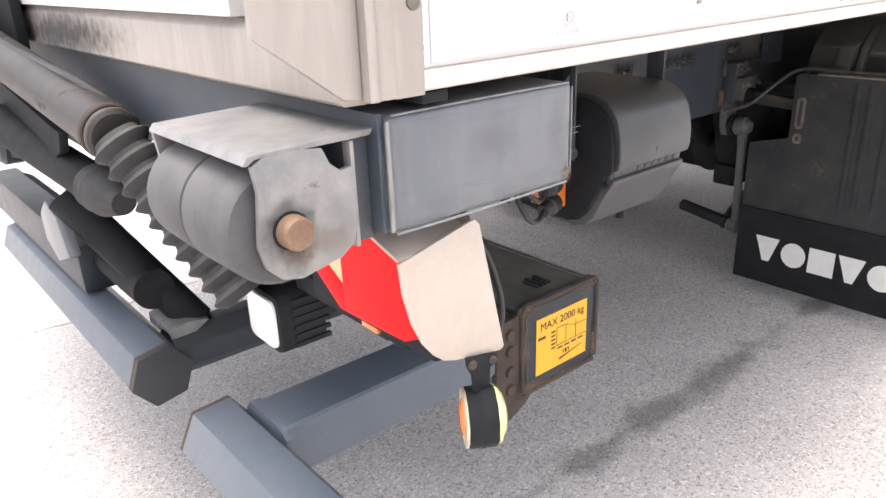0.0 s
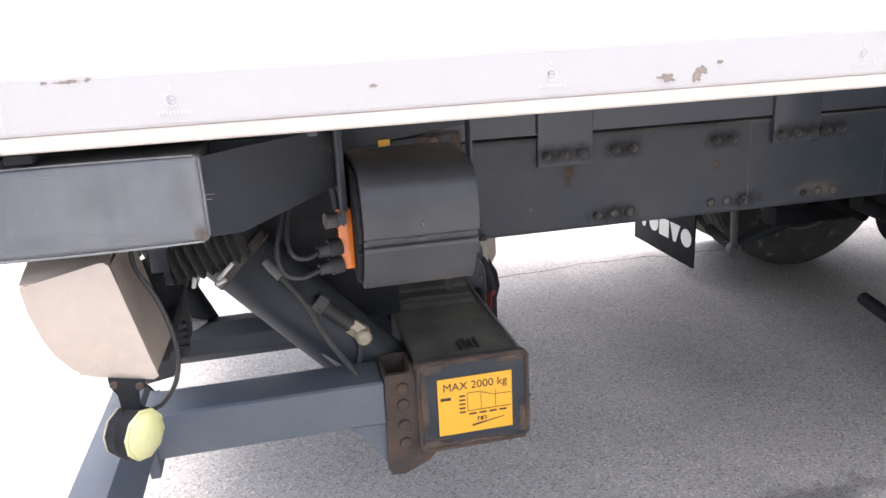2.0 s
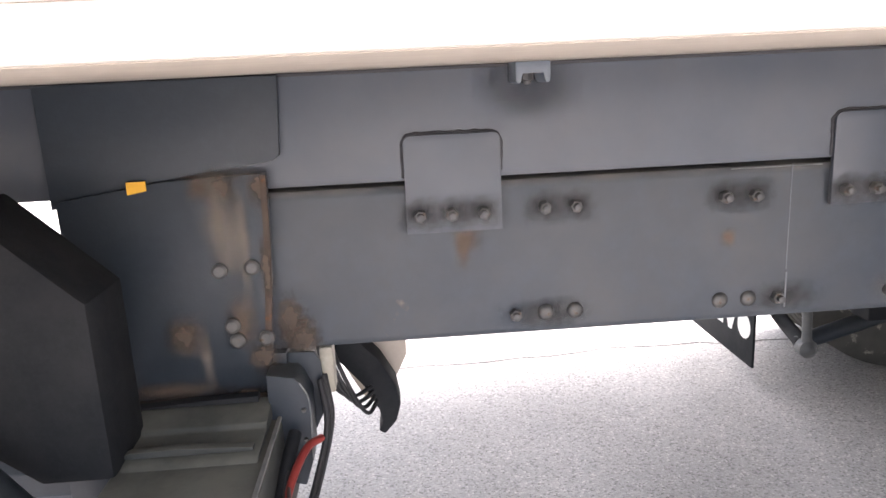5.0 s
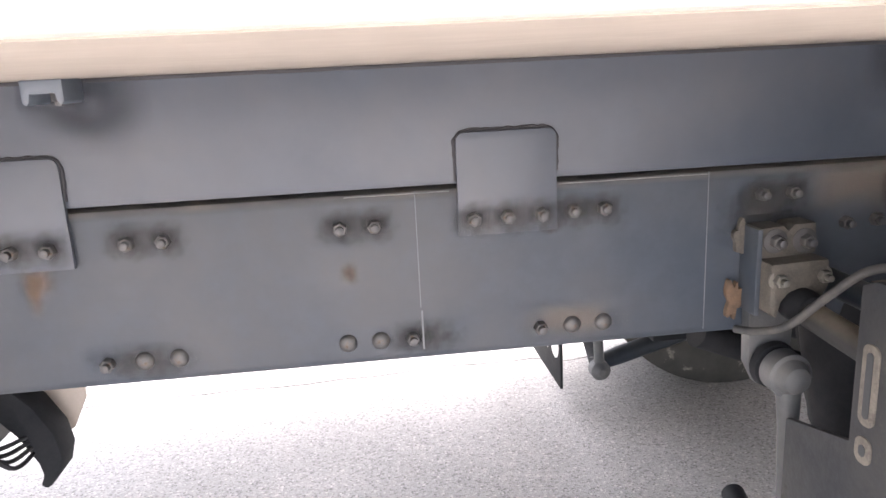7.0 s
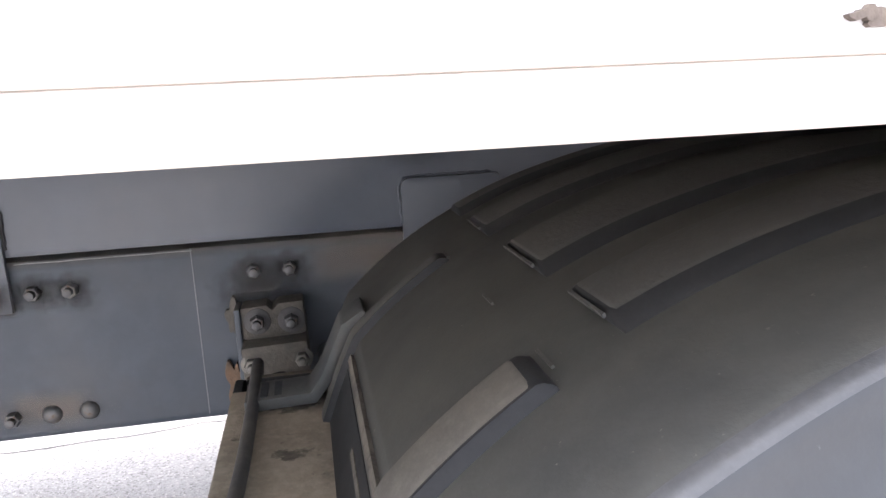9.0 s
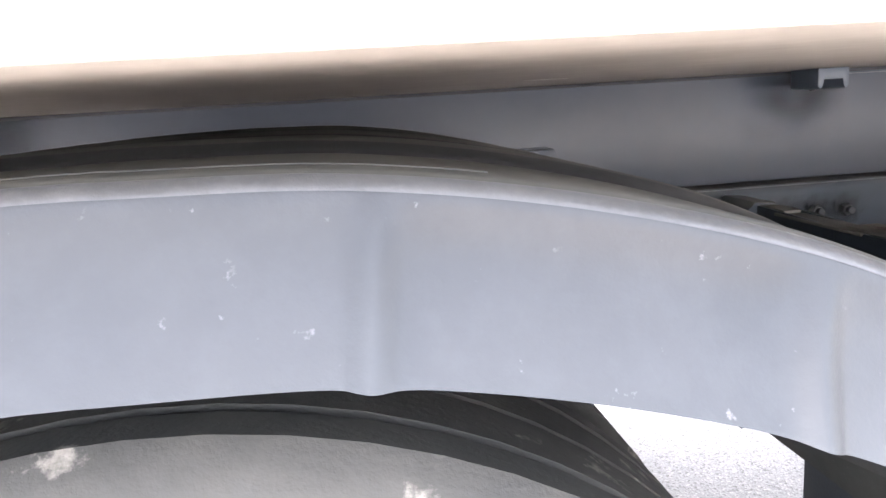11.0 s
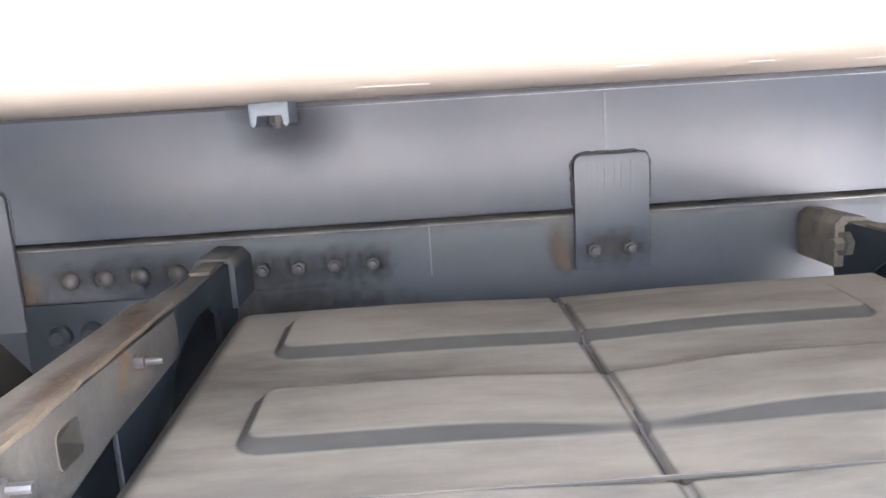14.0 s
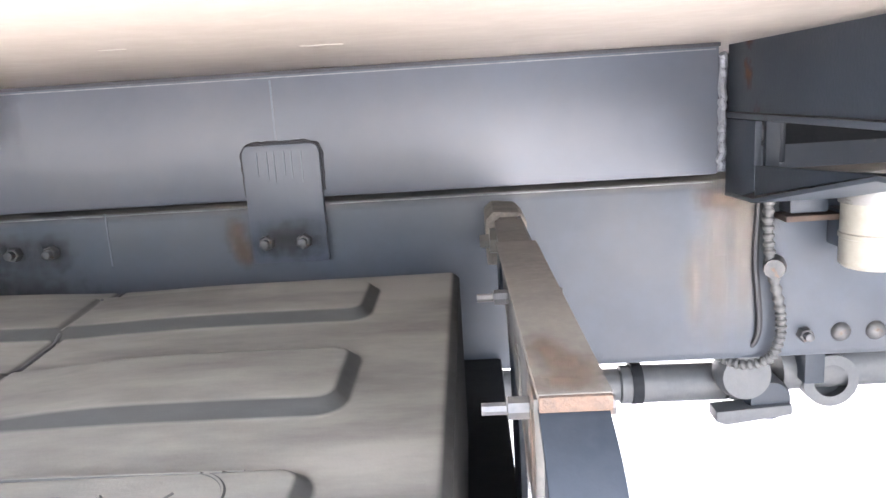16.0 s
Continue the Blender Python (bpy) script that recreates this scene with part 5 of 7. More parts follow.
# ---- rear lamps ----
def build_lamps():
    c = thing("lamp_guard", (0.49, 0.05, 0.79), "beige sheet-metal lamp guard hanging from the beam", "guard")
    outline = [(0.4235, 0.929), (0.427, 0.895), (0.436, 0.86), (0.448, 0.834), (0.462, 0.816), (0.474, 0.806), (0.49, 0.80), (0.556, 0.787), (0.562, 0.79), (0.560, 0.80), (0.528, 0.944), (0.522, 0.95), (0.515, 0.9495)]
    part("face", prism(outline, "y", -0.001, 0.003, 0.001), BEIGE, c, "beige painted face with a curved lower corner")
    part("top_flange", prism([(0.003, 0.93), (-0.0005, 0.933), (0.10, 0.9655), (0.104, 0.9635)], "x", 0.424, 0.523, 0.0006), BEIGE, c)
    side = bmesh.new()
    q = [side.verts.new(p) for p in ((0.5285, 0.003, 0.944), (0.5605, 0.003, 0.795), (0.566, 0.115, 0.80), (0.534, 0.115, 0.958))]
    side.faces.new(q)
    bmesh.ops.solidify(side, geom=side.faces[:], thickness=0.003)
    part("side_flange", side, BEIGE, c, "folded side of the guard")
    br = part("hanger", prism([(0.502, 0.799), (0.545, 0.79), (0.546, 0.78), (0.536, 0.775), (0.534, 0.748), (0.512, 0.748), (0.510, 0.774), (0.503, 0.787)], "y", -0.006, -0.0015, 0.001), BLACKRUB, c, "black rubber hanger")
    for x, z in ((0.5085, 0.789), (0.5385, 0.783)):
        part("bolt", lathe((x, -0.005, z), (x, -0.0095, z), [(0, 0.0058), (0.6, 0.0055), (1, 0.004)], 8), RUSTY, br)
    m = thing("marker_lamp", (0.52, 0.0, 0.684), "round double-sided marker lamp with orange and yellow lenses", "lamp")
    mc, md = Vector((0.521, -0.004, 0.7175)), Vector((0.83, -0.558, 0.0))
    part("housing", lathe(mc - md * 0.017, mc + md * 0.017, [(0, 0.033), (0.08, 0.0345), (0.42, 0.0345), (0.46, 0.0355), (0.54, 0.0355), (0.58, 0.0345), (0.92, 0.0345), (1, 0.033)], 10, True, 0.3), BLACKRUB, m, "faceted black rubber housing")
    part("lens_rim", lathe(mc + md * 0.0165, mc + md * 0.0195, [(0, 0.0345), (1, 0.0335)], 10, True, 0.3), LIME, m)
    part("lens", lathe(mc + md * 0.0175, mc + md * 0.029, [(0, 0.031), (0.3, 0.0305), (0.7, 0.024), (1, 0.012)], 12), LIME, m, "yellowish front lens")
    part("lens", lathe(mc - md * 0.0165, mc - md * 0.029, [(0, 0.024), (0.2, 0.0235), (0.5, 0.016), (0.6, 0.006)], 12), ORANGE, m, "orange rear lens")
    part("lens_rim", lathe(mc - md * 0.0165, mc - md * 0.0195, [(0, 0.0345), (1, 0.0335)], 10, True, 0.3), BRASS, m)
    part("lead", hose([(0.537, 0.03, 0.728), (0.556, 0.035, 0.735), (0.578, 0.03, 0.77), (0.585, 0.025, 0.82), (0.572, 0.03, 0.88), (0.548, 0.04, 0.93), (0.545, 0.06, 0.965)], 0.0032), CABLE, m, "thin black lead")
    t = thing("tail_light", (0.46, 0.1, 0.8), "red tail light with a pale amber triangle", "lamp")
    part("housing", box(0.467, 0.51, 0.0045, 0.25, 0.802, 0.935, 0.006), BLACKRUB, t)
    part("red_lens", prism([(0.006, 0.928), (0.006, 0.838), (0.03, 0.826), (0.142, 0.822), (0.142, 0.935), (0.05, 0.935)], "x", 0.445, 0.468, 0.006, 3), RED, t, "glossy red lens")
    part("amber_lens", prism([(0.144, 0.94), (0.144, 0.852), (0.207, 0.888), (0.207, 0.94)], "x", 0.449, 0.468, 0.005, 3), AMBER, t, "pale amber lens")
    part("red_rim", prism([(0.144, 0.818), (0.144, 0.85), (0.209, 0.886), (0.209, 0.94), (0.223, 0.94), (0.223, 0.862), (0.16, 0.818)], "x", 0.451, 0.468, 0.004), RED, t)
    part("stay", box(0.47, 0.49, 0.1, 0.13, 0.93, 0.967, 0.002), BLACKRUB, t)
    w = thing("work_light", (0.49, 0.42, 0.67), "square black work light with a clear ribbed lens", "lamp")
    part("body", prism(rounded(0.36, 0.462, 0.664, 0.757, 0.018, 5), "x", 0.468, 0.545, 0.006), BLACKRUB, w)
    part("lens", prism(rounded(0.369, 0.453, 0.672, 0.749, 0.015, 5), "x", 0.4635, 0.472, 0.003), CLEAR, w, "clear square lens")
    for k in range(6):
        part("fin", box(0.49, 0.55, 0.357, 0.364, 0.672 + 0.014 * k, 0.679 + 0.014 * k, 0.001), BLACKRUB, w)
    part("stay", joined(box(0.50, 0.53, 0.40, 0.42, 0.755, 0.86, 0.002), box(0.50, 0.55, 0.40, 0.46, 0.855, 0.865, 0.002), box(0.53, 0.55, 0.40, 0.46, 0.86, 0.972, 0.002)), DARKPAINT, w)
    e = thing("rear_reflector", (0.55, 0.22, 0.63), "black lamp bar with a small orange reflector", "reflector")
    part("bar", box(0.50, 0.56, 0.10, 0.36, 0.765, 0.795, 0.006), BLACKRUB, e)
    part("reflector", box(0.494, 0.501, 0.15, 0.185, 0.771, 0.782, 0.003), ORANGE, e)
    part("stay", box(0.52, 0.545, 0.24, 0.26, 0.79, 0.85, 0.002), BLACKRUB, e)


build_lamps()


# ---- power pack ----
def build_power_pack():
    p = thing("power_pack", (0.93, 0.18, 0.83), "grey-black plastic hydraulic power pack hung under the floor", "power pack")
    prof = [(0.25, 0.832), (0.14, 0.826), (0.12, 0.831), (0.105, 0.846), (0.082, 0.888), (0.0725, 0.9), (0.0722, 0.9055), (0.079, 0.9075), (0.0765, 0.9175), (0.0655, 0.921), (0.0625, 0.933), (0.0625, 0.948), (0.065, 0.968), (0.070, 0.988), (0.079, 1.003), (0.093, 1.014), (0.113, 1.02), (0.25, 1.022)]
    part("cover", prism(prof, "x", 0.847, 1.0155, 0.006, 3), PLASTIC, p, "curved scuffed plastic cover with a raised band")
    # the pack's shadowed side: its shade comes from the near-black material
    part("shaded_side_cap", prism([(a + 0.008 if a < 0.2 else a, b + (0.008 if b < 0.9 else -0.006)) for a, b in prof], "x", 0.84, 0.8465, 0.002), BLACKRUB, p)
    part("band", prism([(0.0775, 0.908), (0.0755, 0.9175), (0.0772, 0.9175), (0.0792, 0.908)], "x", 0.853, 1.01, 0.0004), PLASTIC, p)
    for k in range(6):
        x = 0.905 + 0.0175 * k
        part("raised_mark", prism([(0.0762, 0.9095), (0.0745, 0.9162), (0.078, 0.9165), (0.08, 0.9095)], "x", x, x + 0.012, 0.0004), PLASTIC, p)
    part("screw", lathe((0.932, 0.066, 0.938), (0.932, 0.0615, 0.938), [(0, 0.005), (0.6, 0.0045), (1, 0.003)], 14), BOLT, p)
    part("hanger_strap", joined(box(1.0195, 1.023, 0.12, 0.15, 0.86, 1.087, 0.001), box(1.019, 1.032, 0.125, 0.145, 0.865, 0.885, 0.004)), CHASSIS, p, "thin steel strap")
    part("hanger_strap", joined(box(0.8235, 0.827, 0.125, 0.15, 0.93, 1.087, 0.001), rod((0.818, 0.13, 0.94), (0.83, 0.13, 0.94), 0.008, 10)), CHASSIS, p)
    part("drain", joined(box(0.93, 1.01, 0.15, 0.21, 0.82, 0.832, 0.003), rod((0.985, 0.16, 0.80), (0.985, 0.16, 0.83), 0.006, 10)), BLACKRUB, p)
    sw = part("switch_plate", box(0.818, 0.84, 0.15, 0.20, 0.855, 0.95, 0.003), ORANGE, p, "orange switch plate")
    part("key_switch", lathe((0.818, 0.15, 0.935), (0.80, 0.145, 0.935), [(0, 0.012), (1, 0.012)], 18), BOLT, sw)
    for z in (0.893, 0.865):
        part("plug", lathe((0.82, 0.155, z), (0.785, 0.145, z - 0.004), [(0, 0.014), (0.5, 0.014), (0.55, 0.011), (1, 0.009)], 16), CABLE, sw)
    w = thing("battery_cables", (0.75, 0.2, 0.85), "pair of thick black battery cables in loops", "cable")
    part("cable", hose([(0.787, 0.145, 0.889), (0.768, 0.135, 0.884), (0.748, 0.13, 0.893), (0.742, 0.15, 0.92), (0.752, 0.18, 0.96), (0.785, 0.20, 1.0), (0.80, 0.22, 1.085)], 0.0038), CABLE, w)
    part("cable", hose([(0.787, 0.145, 0.861), (0.758, 0.13, 0.857), (0.733, 0.125, 0.868), (0.726, 0.14, 0.90), (0.742, 0.175, 0.95), (0.77, 0.20, 1.0), (0.785, 0.23, 1.085)], 0.0038), CABLE, w)
    part("cable", hose([(0.795, 0.17, 1.085), (0.80, 0.165, 1.03), (0.815, 0.16, 0.98), (0.818, 0.155, 0.95)], 0.005), CABLE, w)
    lp = thing("hanger_plate", (1.05, 0.83, 0.6), "dark blue lift hanger plate with a rusty edge and bolts", "plate")
    pl = part("plate", prism([(0.87, 0.60), (1.15, 0.594), (1.16, 0.66), (1.168, 0.75), (1.176, 0.85), (1.178, 0.948), (1.02, 0.942), (0.87, 0.92)], "y", 0.826, 0.836, 0.0015), DARKPAINT, lp, "dark plate with rust bleeding through")
    part("edge_rust", prism([(1.149, 0.66), (1.16, 0.665), (1.168, 0.75), (1.1755, 0.85), (1.1775, 0.945), (1.169, 0.945), (1.166, 0.86), (1.158, 0.75)], "y", 0.8235, 0.827, 0.001), RUSTY, pl, "rusted edge strip")
    part("upper_cover", prism([(0.86, 1.088), (0.86, 0.908), (0.99, 0.938), (1.19, 0.964), (1.2, 0.972), (1.207, 1.088)], "y", 0.832, 0.842, 0.003), DARKPAINT, lp)
    for x, z in ((1.095, 0.803), (1.144, 0.806), (1.11, 0.69), (1.155, 0.692), (1.105, 0.715)):
        part("bolt_head", lathe((x, 0.8265, z), (x, 0.816, z), [(0, 0.0125), (0.7, 0.012), (1, 0.008)], 14), BOLT, pl)
    for k, (x, z, rx, rz) in enumerate(((1.03, 0.70, 0.035, 0.04), (1.08, 0.93, 0.025, 0.025), (1.12, 0.72, 0.03, 0.05), (1.00, 0.612, 0.10, 0.02), (1.11, 0.86, 0.04, 0.09))):
        patch("rust_patch", x, z, rx, rz, 0.8252 - 0.0003 * k, SOFTRUST if k < 4 else SOFTDIRT, pl)
    for k, (x, z, rx, rz) in enumerate(((1.166, 0.925, 0.022, 0.035), (1.112, 0.93, 0.024, 0.03), (1.148, 0.66, 0.035, 0.032), (1.03, 0.70, 0.026, 0.03), (1.165, 0.80, 0.012, 0.07), (1.12, 0.60, 0.05, 0.016))):
        patch("rust_crust", x, z, rx, rz, 0.8238 - 0.0002 * k, CRUST, pl, "crusted rust")
    for k, (x, z, rx, rz) in enumerate(((1.10, 0.88, 0.012, 0.10), (1.135, 0.84, 0.012, 0.13), (1.06, 0.66, 0.014, 0.06))):
        patch("dirt_streak", x, z, rx, rz, 0.8226 - 0.0002 * k, SOFTDIRT, pl)
    part("ledge", box(0.86, 1.145, 0.80, 0.8255, 0.592, 0.601, 0.002), RUSTY, lp, "rusty ledge under the plate")
    for k, (x, z, rx, rz) in enumerate(((1.198, 0.69, 0.04, 0.05), (1.19, 0.71, 0.028, 0.055), (1.21, 0.675, 0.035, 0.03))):
        patch("rail_rust", x, z, rx, rz, YR - 0.0012 - 0.0003 * k, CRUST, lp, "crusted rust where plate meets rail")
    part("side_box", prism([(1.154, 0.646), (1.196, 0.638), (1.204, 0.63), (1.217, 0.597), (1.215, 0.50), (1.20, 0.455), (1.153, 0.47)], "y", 0.782, 0.845, 0.004), DARKPAINT, lp, "dark blue folded side box")
    part("side_box_edge", hose([(1.204, 0.7805, 0.63), (1.2165, 0.7805, 0.597), (1.2145, 0.7805, 0.5)], 0.0012, 6, 4), PALELINE, lp)
    part("back_flange", prism([(1.175, 0.656), (1.222, 0.654), (1.23, 0.64), (1.235, 0.56), (1.215, 0.52), (1.175, 0.52)], "y", 0.846, 0.853, 0.001), DARKPAINT, lp)
    for z in (0.585, 0.535):
        part("side_bolt", lathe((1.207, 0.783, z), (1.207, 0.777, z), [(0, 0.004), (1, 0.003)], 8), BOLT, lp)
    part("connector", box(1.228, 1.25, 0.86, 0.90, 0.575, 0.655, 0.004), CREAMPLASTIC, lp, "pale plastic cable connector")
    part("sticker", prism([(0.975, 0.926), (1.003, 0.931), (1.003, 0.945), (0.975, 0.945)], "y", 0.8245, 0.827, 0), YELLOW, pl, "small yellow sticker", smooth=False)
    part("side_foot", box(1.00, 1.18, 0.836, 0.88, 0.57, 0.66, 0.004), DARKPAINT, lp)


build_power_pack()


def build_harness():
    h = thing("wiring_harness", (1.25, 0.75, 0.4), "tangled black and red cables with a cover beside the torsion tube", "cables")
    rnd = random.Random(9)
    for k in range(5):
        dx, dy = rnd.uniform(-0.008, 0.008), rnd.uniform(-0.02, 0.02)
        part("cable", hose([(1.236 + dx, 0.84 + dy, 0.61), (1.246 + dx, 0.80 + dy, 0.55), (1.228 + dx, 0.73 + dy, 0.485), (1.208 + dx, 0.63 + dy, 0.45), (1.20 + dx, 0.50 + dy, 0.43), (1.196 + dx, 0.42, 0.41)], rnd.choice((0.003, 0.0038, 0.005))), CABLE, h)
    part("red_cable", hose([(1.186, 0.62, 0.50), (1.198, 0.68, 0.53), (1.214, 0.73, 0.548), (1.232, 0.765, 0.545)], 0.0062), REDCABLE, h, "red-taped cable")
    part("red_cable", hose([(1.205, 0.60, 0.45), (1.21, 0.55, 0.46), (1.208, 0.48, 0.43)], 0.005), REDCABLE, h)
    part("thick_hose", hose([(1.178, 0.60, 0.47), (1.186, 0.70, 0.53), (1.192, 0.765, 0.555)], 0.0105, 12), BLACKRUB, h)
    for k in range(5):
        line = [(1.19 + rnd.uniform(-0.006, 0.012), 0.40 + 0.06 * i, 0.43 + 0.018 * i + rnd.uniform(-0.02, 0.02)) for i in range(6)]
        part("cable", hose(line, rnd.choice((0.0028, 0.0035, 0.0045))), CABLE, h)
    arc = [(1.235, 0.62), (1.275, 0.575), (1.315, 0.53), (1.345, 0.475), (1.352, 0.43), (1.342, 0.395), (1.318, 0.367), (1.303, 0.375), (1.313, 0.395), (1.308, 0.42), (1.28, 0.475), (1.24, 0.525), (1.205, 0.56)]
    part("cover", prism(arc, "y", 1.10, 1.17, 0.008), BLACKRUB, h, "curved black plastic hose cover")
    part("back_panel", prism([(1.20, 0.655), (1.37, 0.655), (1.37, 0.50), (1.34, 0.44), (1.28, 0.40), (1.2, 0.55)], "y", 1.20, 1.208, 0.001), BEIGE, h, "pale metal panel")
    for k in range(4):
        part("cable", hose([(1.20, 1.06 + 0.02 * k, 0.64), (1.215 + 0.01 * k, 1.02, 0.55), (1.255 + 0.01 * k, 1.05, 0.48 - 0.012 * k), (1.31, 1.12, 0.475 - 0.01 * k)], 0.0042), CABLE, h)


build_harness()


# ---- rear wheel and mudguard ----
ARCH = [(0.0, 1.052), (0.1, 1.0485), (0.2, 1.033), (0.3, 1.005), (0.38, 0.968), (0.44, 0.928), (0.49, 0.882), (0.53, 0.835), (0.56, 0.79), (0.60, 0.70), (0.625, 0.60), (0.635, 0.50)]


def arch_line(n=400, until=0.62):
    """The mudguard's outline over the wheel, from its rear end to its front end, as (x, z) with normals."""
    xs = [p[0] for p in ARCH]
    half = [Vector((p[0], p[1])) for p in ARCH]
    dense = spline([(p.x, 0, p.y) for p in half], 10)
    dense = [Vector((p.x, p.z)) for p in dense if p.x <= until]
    lens = [0.0]
    for a, b in zip(dense, dense[1:]):
        lens.append(lens[-1] + (b - a).length)
    out = []
    for i in range(n + 1):
        s = lens[-1] * i / n
        k = max(j for j in range(len(lens)) if lens[j] <= s + 1e-9)
        k = min(k, len(dense) - 2)
        f = (s - lens[k]) / (lens[k + 1] - lens[k])
        out.append(dense[k].lerp(dense[k + 1], f))
    left = [Vector((XW - min(p.x, 0.48 + (p.x - 0.48) * 0.5), p.y)) for p in reversed(out)]  # the rear end falls more steeply
    right = [Vector((XW + XF + p.x, p.y)) for p in out]
    line = left + right
    res = []
    for i, p in enumerate(line):
        d = (line[min(i + 1, len(line) - 1)] - line[max(i - 1, 0)]).normalized()
        res.append((p, Vector((-d.y, d.x))))
    return res


LINE = arch_line()


def flare(x):
    """How far the outer edge leans out towards the mudguard's ends."""
    k = min(1.0, max(0.0, (max(XW - x, x - XW - XF) - 0.1) / 0.28))
    return 0.019 * k


def crease(x, o):
    """Soft upright creases moulded into the mudguard's side, and the shallow panel between them."""
    if o > -0.012:
        return 0.0
    k = min(1.0, (-o - 0.012) / 0.012)
    ridge = sum(0.0055 * math.exp(-((x - m) / 0.0085) ** 2) for m in (2.874, 3.062, 3.25, 3.44))
    edge = max(min(x - 2.874, 3.062 - x), min(x - 3.25, 3.44 - x))
    q = min(1.0, max(0.0, edge / 0.03))
    panel = 0.0055 * q * q * (3 - 2 * q)
    return k * (ridge - panel * (1 - 0.6 * min(1.0, -o / 0.07)))


def sweep(section, x0=-9, x1=99, closed=True, taper=0.0, creased=False):
    """A section of (y, height over the arch) carried along the arch between two x."""
    pts = [(p, n) for p, n in LINE if x0 <= p.x <= x1]
    if len(pts) < 2:
        pts = sorted(sorted(LINE, key=lambda q: abs(q[0].x - (x0 + x1) / 2))[:2], key=lambda q: q[0].x)
    bm = bmesh.new()
    rows = []
    for j, (p, n) in enumerate(pts):
        k = 1.0
        if taper:
            k = min(1.0, (0.0005 + min(p.x - pts[0][0].x, pts[-1][0].x - p.x)) / taper)
            k = k * (2 - k)
        rows.append([bm.verts.new((p.x + n.x * (o if o < 0 else o * k), y - flare(p.x) * min(1.0, max(0.0, 1 - y / 0.045)) - (crease(p.x, o) if creased else 0), p.y + n.y * (o if o < 0 else o * k))) for y, o in section])
    m = len(section)
    for a, b in zip(rows, rows[1:]):
        for i in range(m if closed else m - 1):
            bm.faces.new((a[i], a[(i + 1) % m], b[(i + 1) % m], b[i]))
    if closed:
        bm.faces.new(rows[0])
        bm.faces.new(rows[-1])
    bmesh.ops.recalc_face_normals(bm, faces=bm.faces)
    return bm


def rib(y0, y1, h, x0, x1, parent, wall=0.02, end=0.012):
    """A long moulded rib: a dark outer wall that slopes up to a dusty crown."""
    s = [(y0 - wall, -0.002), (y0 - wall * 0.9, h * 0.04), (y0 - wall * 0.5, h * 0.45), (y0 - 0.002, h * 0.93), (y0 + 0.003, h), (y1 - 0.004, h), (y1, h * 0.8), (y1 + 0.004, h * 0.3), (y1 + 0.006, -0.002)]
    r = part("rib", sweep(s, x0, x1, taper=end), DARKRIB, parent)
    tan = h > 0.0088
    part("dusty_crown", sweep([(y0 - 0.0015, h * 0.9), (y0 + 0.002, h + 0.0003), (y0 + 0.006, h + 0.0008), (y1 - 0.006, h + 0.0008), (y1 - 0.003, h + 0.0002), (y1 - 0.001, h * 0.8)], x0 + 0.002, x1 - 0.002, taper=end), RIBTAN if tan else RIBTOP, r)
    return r


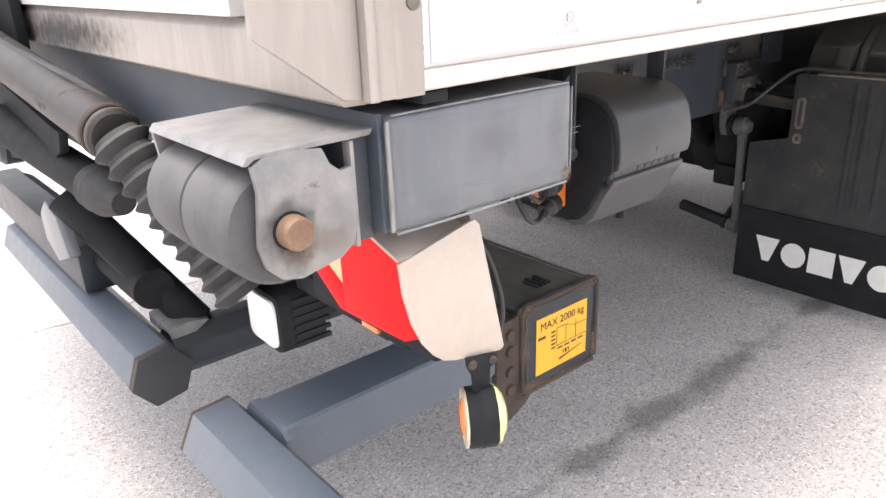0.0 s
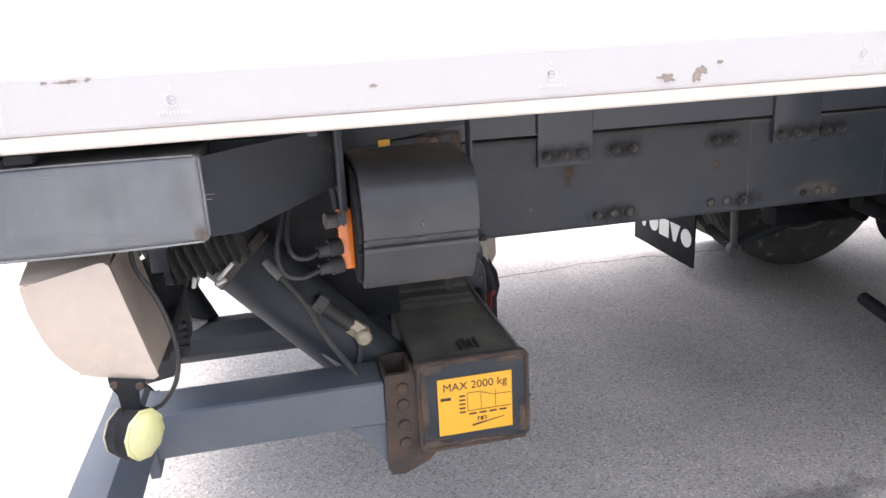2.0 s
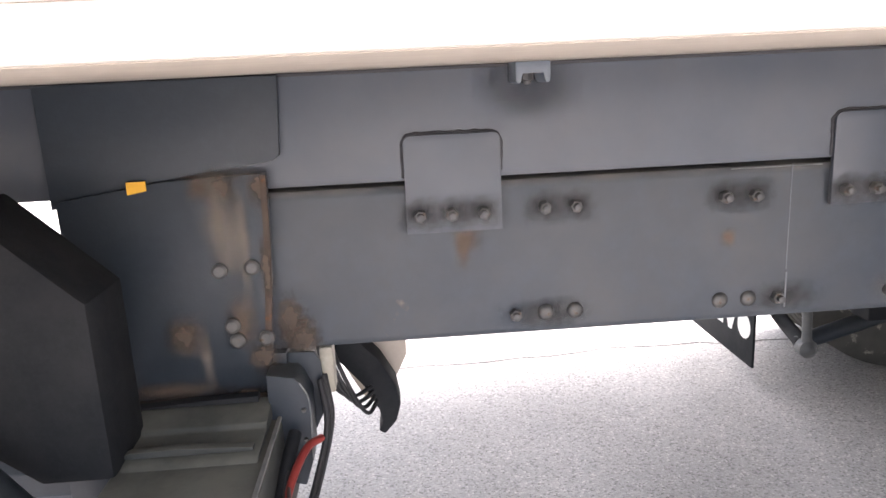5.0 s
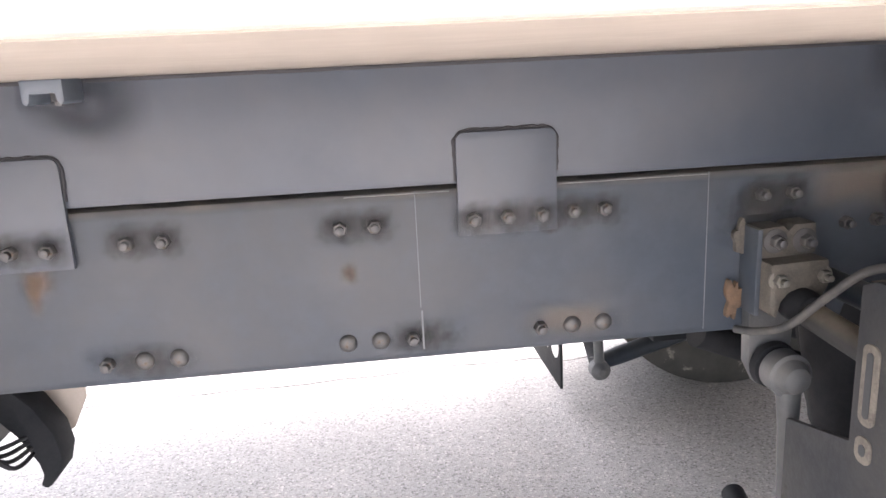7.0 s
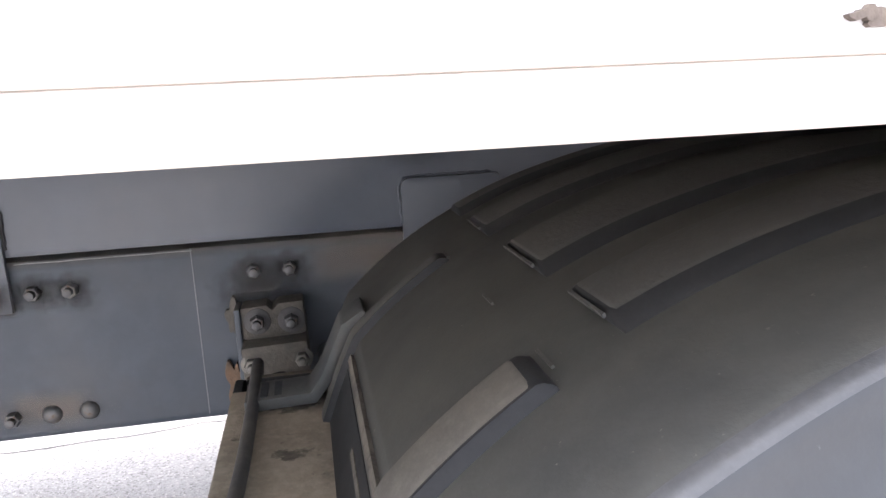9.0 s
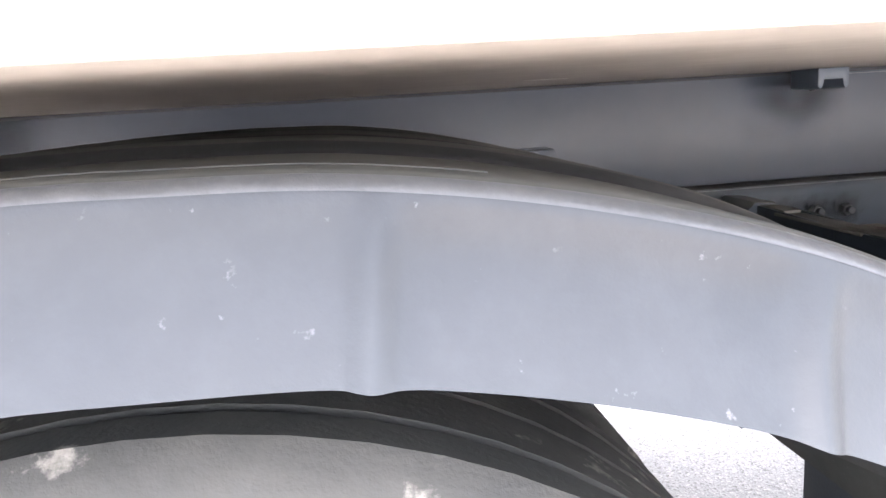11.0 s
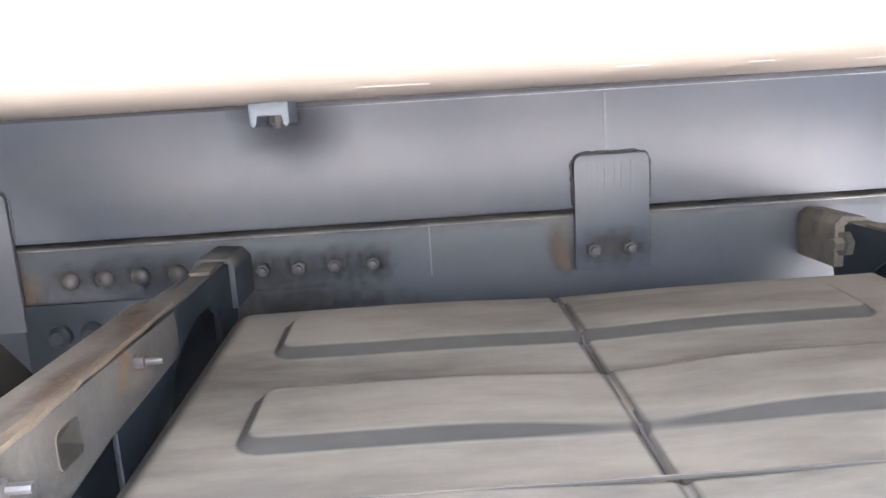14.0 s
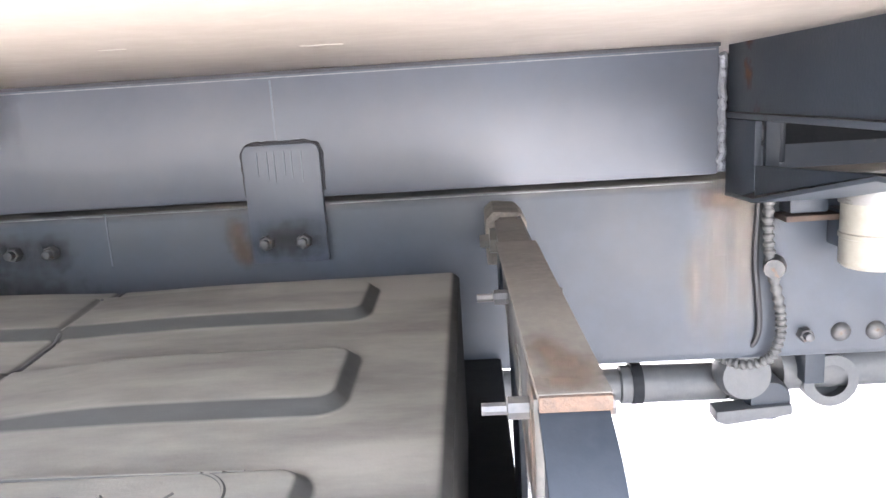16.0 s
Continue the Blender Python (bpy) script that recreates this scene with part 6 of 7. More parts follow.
def build_mudguard():
    g = thing("mudguard", (XW, 0.3, 0.6), "dusty black plastic mudguard with long ribs over the rear wheel", "mudguard")
    top = [(0.615, -0.03), (0.615, -0.006), (0.606, 0.0), (0.05, 0.0), (0.041, -0.0004), (0.0375, -0.001), (0.0355, -0.0019), (0.0355, -0.008), (0.60, -0.008), (0.605, -0.03)]
    part("arch", sweep(top), FENDER, g, "dusty black arch")
    skirt = [(0.041, -0.0007), (0.0375, -0.0014), (0.0345, -0.0027), (0.032, -0.0045), (0.0302, -0.0067), (0.029, -0.0095), (0.0282, -0.0135), (0.027, -0.021), (0.0235, -0.035), (0.0165, -0.053), (0.0035, -0.078), (0.0075, -0.079), (0.0205, -0.053), (0.028, -0.034), (0.033, -0.018), (0.041, -0.0085)]
    lip = part("side_lip", sweep(skirt, creased=True), SKIRT, g, "satin grey rounded side lip")
    # pale strip along the bend stands in for the lip's highlight
    part("crest", sweep([(0.0356, -0.0019), (0.0342, -0.0025), (0.0317, -0.0043), (0.0299, -0.0065), (0.0294, -0.008), (0.031, -0.008), (0.0356, -0.003)]), CREST, lip, "worn crest with its highlight painted pale")
    part("edge_scratch", sweep([(0.0585, 0.0), (0.0585, 0.0005), (0.0597, 0.0005), (0.0597, 0.0)], 2.84, 3.3), SHELFGREY, lip, "pale hairline scratch")
    a, b = 2.76, 2 * XC - 2.76
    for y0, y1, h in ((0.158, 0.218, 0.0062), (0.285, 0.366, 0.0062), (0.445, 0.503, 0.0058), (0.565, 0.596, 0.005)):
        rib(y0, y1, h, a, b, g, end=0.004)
    # low worn steps ahead of the main ribs, and pale rubbed edges on the ribs' ends
    for s in (-1, 1):
        def X(d):
            """The place of a feature of the rear end, or of its fellow at the front end."""
            return d if s < 0 else XC + (XC - d) * (1.0 if d > 2.7 else 1.04)
        for y0, y1 in ((0.152, 0.222), (0.279, 0.37), (0.44, 0.506)):
            xa, xb = sorted((X(2.7598), X(2.7616)))
            part("pale_edge", sweep([(y0 + 0.008, 0.004), (y0 + 0.008, 0.0066), (y1 - 0.008, 0.0066), (y1 - 0.008, 0.004)], xa, xb), RUBBED, g, "pale rubbed edge")
            xa, xb = sorted((X(2.726), X(2.7285)))
            part("pale_edge", sweep([(y0, 0.0), (y0, 0.0017), (y0 + 0.028, 0.0017), (y0 + 0.028, 0.0)], xa, xb), RUBBED, g)
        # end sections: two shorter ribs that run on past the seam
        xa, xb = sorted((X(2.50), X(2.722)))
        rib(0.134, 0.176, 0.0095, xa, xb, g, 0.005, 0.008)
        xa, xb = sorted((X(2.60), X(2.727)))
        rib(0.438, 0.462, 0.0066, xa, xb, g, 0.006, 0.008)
        # the pale seam across the shell and the dark strip behind it
        xa, xb = sorted((X(2.628 if s > 0 else 2.631), X(2.6345)))
        part("end_seam", sweep([(0.187, -0.002), (0.187, 0.0035), (0.43, 0.0035), (0.43, -0.002)], xa, xb), OLDGREY, g, "pale worn seam")
        xa, xb = sorted((X(2.6215), X(2.6235)))
        part("scrape", sweep([(0.205, -0.002), (0.205, 0.0014), (0.30, 0.0014), (0.30, -0.002)], xa, xb), OLDGREY, g, "pale scraped line")
        xa, xb = sorted((X(2.606), X(2.6285)))
        part("dark_strip", sweep([(0.18, -0.004), (0.18, 0.0006), (0.435, 0.0006), (0.435, -0.004)], xa, xb), DARKRIB, g)
        xa, xb = sorted((X(2.6375), X(2.640)))
        part("notch", sweep([(0.52, -0.002), (0.52, 0.002), (0.555, 0.002), (0.555, -0.002)], xa, xb), OLDGREY, g)
    part("bracket_strap", prism([(2.53, 0.8195), (2.598, 0.8215), (2.612, 0.84), (2.634, 0.888), (2.652, 0.904), (2.648, 0.911), (2.626, 0.897), (2.604, 0.85), (2.592, 0.8335), (2.53, 0.831)], "y", 0.472, 0.522, 0.003), SHELFGREY, g, "dusty notched strap at the rear end")
    for k in range(4):
        part("strap_notch", box(2.545 + 0.013 * k, 2.552 + 0.013 * k, 0.478, 0.515, 0.8315, 0.8325, 0), ENDCAP, g, smooth=False)
    part("stay", rod((2.62, 0.5, 0.74), (2.62, 0.86, 0.74), 0.02), DARKPAINT, g)
    part("stay", rod((3.66, 0.5, 0.74), (3.66, 0.86, 0.74), 0.02), DARKPAINT, g)
    part("slot", sweep([(0.428, -0.001), (0.428, 0.0012), (0.452, 0.0012), (0.452, -0.001)], 3.556, 3.578), ENDCAP, g, "dark slot")
    part("slot_rim", sweep([(0.422, -0.001), (0.422, 0.0008), (0.458, 0.0008), (0.458, -0.001)], 3.549, 3.585), SHELFGREY, g)
    # front end: shelf with a grommet, towards the battery box
    sh = part("front_shelf", prism([(0.60, 0.70), (0.49, 0.8195), (0.20, 0.8195), (0.165, 0.812), (0.145, 0.79), (0.135, 0.74), (0.13, 0.30), (0.16, 0.30), (0.16, 0.74), (0.60, 0.66)], "x", 3.70, 3.811, 0.004), SHELFGREY, g, "dusty flat shelf at the front end")
    # added black strip: hides the bright ground between shelf and arm
    part("shelf_gap_filler", box(3.808, 3.836, 0.15, YR - 0.004, 0.655, 0.68, 0.003), BLACKRUB, sh, "black strip added to darken the gap beside the shelf")
    part("shelf_rib", box(3.7, 3.7035, 0.22, 0.45, 0.8195, 0.8215, 0.0008), OLDGREY, sh, "pale worn edge")
    part("front_strip", prism([(0.49, 0.8195), (0.19, 0.8195), (0.19, 0.80), (0.49, 0.80)], "x", 3.668, 3.6995, 0.001), FLAP, sh)
    part("strap", prism([(3.645, 0.868), (3.655, 0.872), (3.668, 0.845), (3.684, 0.828), (3.735, 0.8235), (3.735, 0.8198), (3.68, 0.820), (3.66, 0.838)], "y", 0.455, 0.487, 0.002), SHELFGREY, sh, "bent dusty strap")
    for r in (0.022, 0.013, 0.006):
        part("grommet_ring", lathe((3.722, 0.456, 0.819), (3.722, 0.456, 0.8215 + (0.03 - r) * 0.1), [(0, r + 0.003), (1, r + 0.002), (1, r), (0, r)], 24, False), OLDGREY if r > 0.02 else FLAP, sh)
    return g


def build_wheel(y0, y1, outer):
    """A lorry wheel whose outer side looks to -y when outer is true."""
    w = thing("wheel", (XW, (y0 + y1) / 2, 0.0), "dusty black lorry tyre on a grey steel rim", "wheel", "rear wheels")
    R, c = 0.46, 0.46
    wd = y1 - y0
    prof = [(0.05, 0.27), (0.0, 0.30), (-0.01, 0.36), (0.0, 0.41), (0.03, 0.437), (0.06, 0.45), (0.10, R), (0.22, R), (0.225, R - 0.012), (0.26, R - 0.012), (0.265, R), (0.485, R), (0.49, R - 0.012), (0.51, R - 0.012), (0.515, R),
            (0.735, R), (0.74, R - 0.012), (0.775, R - 0.012), (0.78, R), (0.90, R), (0.94, 0.45), (0.97, 0.437), (1.0, 0.41), (1.01, 0.36), (1.0, 0.30), (0.95, 0.27)]
    part("tyre", lathe((XW, y0, c), (XW, y1, c), prof, 72, False), TYRE, w, "black tyre with scuffed sidewall")
    rim = [(0.03, 0.285), (0.03, 0.272), (0.10, 0.262), (0.3, 0.255), (0.55, 0.25), (0.6, 0.15), (0.58, 0.06), (0.58, 0.0)] if outer else [(0.97, 0.285), (0.97, 0.272), (0.9, 0.262), (0.5, 0.25), (0.45, 0.15), (0.45, 0.0)]
    r = part("rim", lathe((XW, y0, c), (XW, y1, c), rim, 48, False), LIFTGREY, w, "grey steel rim")
    for k in range(10):
        a = 2 * math.pi * k / 10
        y = y0 + wd * 0.57
        part("wheel_nut", lathe((XW + 0.11 * math.cos(a), y + 0.01, c + 0.11 * math.sin(a)), (XW + 0.11 * math.cos(a), y - 0.03, c + 0.11 * math.sin(a)), [(0, 0.014), (0.8, 0.014), (1, 0.009)], 6), BOLT, r)
    return w


build_mudguard()
first = build_wheel(0.075, 0.315, True)
for dy in (0.285, 1.915, 2.20):
    q = copy_thing(first, Matrix.Translation(first.location + Vector((0, dy, 0))))
ax = thing("rear_axle", (XW, 1.275, 0.3), "dark steel rear axle with a round differential housing", "axle")
part("beam", lathe((XW, 0.30, 0.46), (XW, 2.26, 0.46), [(0, 0.07), (0.3, 0.07), (0.4, 0.1), (0.45, 0.19), (0.55, 0.19), (0.6, 0.1), (0.7, 0.07), (1, 0.07)], 32), BLACKRUB, ax)
part("spring_seat", box(XW - 0.45, XW + 0.12, 0.86, 0.95, 0.34, 0.42, 0.01), BLACKRUB, ax)
part("spring_seat", box(XW - 0.45, XW + 0.12, 1.60, 1.69, 0.34, 0.42, 0.01), BLACKRUB, ax)
for y in (0.90, 1.65):
    part("air_spring", lathe((XW - 0.36, y, 0.42), (XW - 0.36, y, 0.70), [(0, 0.07), (0.1, 0.085), (0.45, 0.10), (0.8, 0.115), (1, 0.1)], 28), BLACKRUB, ax)
    part("drop_arm", box(XW - 0.05, XW + 0.05, y - 0.03, y + 0.03, 0.42, 0.68, 0.006), BLACKRUB, ax)


# ---- mudflaps, anti-roll links ----
def build_flap(mirror):
    def Y(v):
        return 2.55 - v if mirror else v
    label = "black mudflap on the far side with white printed shapes" if mirror else "dusty black mudflap carrier with slots and white printed shapes"
    f = thing("mudflap", (2.55, Y(0.35), 0.08), label, "mudflap", "mudflaps")

    def P(pts, x0, x1, bev):
        return prism([(Y(a), b) for a, b in pts], "x", x0, x1, bev)
    if not mirror:
        part("carrier", P([(0.60, 0.806), (0.60, 0.60), (0.735, 0.565), (0.735, 0.33), (0.07, 0.33), (0.07, 0.806), (0.10, 0.816), (0.575, 0.816)], 2.512, 2.522, 0.003), CARRIER, f, "dusty plastic carrier plate")
        part("top_shelf", box(2.5125, 2.613, 0.10, 0.535, 0.806, 0.8185, 0.003), SHELFDUST, f, "shelf thick with brown dust")
        part("inner_fold", box(2.522, 2.60, 0.59, 0.60, 0.42, 0.81, 0.002), FLAP, f)
        for z0, z1 in ((0.635, 0.74), (0.585, 0.62)):
            sl = part("slot_rim", prism(rounded(0.556, 0.585, z0, z1, 0.012, 5), "x", 2.5095, 2.5125, 0.001), OLDGREY, f)
            part("slot", prism(rounded(0.565, 0.576, z0 + 0.01, z1 - 0.01, 0.005, 4), "x", 2.5085, 2.5096, 0), ENDCAP, sl, smooth=False)
        for a, z in ((0.50, 0.655), (0.487, 0.645)):
            part("hole", lathe((2.5125, a, z), (2.5112, a, z), [(0, 0.006), (1, 0.006)], 12), ENDCAP, f)
        for yy in (0.40, 0.36, 0.30, 0.24, 0.18):
            part("moulded_rib", box(2.507, 2.5125, yy - 0.008, yy + 0.008, 0.40, 0.80, 0.003), CARRIER, f)
    part("rubber_sheet", P([(0.735 if not mirror else 0.635, 0.655 if mirror else 0.335), (0.735 if not mirror else 0.635, 0.062 if not mirror else 0.08), (0.07, 0.062 if not mirror else 0.08), (0.07, 0.655 if mirror else 0.335)], 2.502, 2.5105, 0.002), BLACKRUB, f, "black rubber sheet")
    # the maker's name as five plain white shapes
    z0, z1 = (0.15, 0.24) if not mirror else (0.165, 0.25)
    start, step, w = ((0.662, -0.096, 0.086) if not mirror else (0.125, 0.1, 0.09))
    for k in range(5):
        a0 = start + step * k
        a1 = a0 + math.copysign(w, step)
        lo, hi = min(Y(a0), Y(a1)), max(Y(a0), Y(a1))
        if k in (1, 4):
            pts = [((lo + hi) / 2 + w / 2 * math.cos(t * 0.3927), (z0 + z1) / 2 + (z1 - z0) / 2 * math.sin(t * 0.3927)) for t in range(16)]
        elif k in (0, 3):
            pts = [(lo, z1), ((lo + hi) / 2 - 0.012, z0), ((lo + hi) / 2 + 0.012, z0), (hi, z1)]
        else:
            pts = [(lo, z0), (lo, z1), (hi, z1), (hi, z0)]
        part("white_shape", prism(pts, "x", 2.5008, 2.5022, 0), PRINTWHITE, f, smooth=False)
    if mirror:
        part("stay", box(2.511, 2.535, 1.69, 2.45, 0.64, 0.668, 0.003), BLACKRUB, f)
    part("hanger", box(2.511, 2.52, min(Y(0.1), Y(0.13)), max(Y(0.1), Y(0.13)), 0.30, 0.80, 0.002), BLACKRUB, f)


build_flap(False)
build_flap(True)


def build_links():
    b = thing("stay_bracket", (2.545, 0.80, 0.70), "dusty cast stay bracket bolted to the rail with four nuts", "bracket")
    up = [(2.5, 0.787), (2.5, 0.832), (2.536, 0.834), (2.543, 0.826), (2.552, 0.835), (2.586, 0.836), (2.588, 0.79), (2.56, 0.783), (2.52, 0.782)]
    part("upper_pad", prism(up, "y", 0.806, YR, 0.004), BRACKETGREY, b, "dusty upper pad")
    low = [(2.499, 0.786), (2.588, 0.789), (2.59, 0.748), (2.58, 0.732), (2.574, 0.712), (2.566, 0.733), (2.55, 0.745), (2.53, 0.742), (2.518, 0.728), (2.512, 0.702), (2.5, 0.712)]
    part("lower_pad", prism(low, "y", 0.772, 0.846, 0.006), BRACKETGREY, b, "dusty lower pad with an arched cut-out")
    part("back_plate", box(2.492, 2.5, 0.80, YR, 0.70, 0.832, 0.002), CHASSIS, b)
    for x, z in ((2.522, 0.812), (2.568, 0.81)):
        part("socket", lathe((x, 0.8065, z), (x, 0.803, z), [(0, 0.0185), (0.6, 0.0185), (1, 0.015)], 20), GRIME, b)
        shared("nut", NUT, b, (x, 0.803, z), (0, 0.3, 0))
    for x, z in ((2.512, 0.762), (2.579, 0.764)):
        shared("nut", ZNUT, b, (x, 0.772, z), (0, 0.8, 0))
    part("bush", lathe((2.548, 0.80, 0.722), (2.548, 0.745, 0.72), [(0, 0.024), (0.2, 0.027), (0.8, 0.027), (1, 0.022)], 22), BLACKRUB, b)
    part("tube", rod((2.55, 0.77, 0.715), (2.55, 0.50, 0.70), 0.02, 20), FLAP, b, "round stay tube to the mudguard")
    for x, z, rx, rz, sd in ((2.481, 0.716, 0.012, 0.031, 51), (2.487, 0.812, 0.009, 0.026, 52)):
        part("rust_ear", prism(ragged(x, z, rx, rz, sd, 44), "y", 0.838, YR - 0.002, 0.0015), EARRUST if z < 0.75 else BRACKETGREY, b, "flaking rusty ear")
    c = thing("brake_cable", (2.55, 0.5, 0.7), "grey dusty cable looped over the mudflap carrier", "cable")
    part("line", hose([(2.478, 0.826, 0.672), (2.495, 0.79, 0.68), (2.51, 0.74, 0.705), (2.525, 0.68, 0.765), (2.534, 0.62, 0.815), (2.537, 0.56, 0.83), (2.538, 0.45, 0.827), (2.536, 0.30, 0.828), (2.525, 0.18, 0.832), (2.49, 0.12, 0.70)], 0.006, 12), GREYCABLE, c)

    def link(y, group, label):
        k = thing("drop_link", (2.55, y, 0.2), label, "link", group)
        part("rod", lathe((2.54, y, 0.60), (2.556, y, 0.24), [(0, 0.019), (0.12, 0.017), (0.2, 0.015), (0.9, 0.014), (1, 0.016)], 20), CASTGREY, k)
        part("ball_joint", lathe((2.538, y + 0.035, 0.612), (2.538, y - 0.034, 0.612), [(0, 0.02), (0.2, 0.034), (0.62, 0.034), (0.66, 0.028), (0.72, 0.026), (0.9, 0.02), (1, 0.006)], 28), CASTGREY, k)
        part("boot", lathe((2.538, y + 0.055, 0.612), (2.538, y + 0.03, 0.612), [(0, 0.026), (0.5, 0.038), (1, 0.036)], 24), BLACKRUB, k)
        part("ball_joint", lathe((2.557, y + 0.03, 0.232), (2.557, y - 0.03, 0.232), [(0, 0.018), (0.2, 0.028), (0.7, 0.028), (1, 0.01)], 24), CASTGREY, k)
        part("hanger", prism([(2.50, 0.70), (2.575, 0.70), (2.57, 0.60), (2.55, 0.572), (2.52, 0.575), (2.503, 0.61)], "y", y + 0.05, y + 0.075, 0.004), CASTGREY, k)
        part("bar", lathe((2.55, y + 0.04, 0.232), (2.95, y + 0.12, 0.30), [(0, 0.022), (0.2, 0.026), (0.8, 0.026), (1, 0.022)], 20), DARKPAINT, k)
        part("cross_bar", rod((2.56, y + 0.03, 0.235), (2.60, y + 0.25, 0.25), 0.022), BLACKRUB, k)
    link(0.777, "drop links", "grey steel drop link with ball joints")
    link(1.70, "drop links", "grey steel drop link on the far side")
    d = thing("axle_stay", (2.7, 1.3, 0.3), "dark radius rods between chassis and axle", "rod")
    part("rod", rod((2.50, 1.0, 0.60), (3.05, 1.1, 0.36), 0.025), BLACKRUB, d)
    part("rod", rod((2.55, 1.62, 0.62), (3.05, 1.55, 0.36), 0.025), BLACKRUB, d)
    part("brake_pot", lathe((2.78, 1.05, 0.42), (2.95, 1.05, 0.44), [(0, 0.05), (0.1, 0.075), (0.45, 0.075), (0.5, 0.085), (0.55, 0.075), (0.95, 0.07), (1, 0.05)], 28), BLACKRUB, d)
    part("brake_pot", lathe((2.75, 1.72, 0.40), (2.92, 1.72, 0.42), [(0, 0.05), (0.1, 0.07), (0.45, 0.07), (0.5, 0.08), (0.55, 0.07), (0.95, 0.065), (1, 0.05)], 28), BLACKRUB, d)


build_links()


# ---- battery box ahead of the wheel ----
def build_battery_box():
    t = thing("battery_box", (4.25, 0.4, 0.3), "dusty grey-brown ribbed plastic battery box cover", "battery box")
    X0, X1, Y0, YB = 3.897, 4.612, 0.115, 0.614
    SEAM_X = 4.257
    # the lid as one sheet: a height field with three long raised pads and a sagging middle
    panels = ((3.968, 4.538, 0.474, 0.578), (3.972, 4.543, 0.305, 0.411), (3.99, 4.54, 0.157, 0.245))
    nx, ny = 300, 230

    def pad(x, y):
        d = 0.0
        for a, b, c, e in panels:
            r = 0.024
            qx, qy = abs(x - (a + b) / 2) - (b - a) / 2 + r, abs(y - (c + e) / 2) - (e - c) / 2 + r
            inside = r - math.hypot(max(qx, 0), max(qy, 0)) - min(max(qx, qy), 0)
            k = min(1.0, max(0.0, inside / 0.014))
            d = max(d, k * k * (3 - 2 * k))
        return d

    def top(x, y):
        z = 0.8445 + 0.064 * (y - 0.302) + 0.0088 * pad(x, y)
        z += 0.0016 * math.sin((x - X0) * 9) * math.sin(y * 11)
        away = abs(x - SEAM_X - 0.02 * (0.4 - y))
        z -= 0.0035 * math.exp(-(away / 0.085) ** 2)
        if 0.29 < y < 0.42:
            z -= 0.0042 * pad(x, y) * math.exp(-(away / 0.075) ** 2)
        z -= 0.0032 * math.exp(-(away / 0.004) ** 2)
        for e, w, h in ((x - X0, 0.03, 0.02), (X1 - x, 0.01, 0.006), (YB - y, 0.008, 0.004), (y - Y0, 0.03, 0.022)):
            q = max(0.0, 1 - e / w)
            z -= h * q * q
        return z
    bm = bmesh.new()
    g = [[bm.verts.new((X0 + (X1 - X0) * i / nx, Y0 + (YB - Y0) * j / ny, top(X0 + (X1 - X0) * i / nx, Y0 + (YB - Y0) * j / ny))) for j in range(ny + 1)] for i in range(nx + 1)]
    for i in range(nx):
        for j in range(ny):
            bm.faces.new((g[i][j], g[i + 1][j], g[i + 1][j + 1], g[i][j + 1]))
    rim = [g[i][0] for i in range(nx + 1)] + [g[nx][j] for j in range(1, ny + 1)] + [g[i][ny] for i in range(nx - 1, -1, -1)] + [g[0][j] for j in range(ny - 1, 0, -1)]
    low = [bm.verts.new((v.co.x, v.co.y, 0.55)) for v in rim]
    for i in range(len(rim)):
        k = (i + 1) % len(rim)
        bm.faces.new((rim[k], rim[i], low[i], low[k]))
    bmesh.ops.recalc_face_normals(bm, faces=bm.faces)
    cov = part("cover", bm, COVER, t, "sun-bleached ribbed cover with a sagging middle seam")
    part("case", box(X0 + 0.01, X1 - 0.01, Y0 + 0.01, YB - 0.01, 0.28, 0.60, 0.02, 3), BLACKRUB, t, "black lower case")

    # black strips added at both ends so no bright ground shows through
    for a, b in ((X0 - 0.034, X0 + 0.012), (X1 - 0.012, X1 + 0.046)):
        part("gap_filler", box(a, b, 0.14, YR - 0.004, 0.655, 0.68, 0.004), BLACKRUB, t, "black strip added to darken the gap beside the case")

    def on(x, y, dz=0.0005):
        return (x, y, top(x, y) + dz)

    def seam_at(y):
        return SEAM_X + 0.02 * (0.4 - y)
    for y0, y1 in ((0.565, 0.608), (0.405, 0.482), (0.24, 0.315)):
        part("seam", hose([on(seam_at(y0 + (y1 - y0) * k / 6), y0 + (y1 - y0) * k / 6, 0.0012) for k in range(7)], 0.0015, 8, 3), GRIME, cov, "dark worn seam")
    # raised capsule with moulded shapes on the pad at the front
    ring = [on(x, y, -0.0008) for x, y in rounded(4.05, 4.493, 0.172, 0.233, 0.026, 6)]
    part("capsule_rim", hose(ring + [ring[0]], 0.0017, 8, 3), COVER, cov)
    for cx in (4.087, 4.124, 4.40):
        loop = [on(cx + 0.0155 * math.cos(a), 0.199 + 0.0145 * math.sin(a), -0.0008) for a in (2 * math.pi * i / 16 for i in range(17))]
        part("raised_ring", hose(loop, 0.0017, 8, 2), COVER, cov)
    for xa, xb in ((4.425, 4.445), (4.465, 4.445), (4.07, 4.0701)):
        part("raised_stroke", hose([on(xa + (xb - xa) * k / 4, 0.214 - 0.0075 * k, -0.0008) for k in range(5)], 0.0017, 8, 2), COVER, cov)
    part("carrier", box(3.93, 4.58, 0.62, YR - 0.002, 0.62, 0.70, 0.006), CHASSIS, t)
    part("carrier", box(3.85, 3.89, 0.14, YR - 0.002, 0.25, 0.30, 0.006), CHASSIS, t)

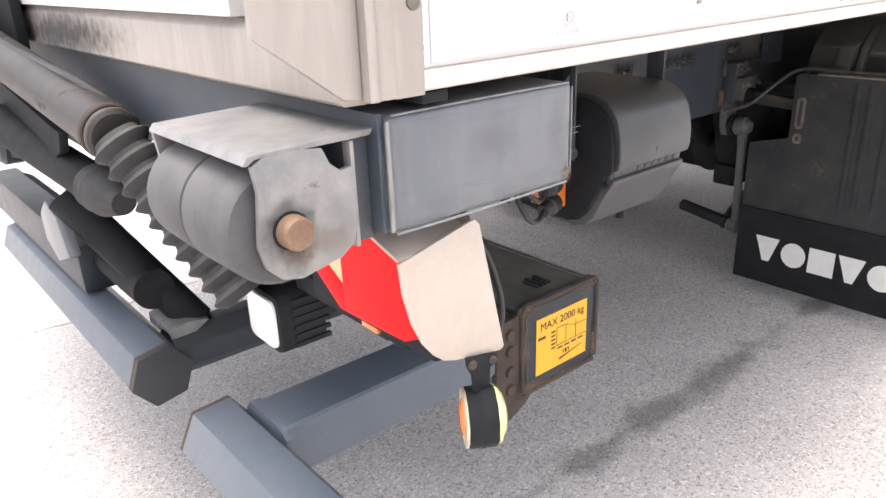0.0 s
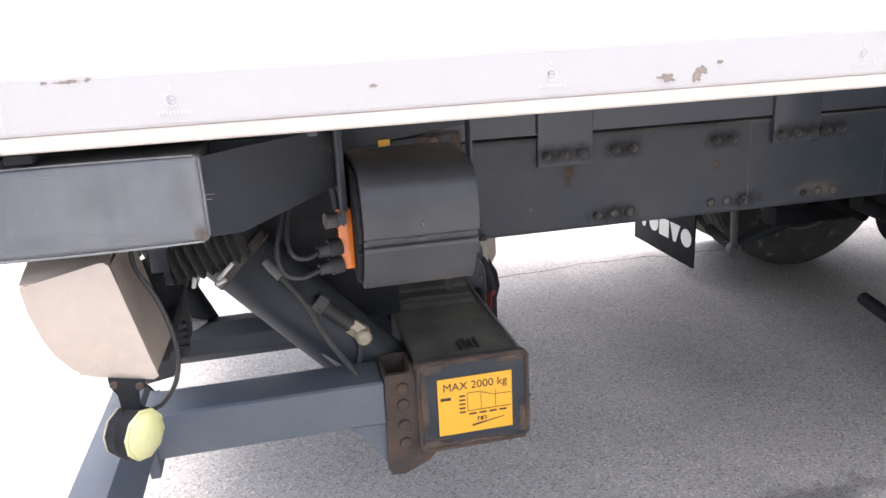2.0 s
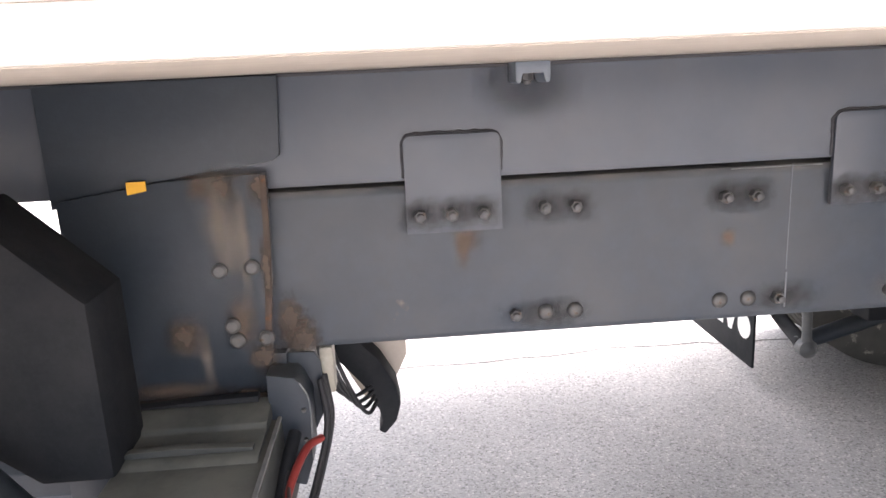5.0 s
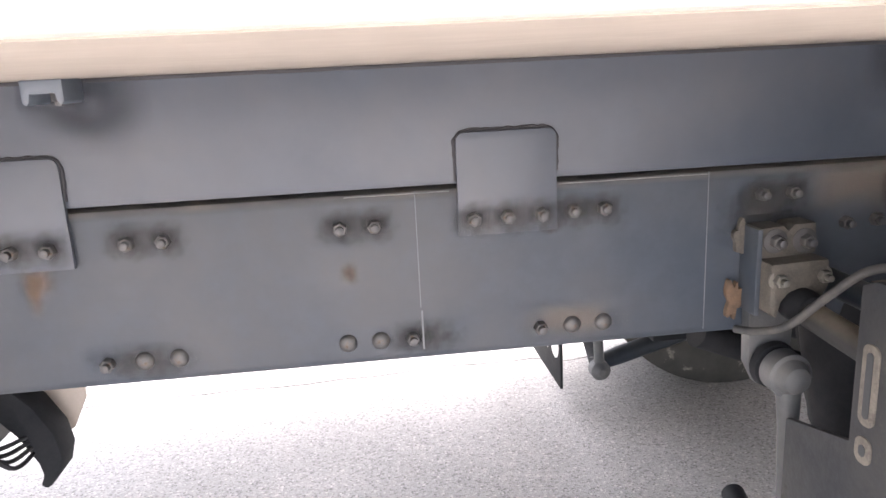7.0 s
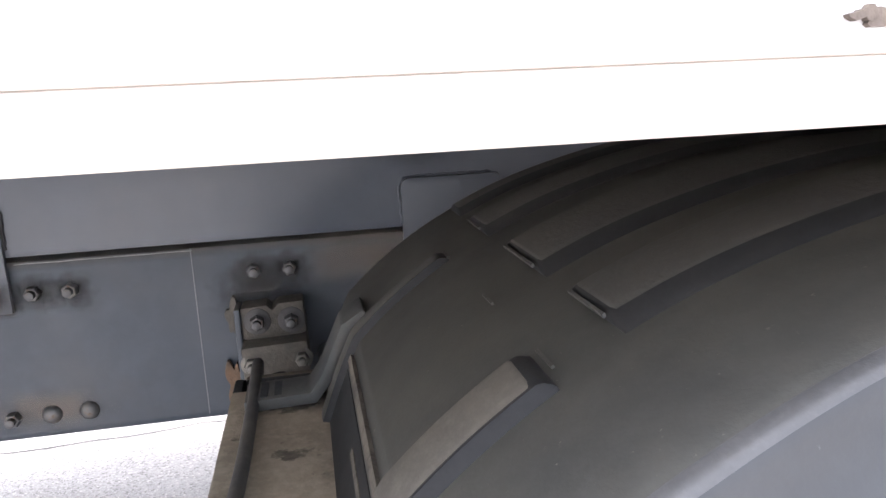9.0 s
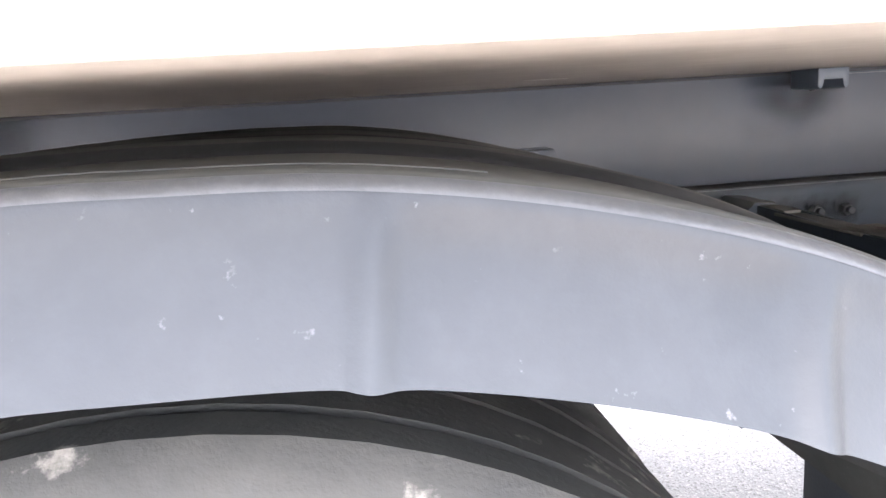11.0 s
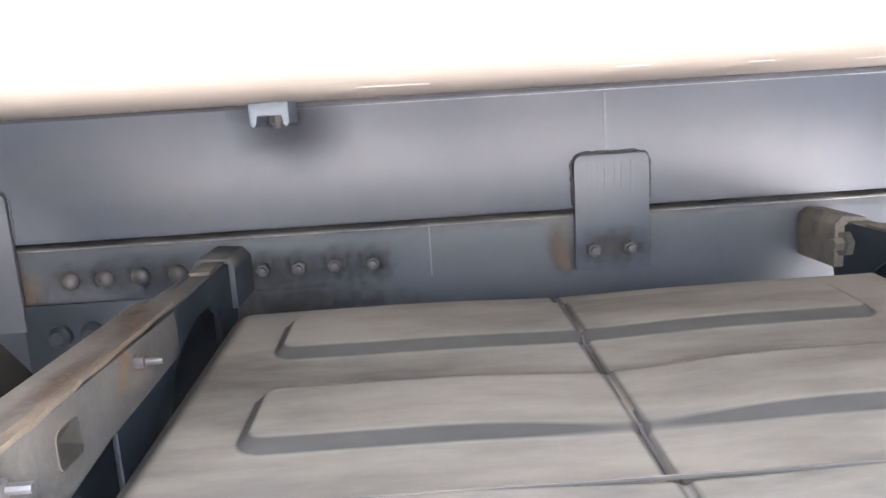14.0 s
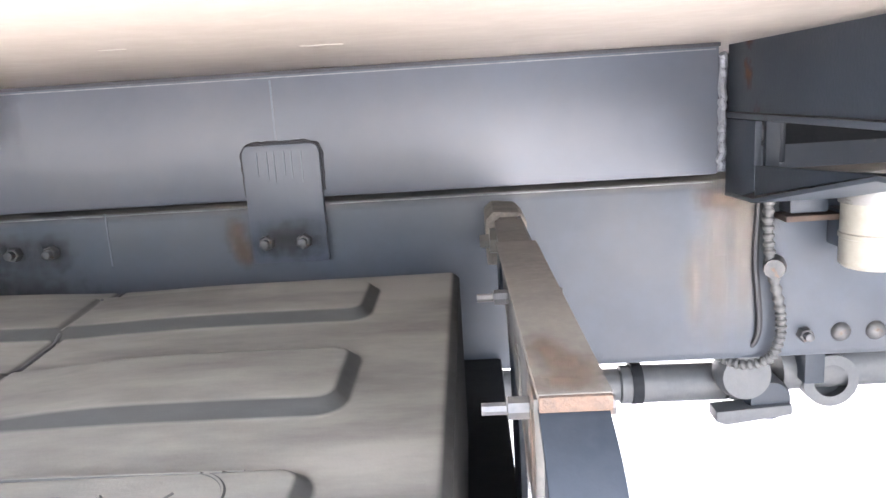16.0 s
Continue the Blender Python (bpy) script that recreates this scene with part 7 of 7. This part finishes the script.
    def support(x0, x1, torn, label):
        """A channel-shaped arm from the rail to the box's front, open below, with a strap bent down at its end."""
        s = thing("support_arm", ((x0 + x1) / 2, 0.5, 0.5), label, "bracket", "battery box arms")
        yf, ys, yb = 0.184, 0.546, 0.765
        zf, zb = (0.9, 0.902) if torn else (0.906, 0.899)
        plate = [(x0, yf), (x1, yf), (x1 - 0.003, ys), (x0 - 0.006, ys)]
        top_mat = DUSTPLATE
        cap = part("top_plate", prism(plate, "z", zf - 0.0045, zf, 0.0015), top_mat, s, "dusty bent top plate with a rusty edge")
        part("front_lip", box(x0 + 0.0005, x1 - 0.0005, yf - 0.0025, yf + 0.001, zf - 0.0085, zf - 0.0008, 0.001), CHEEK if torn else RUSTPATCH, cap)
        part("neck", prism([(x0 - 0.003, ys - 0.02), (x1 - 0.007, ys - 0.02), (x1 - 0.006, yb - 0.06), (x0 - 0.002, yb - 0.06)], "z", zf - 0.0105, zf - 0.0062, 0.0012), top_mat, s)
        # deep dark webs, the one towards the box with a hook-shaped cut-out
        web = [(yb, zb - 0.004), (ys, zf - 0.008), (yf + 0.014, zf - 0.005), (yf + 0.012, zf - 0.05), (yf + 0.03, 0.76), (yf + 0.04, 0.55), (yf + 0.04, 0.34), (0.62, 0.34), (0.62, 0.72), (yb, 0.74)]
        hook = [(yb + 0.012, 0.83), (yb + 0.008, zb - 0.012), (yb - 0.03, zb - 0.004), (ys, zf - 0.008), (yf + 0.2, zf - 0.005), (yf + 0.2, 0.72), (yf + 0.16, 0.60), (yf + 0.16, 0.34), (0.50, 0.34), (0.50, 0.80), (0.525, 0.835), (0.56, 0.853), (0.61, 0.866), (0.66, 0.864), (0.69, 0.845), (0.70, 0.80), (yb, 0.80)]
        inner, outer = (hook, web) if not torn else (web, hook)
        part("web", prism(inner, "x", x0 + 0.0005, x0 + 0.0055, 0.001), DARKPAINT, s, "dark side web")
        part("web", prism(outer, "x", x1 - 0.0085, x1 - 0.0035, 0.001), DARKPAINT, s, "dark side web")
        # the folded cheek along the box
        cy = x1 - 0.003 if torn else x0 - 0.0015
        cheek = [(0.53, zf - 0.006), (yf + 0.006, zf - 0.005), (yf + 0.008, zf - 0.045), (yf + 0.02, zf - 0.085), (yf + 0.05, zf - 0.078), (0.36, zf - 0.06), (0.53, zf - 0.05)]
        ck = part("cheek", prism(cheek, "x", cy, cy + 0.0045, 0.0012), CHEEK, s, "dusty folded cheek with rust")
        face = cy + 0.0052 if torn else cy - 0.0007
        for k, (y, z, ry, rz, m) in enumerate(((0.20, zf - 0.03, 0.035, 0.05, SOFTRUST), (0.24, zf - 0.065, 0.03, 0.025, CRUST), (0.30, zf - 0.03, 0.035, 0.03, SOFTDIRT), (0.42, zf - 0.03, 0.06, 0.03, SOFTDIRT))):
            shared("rust_patch", patch_mesh(ry, rz, m), ck, (face + (0.0003 if torn else -0.0003) * k, y, z), (0, 0, radians(90 if torn else -90)))
        part("inspection_hole", prism(rounded(0.285, 0.318, zf - 0.048, zf - 0.02, 0.006, 3), "x", face - 0.0006, face + 0.0006, 0), ZINC, ck, "bare square patch", smooth=False)
        # bolts through the arm
        for y, z in ((0.215, zf - 0.02), (0.424, zf - 0.02)):
            a, b = (x0 - 0.012, x1 + 0.025) if torn else (x1 + 0.006, x0 - 0.026)
            part("bolt", lathe((a, y, z), (b, y, z), [(0, 0.0056), (0.14, 0.0056), (0.15, 0.004), (0.62, 0.004), (0.63, 0.0062), (0.8, 0.0062), (0.81, 0.0034), (1, 0.0034)], 8), BOLT, s, "dull plated bolt")
        if torn:
            rag = [(x1 - 0.0030, 0.20), (x1 - 0.0020, 0.203), (x1 + 0.0018, 0.214), (x1 + 0.0051, 0.222), (x1 + 0.0048, 0.243), (x1 + 0.0060, 0.262), (x1 + 0.0036, 0.29), (x1 + 0.0045, 0.312), (x1 + 0.0012, 0.335), (x1 + 0.0024, 0.37), (x1 - 0.0005, 0.41),
                   (x1 + 0.0006, 0.45), (x1 - 0.0020, 0.49), (x1 - 0.0045, 0.47), (x1 - 0.0030, 0.42), (x1 - 0.0060, 0.38), (x1 - 0.0035, 0.34), (x1 - 0.0070, 0.30), (x1 - 0.0040, 0.26), (x1 - 0.0055, 0.235)]
            part("torn_flange", prism(rag, "z", zf - 0.0035, zf + 0.0006, 0.0006), RUSTFLAKE, s, "torn rust-eaten flange edge")
            for k, (px, py, rx, ry) in enumerate(((x1 - 0.012, 0.33, 0.016, 0.09), (x1 - 0.012, 0.46, 0.014, 0.05), (x0 + 0.012, 0.5, 0.015, 0.04))):
                top_patch("rust_patch", px, py, zf + 0.0006 + 0.0003 * k, rx, ry, SOFTRUST, s)
        else:
            for k, (px, py, rx, ry) in enumerate(((x0 + 0.016, 0.196, 0.024, 0.018), (x1 - 0.012, 0.215, 0.016, 0.03), (x0 + 0.01, 0.24, 0.014, 0.04))):
                top_patch("rust_patch", px, py, zf + 0.0006 + 0.0003 * k, rx, ry, SOFTRUST, s)
        # the strap that runs down over the box's front
        line = [(yf + 0.003, zf - 0.008), (yf - 0.035, zf - 0.026), (yf - 0.075, zf - 0.07), (yf - 0.10, zf - 0.14), (yf - 0.11, zf - 0.26), (yf - 0.112, zf - 0.44)]
        sp = [(p.y, p.z) for p in spline([(0, a, b) for a, b in line], 6)]
        back = [(a + 0.006, b - 0.003) for a, b in reversed(sp)]
        part("strap", prism(sp + back, "x", x0 + 0.0005, x1 - 0.0015, 0.001), STRAPBLUE, s, "grey steel strap bent down over the front")
        # the root clamped on the rail
        rt = part("root", prism([(x0 - 0.012, 0.835), (x1 + 0.004, 0.835), (x1 + 0.004, 0.888), (x1 - 0.006, 0.9), (x0 - 0.002, 0.903), (x0 - 0.012, 0.893)], "y", yb - 0.012, YR - 0.001, 0.004), OLDGREY if not torn else CHASSIS, s)
        part("root_tab", box(x0 + 0.004, x1 - 0.008, yb - 0.075, yb - 0.01, zb - 0.012, zb - 0.004, 0.002), OLDGREY, s)
        part("root_bolt", lathe((x0 + 0.002, 0.745, 0.868), (x0 - 0.02, 0.745, 0.868), [(0, 0.017), (0.45, 0.017), (0.47, 0.0095), (1, 0.0085)], 6), ZINC if not torn else BOLT, rt)
        return s
    support(3.832, 3.87, True, "dusty steel support arm with torn rusty edge beside the cover")
    support(4.656, 4.691, False, "rusty-edged steel support arm beside the cover")
    k = thing("spring_bracket", (3.755, 0.8, 0.75), "dusty cast spring bracket bolted on the rail", "bracket")
    pad_out = [(3.704, 0.83), (3.745, 0.834), (3.757, 0.826), (3.77, 0.834), (3.812, 0.828), (3.812, 0.76), (3.80, 0.735), (3.785, 0.74), (3.775, 0.752), (3.757, 0.758), (3.74, 0.752), (3.73, 0.738), (3.716, 0.733), (3.704, 0.755)]
    part("pad", prism(pad_out, "y", 0.788, 0.842, 0.005), BRACKETGREY, k, "dusty scalloped casting")
    for x, z in ((3.73, 0.806), (3.785, 0.804)):
        part("socket", lathe((x, 0.789, z), (x, 0.784, z), [(0, 0.021), (0.6, 0.021), (1, 0.016)], 20), DARKPAINT, k)
        part("boss", lathe((x, 0.785, z), (x, 0.776, z), [(0, 0.012), (0.6, 0.0115), (1, 0.008)], 6), BRACKETGREY, k)
    for x, z in ((3.716, 0.762), (3.801, 0.76)):
        shared("nut", NUT, k, (x, 0.787, z), (0, 0.5, 0))
    part("fork", prism([(3.75, 0.80), (3.764, 0.80), (3.775, 0.765), (3.757, 0.772), (3.739, 0.765)], "y", 0.781, 0.789, 0.002), OLDGREY, k)
    part("back_plate", box(3.55, 3.83, 0.842, YR - 0.001, 0.70, 0.835, 0.003), DARKPAINT, k)
    for x, z in ((3.60, 0.79), (3.645, 0.792), (3.672, 0.75)):
        part("dark_boss", lathe((x, 0.843, z), (x, 0.828, z), [(0, 0.017), (0.6, 0.016), (1, 0.009)], 14), DARKPAINT, k)


build_battery_box()
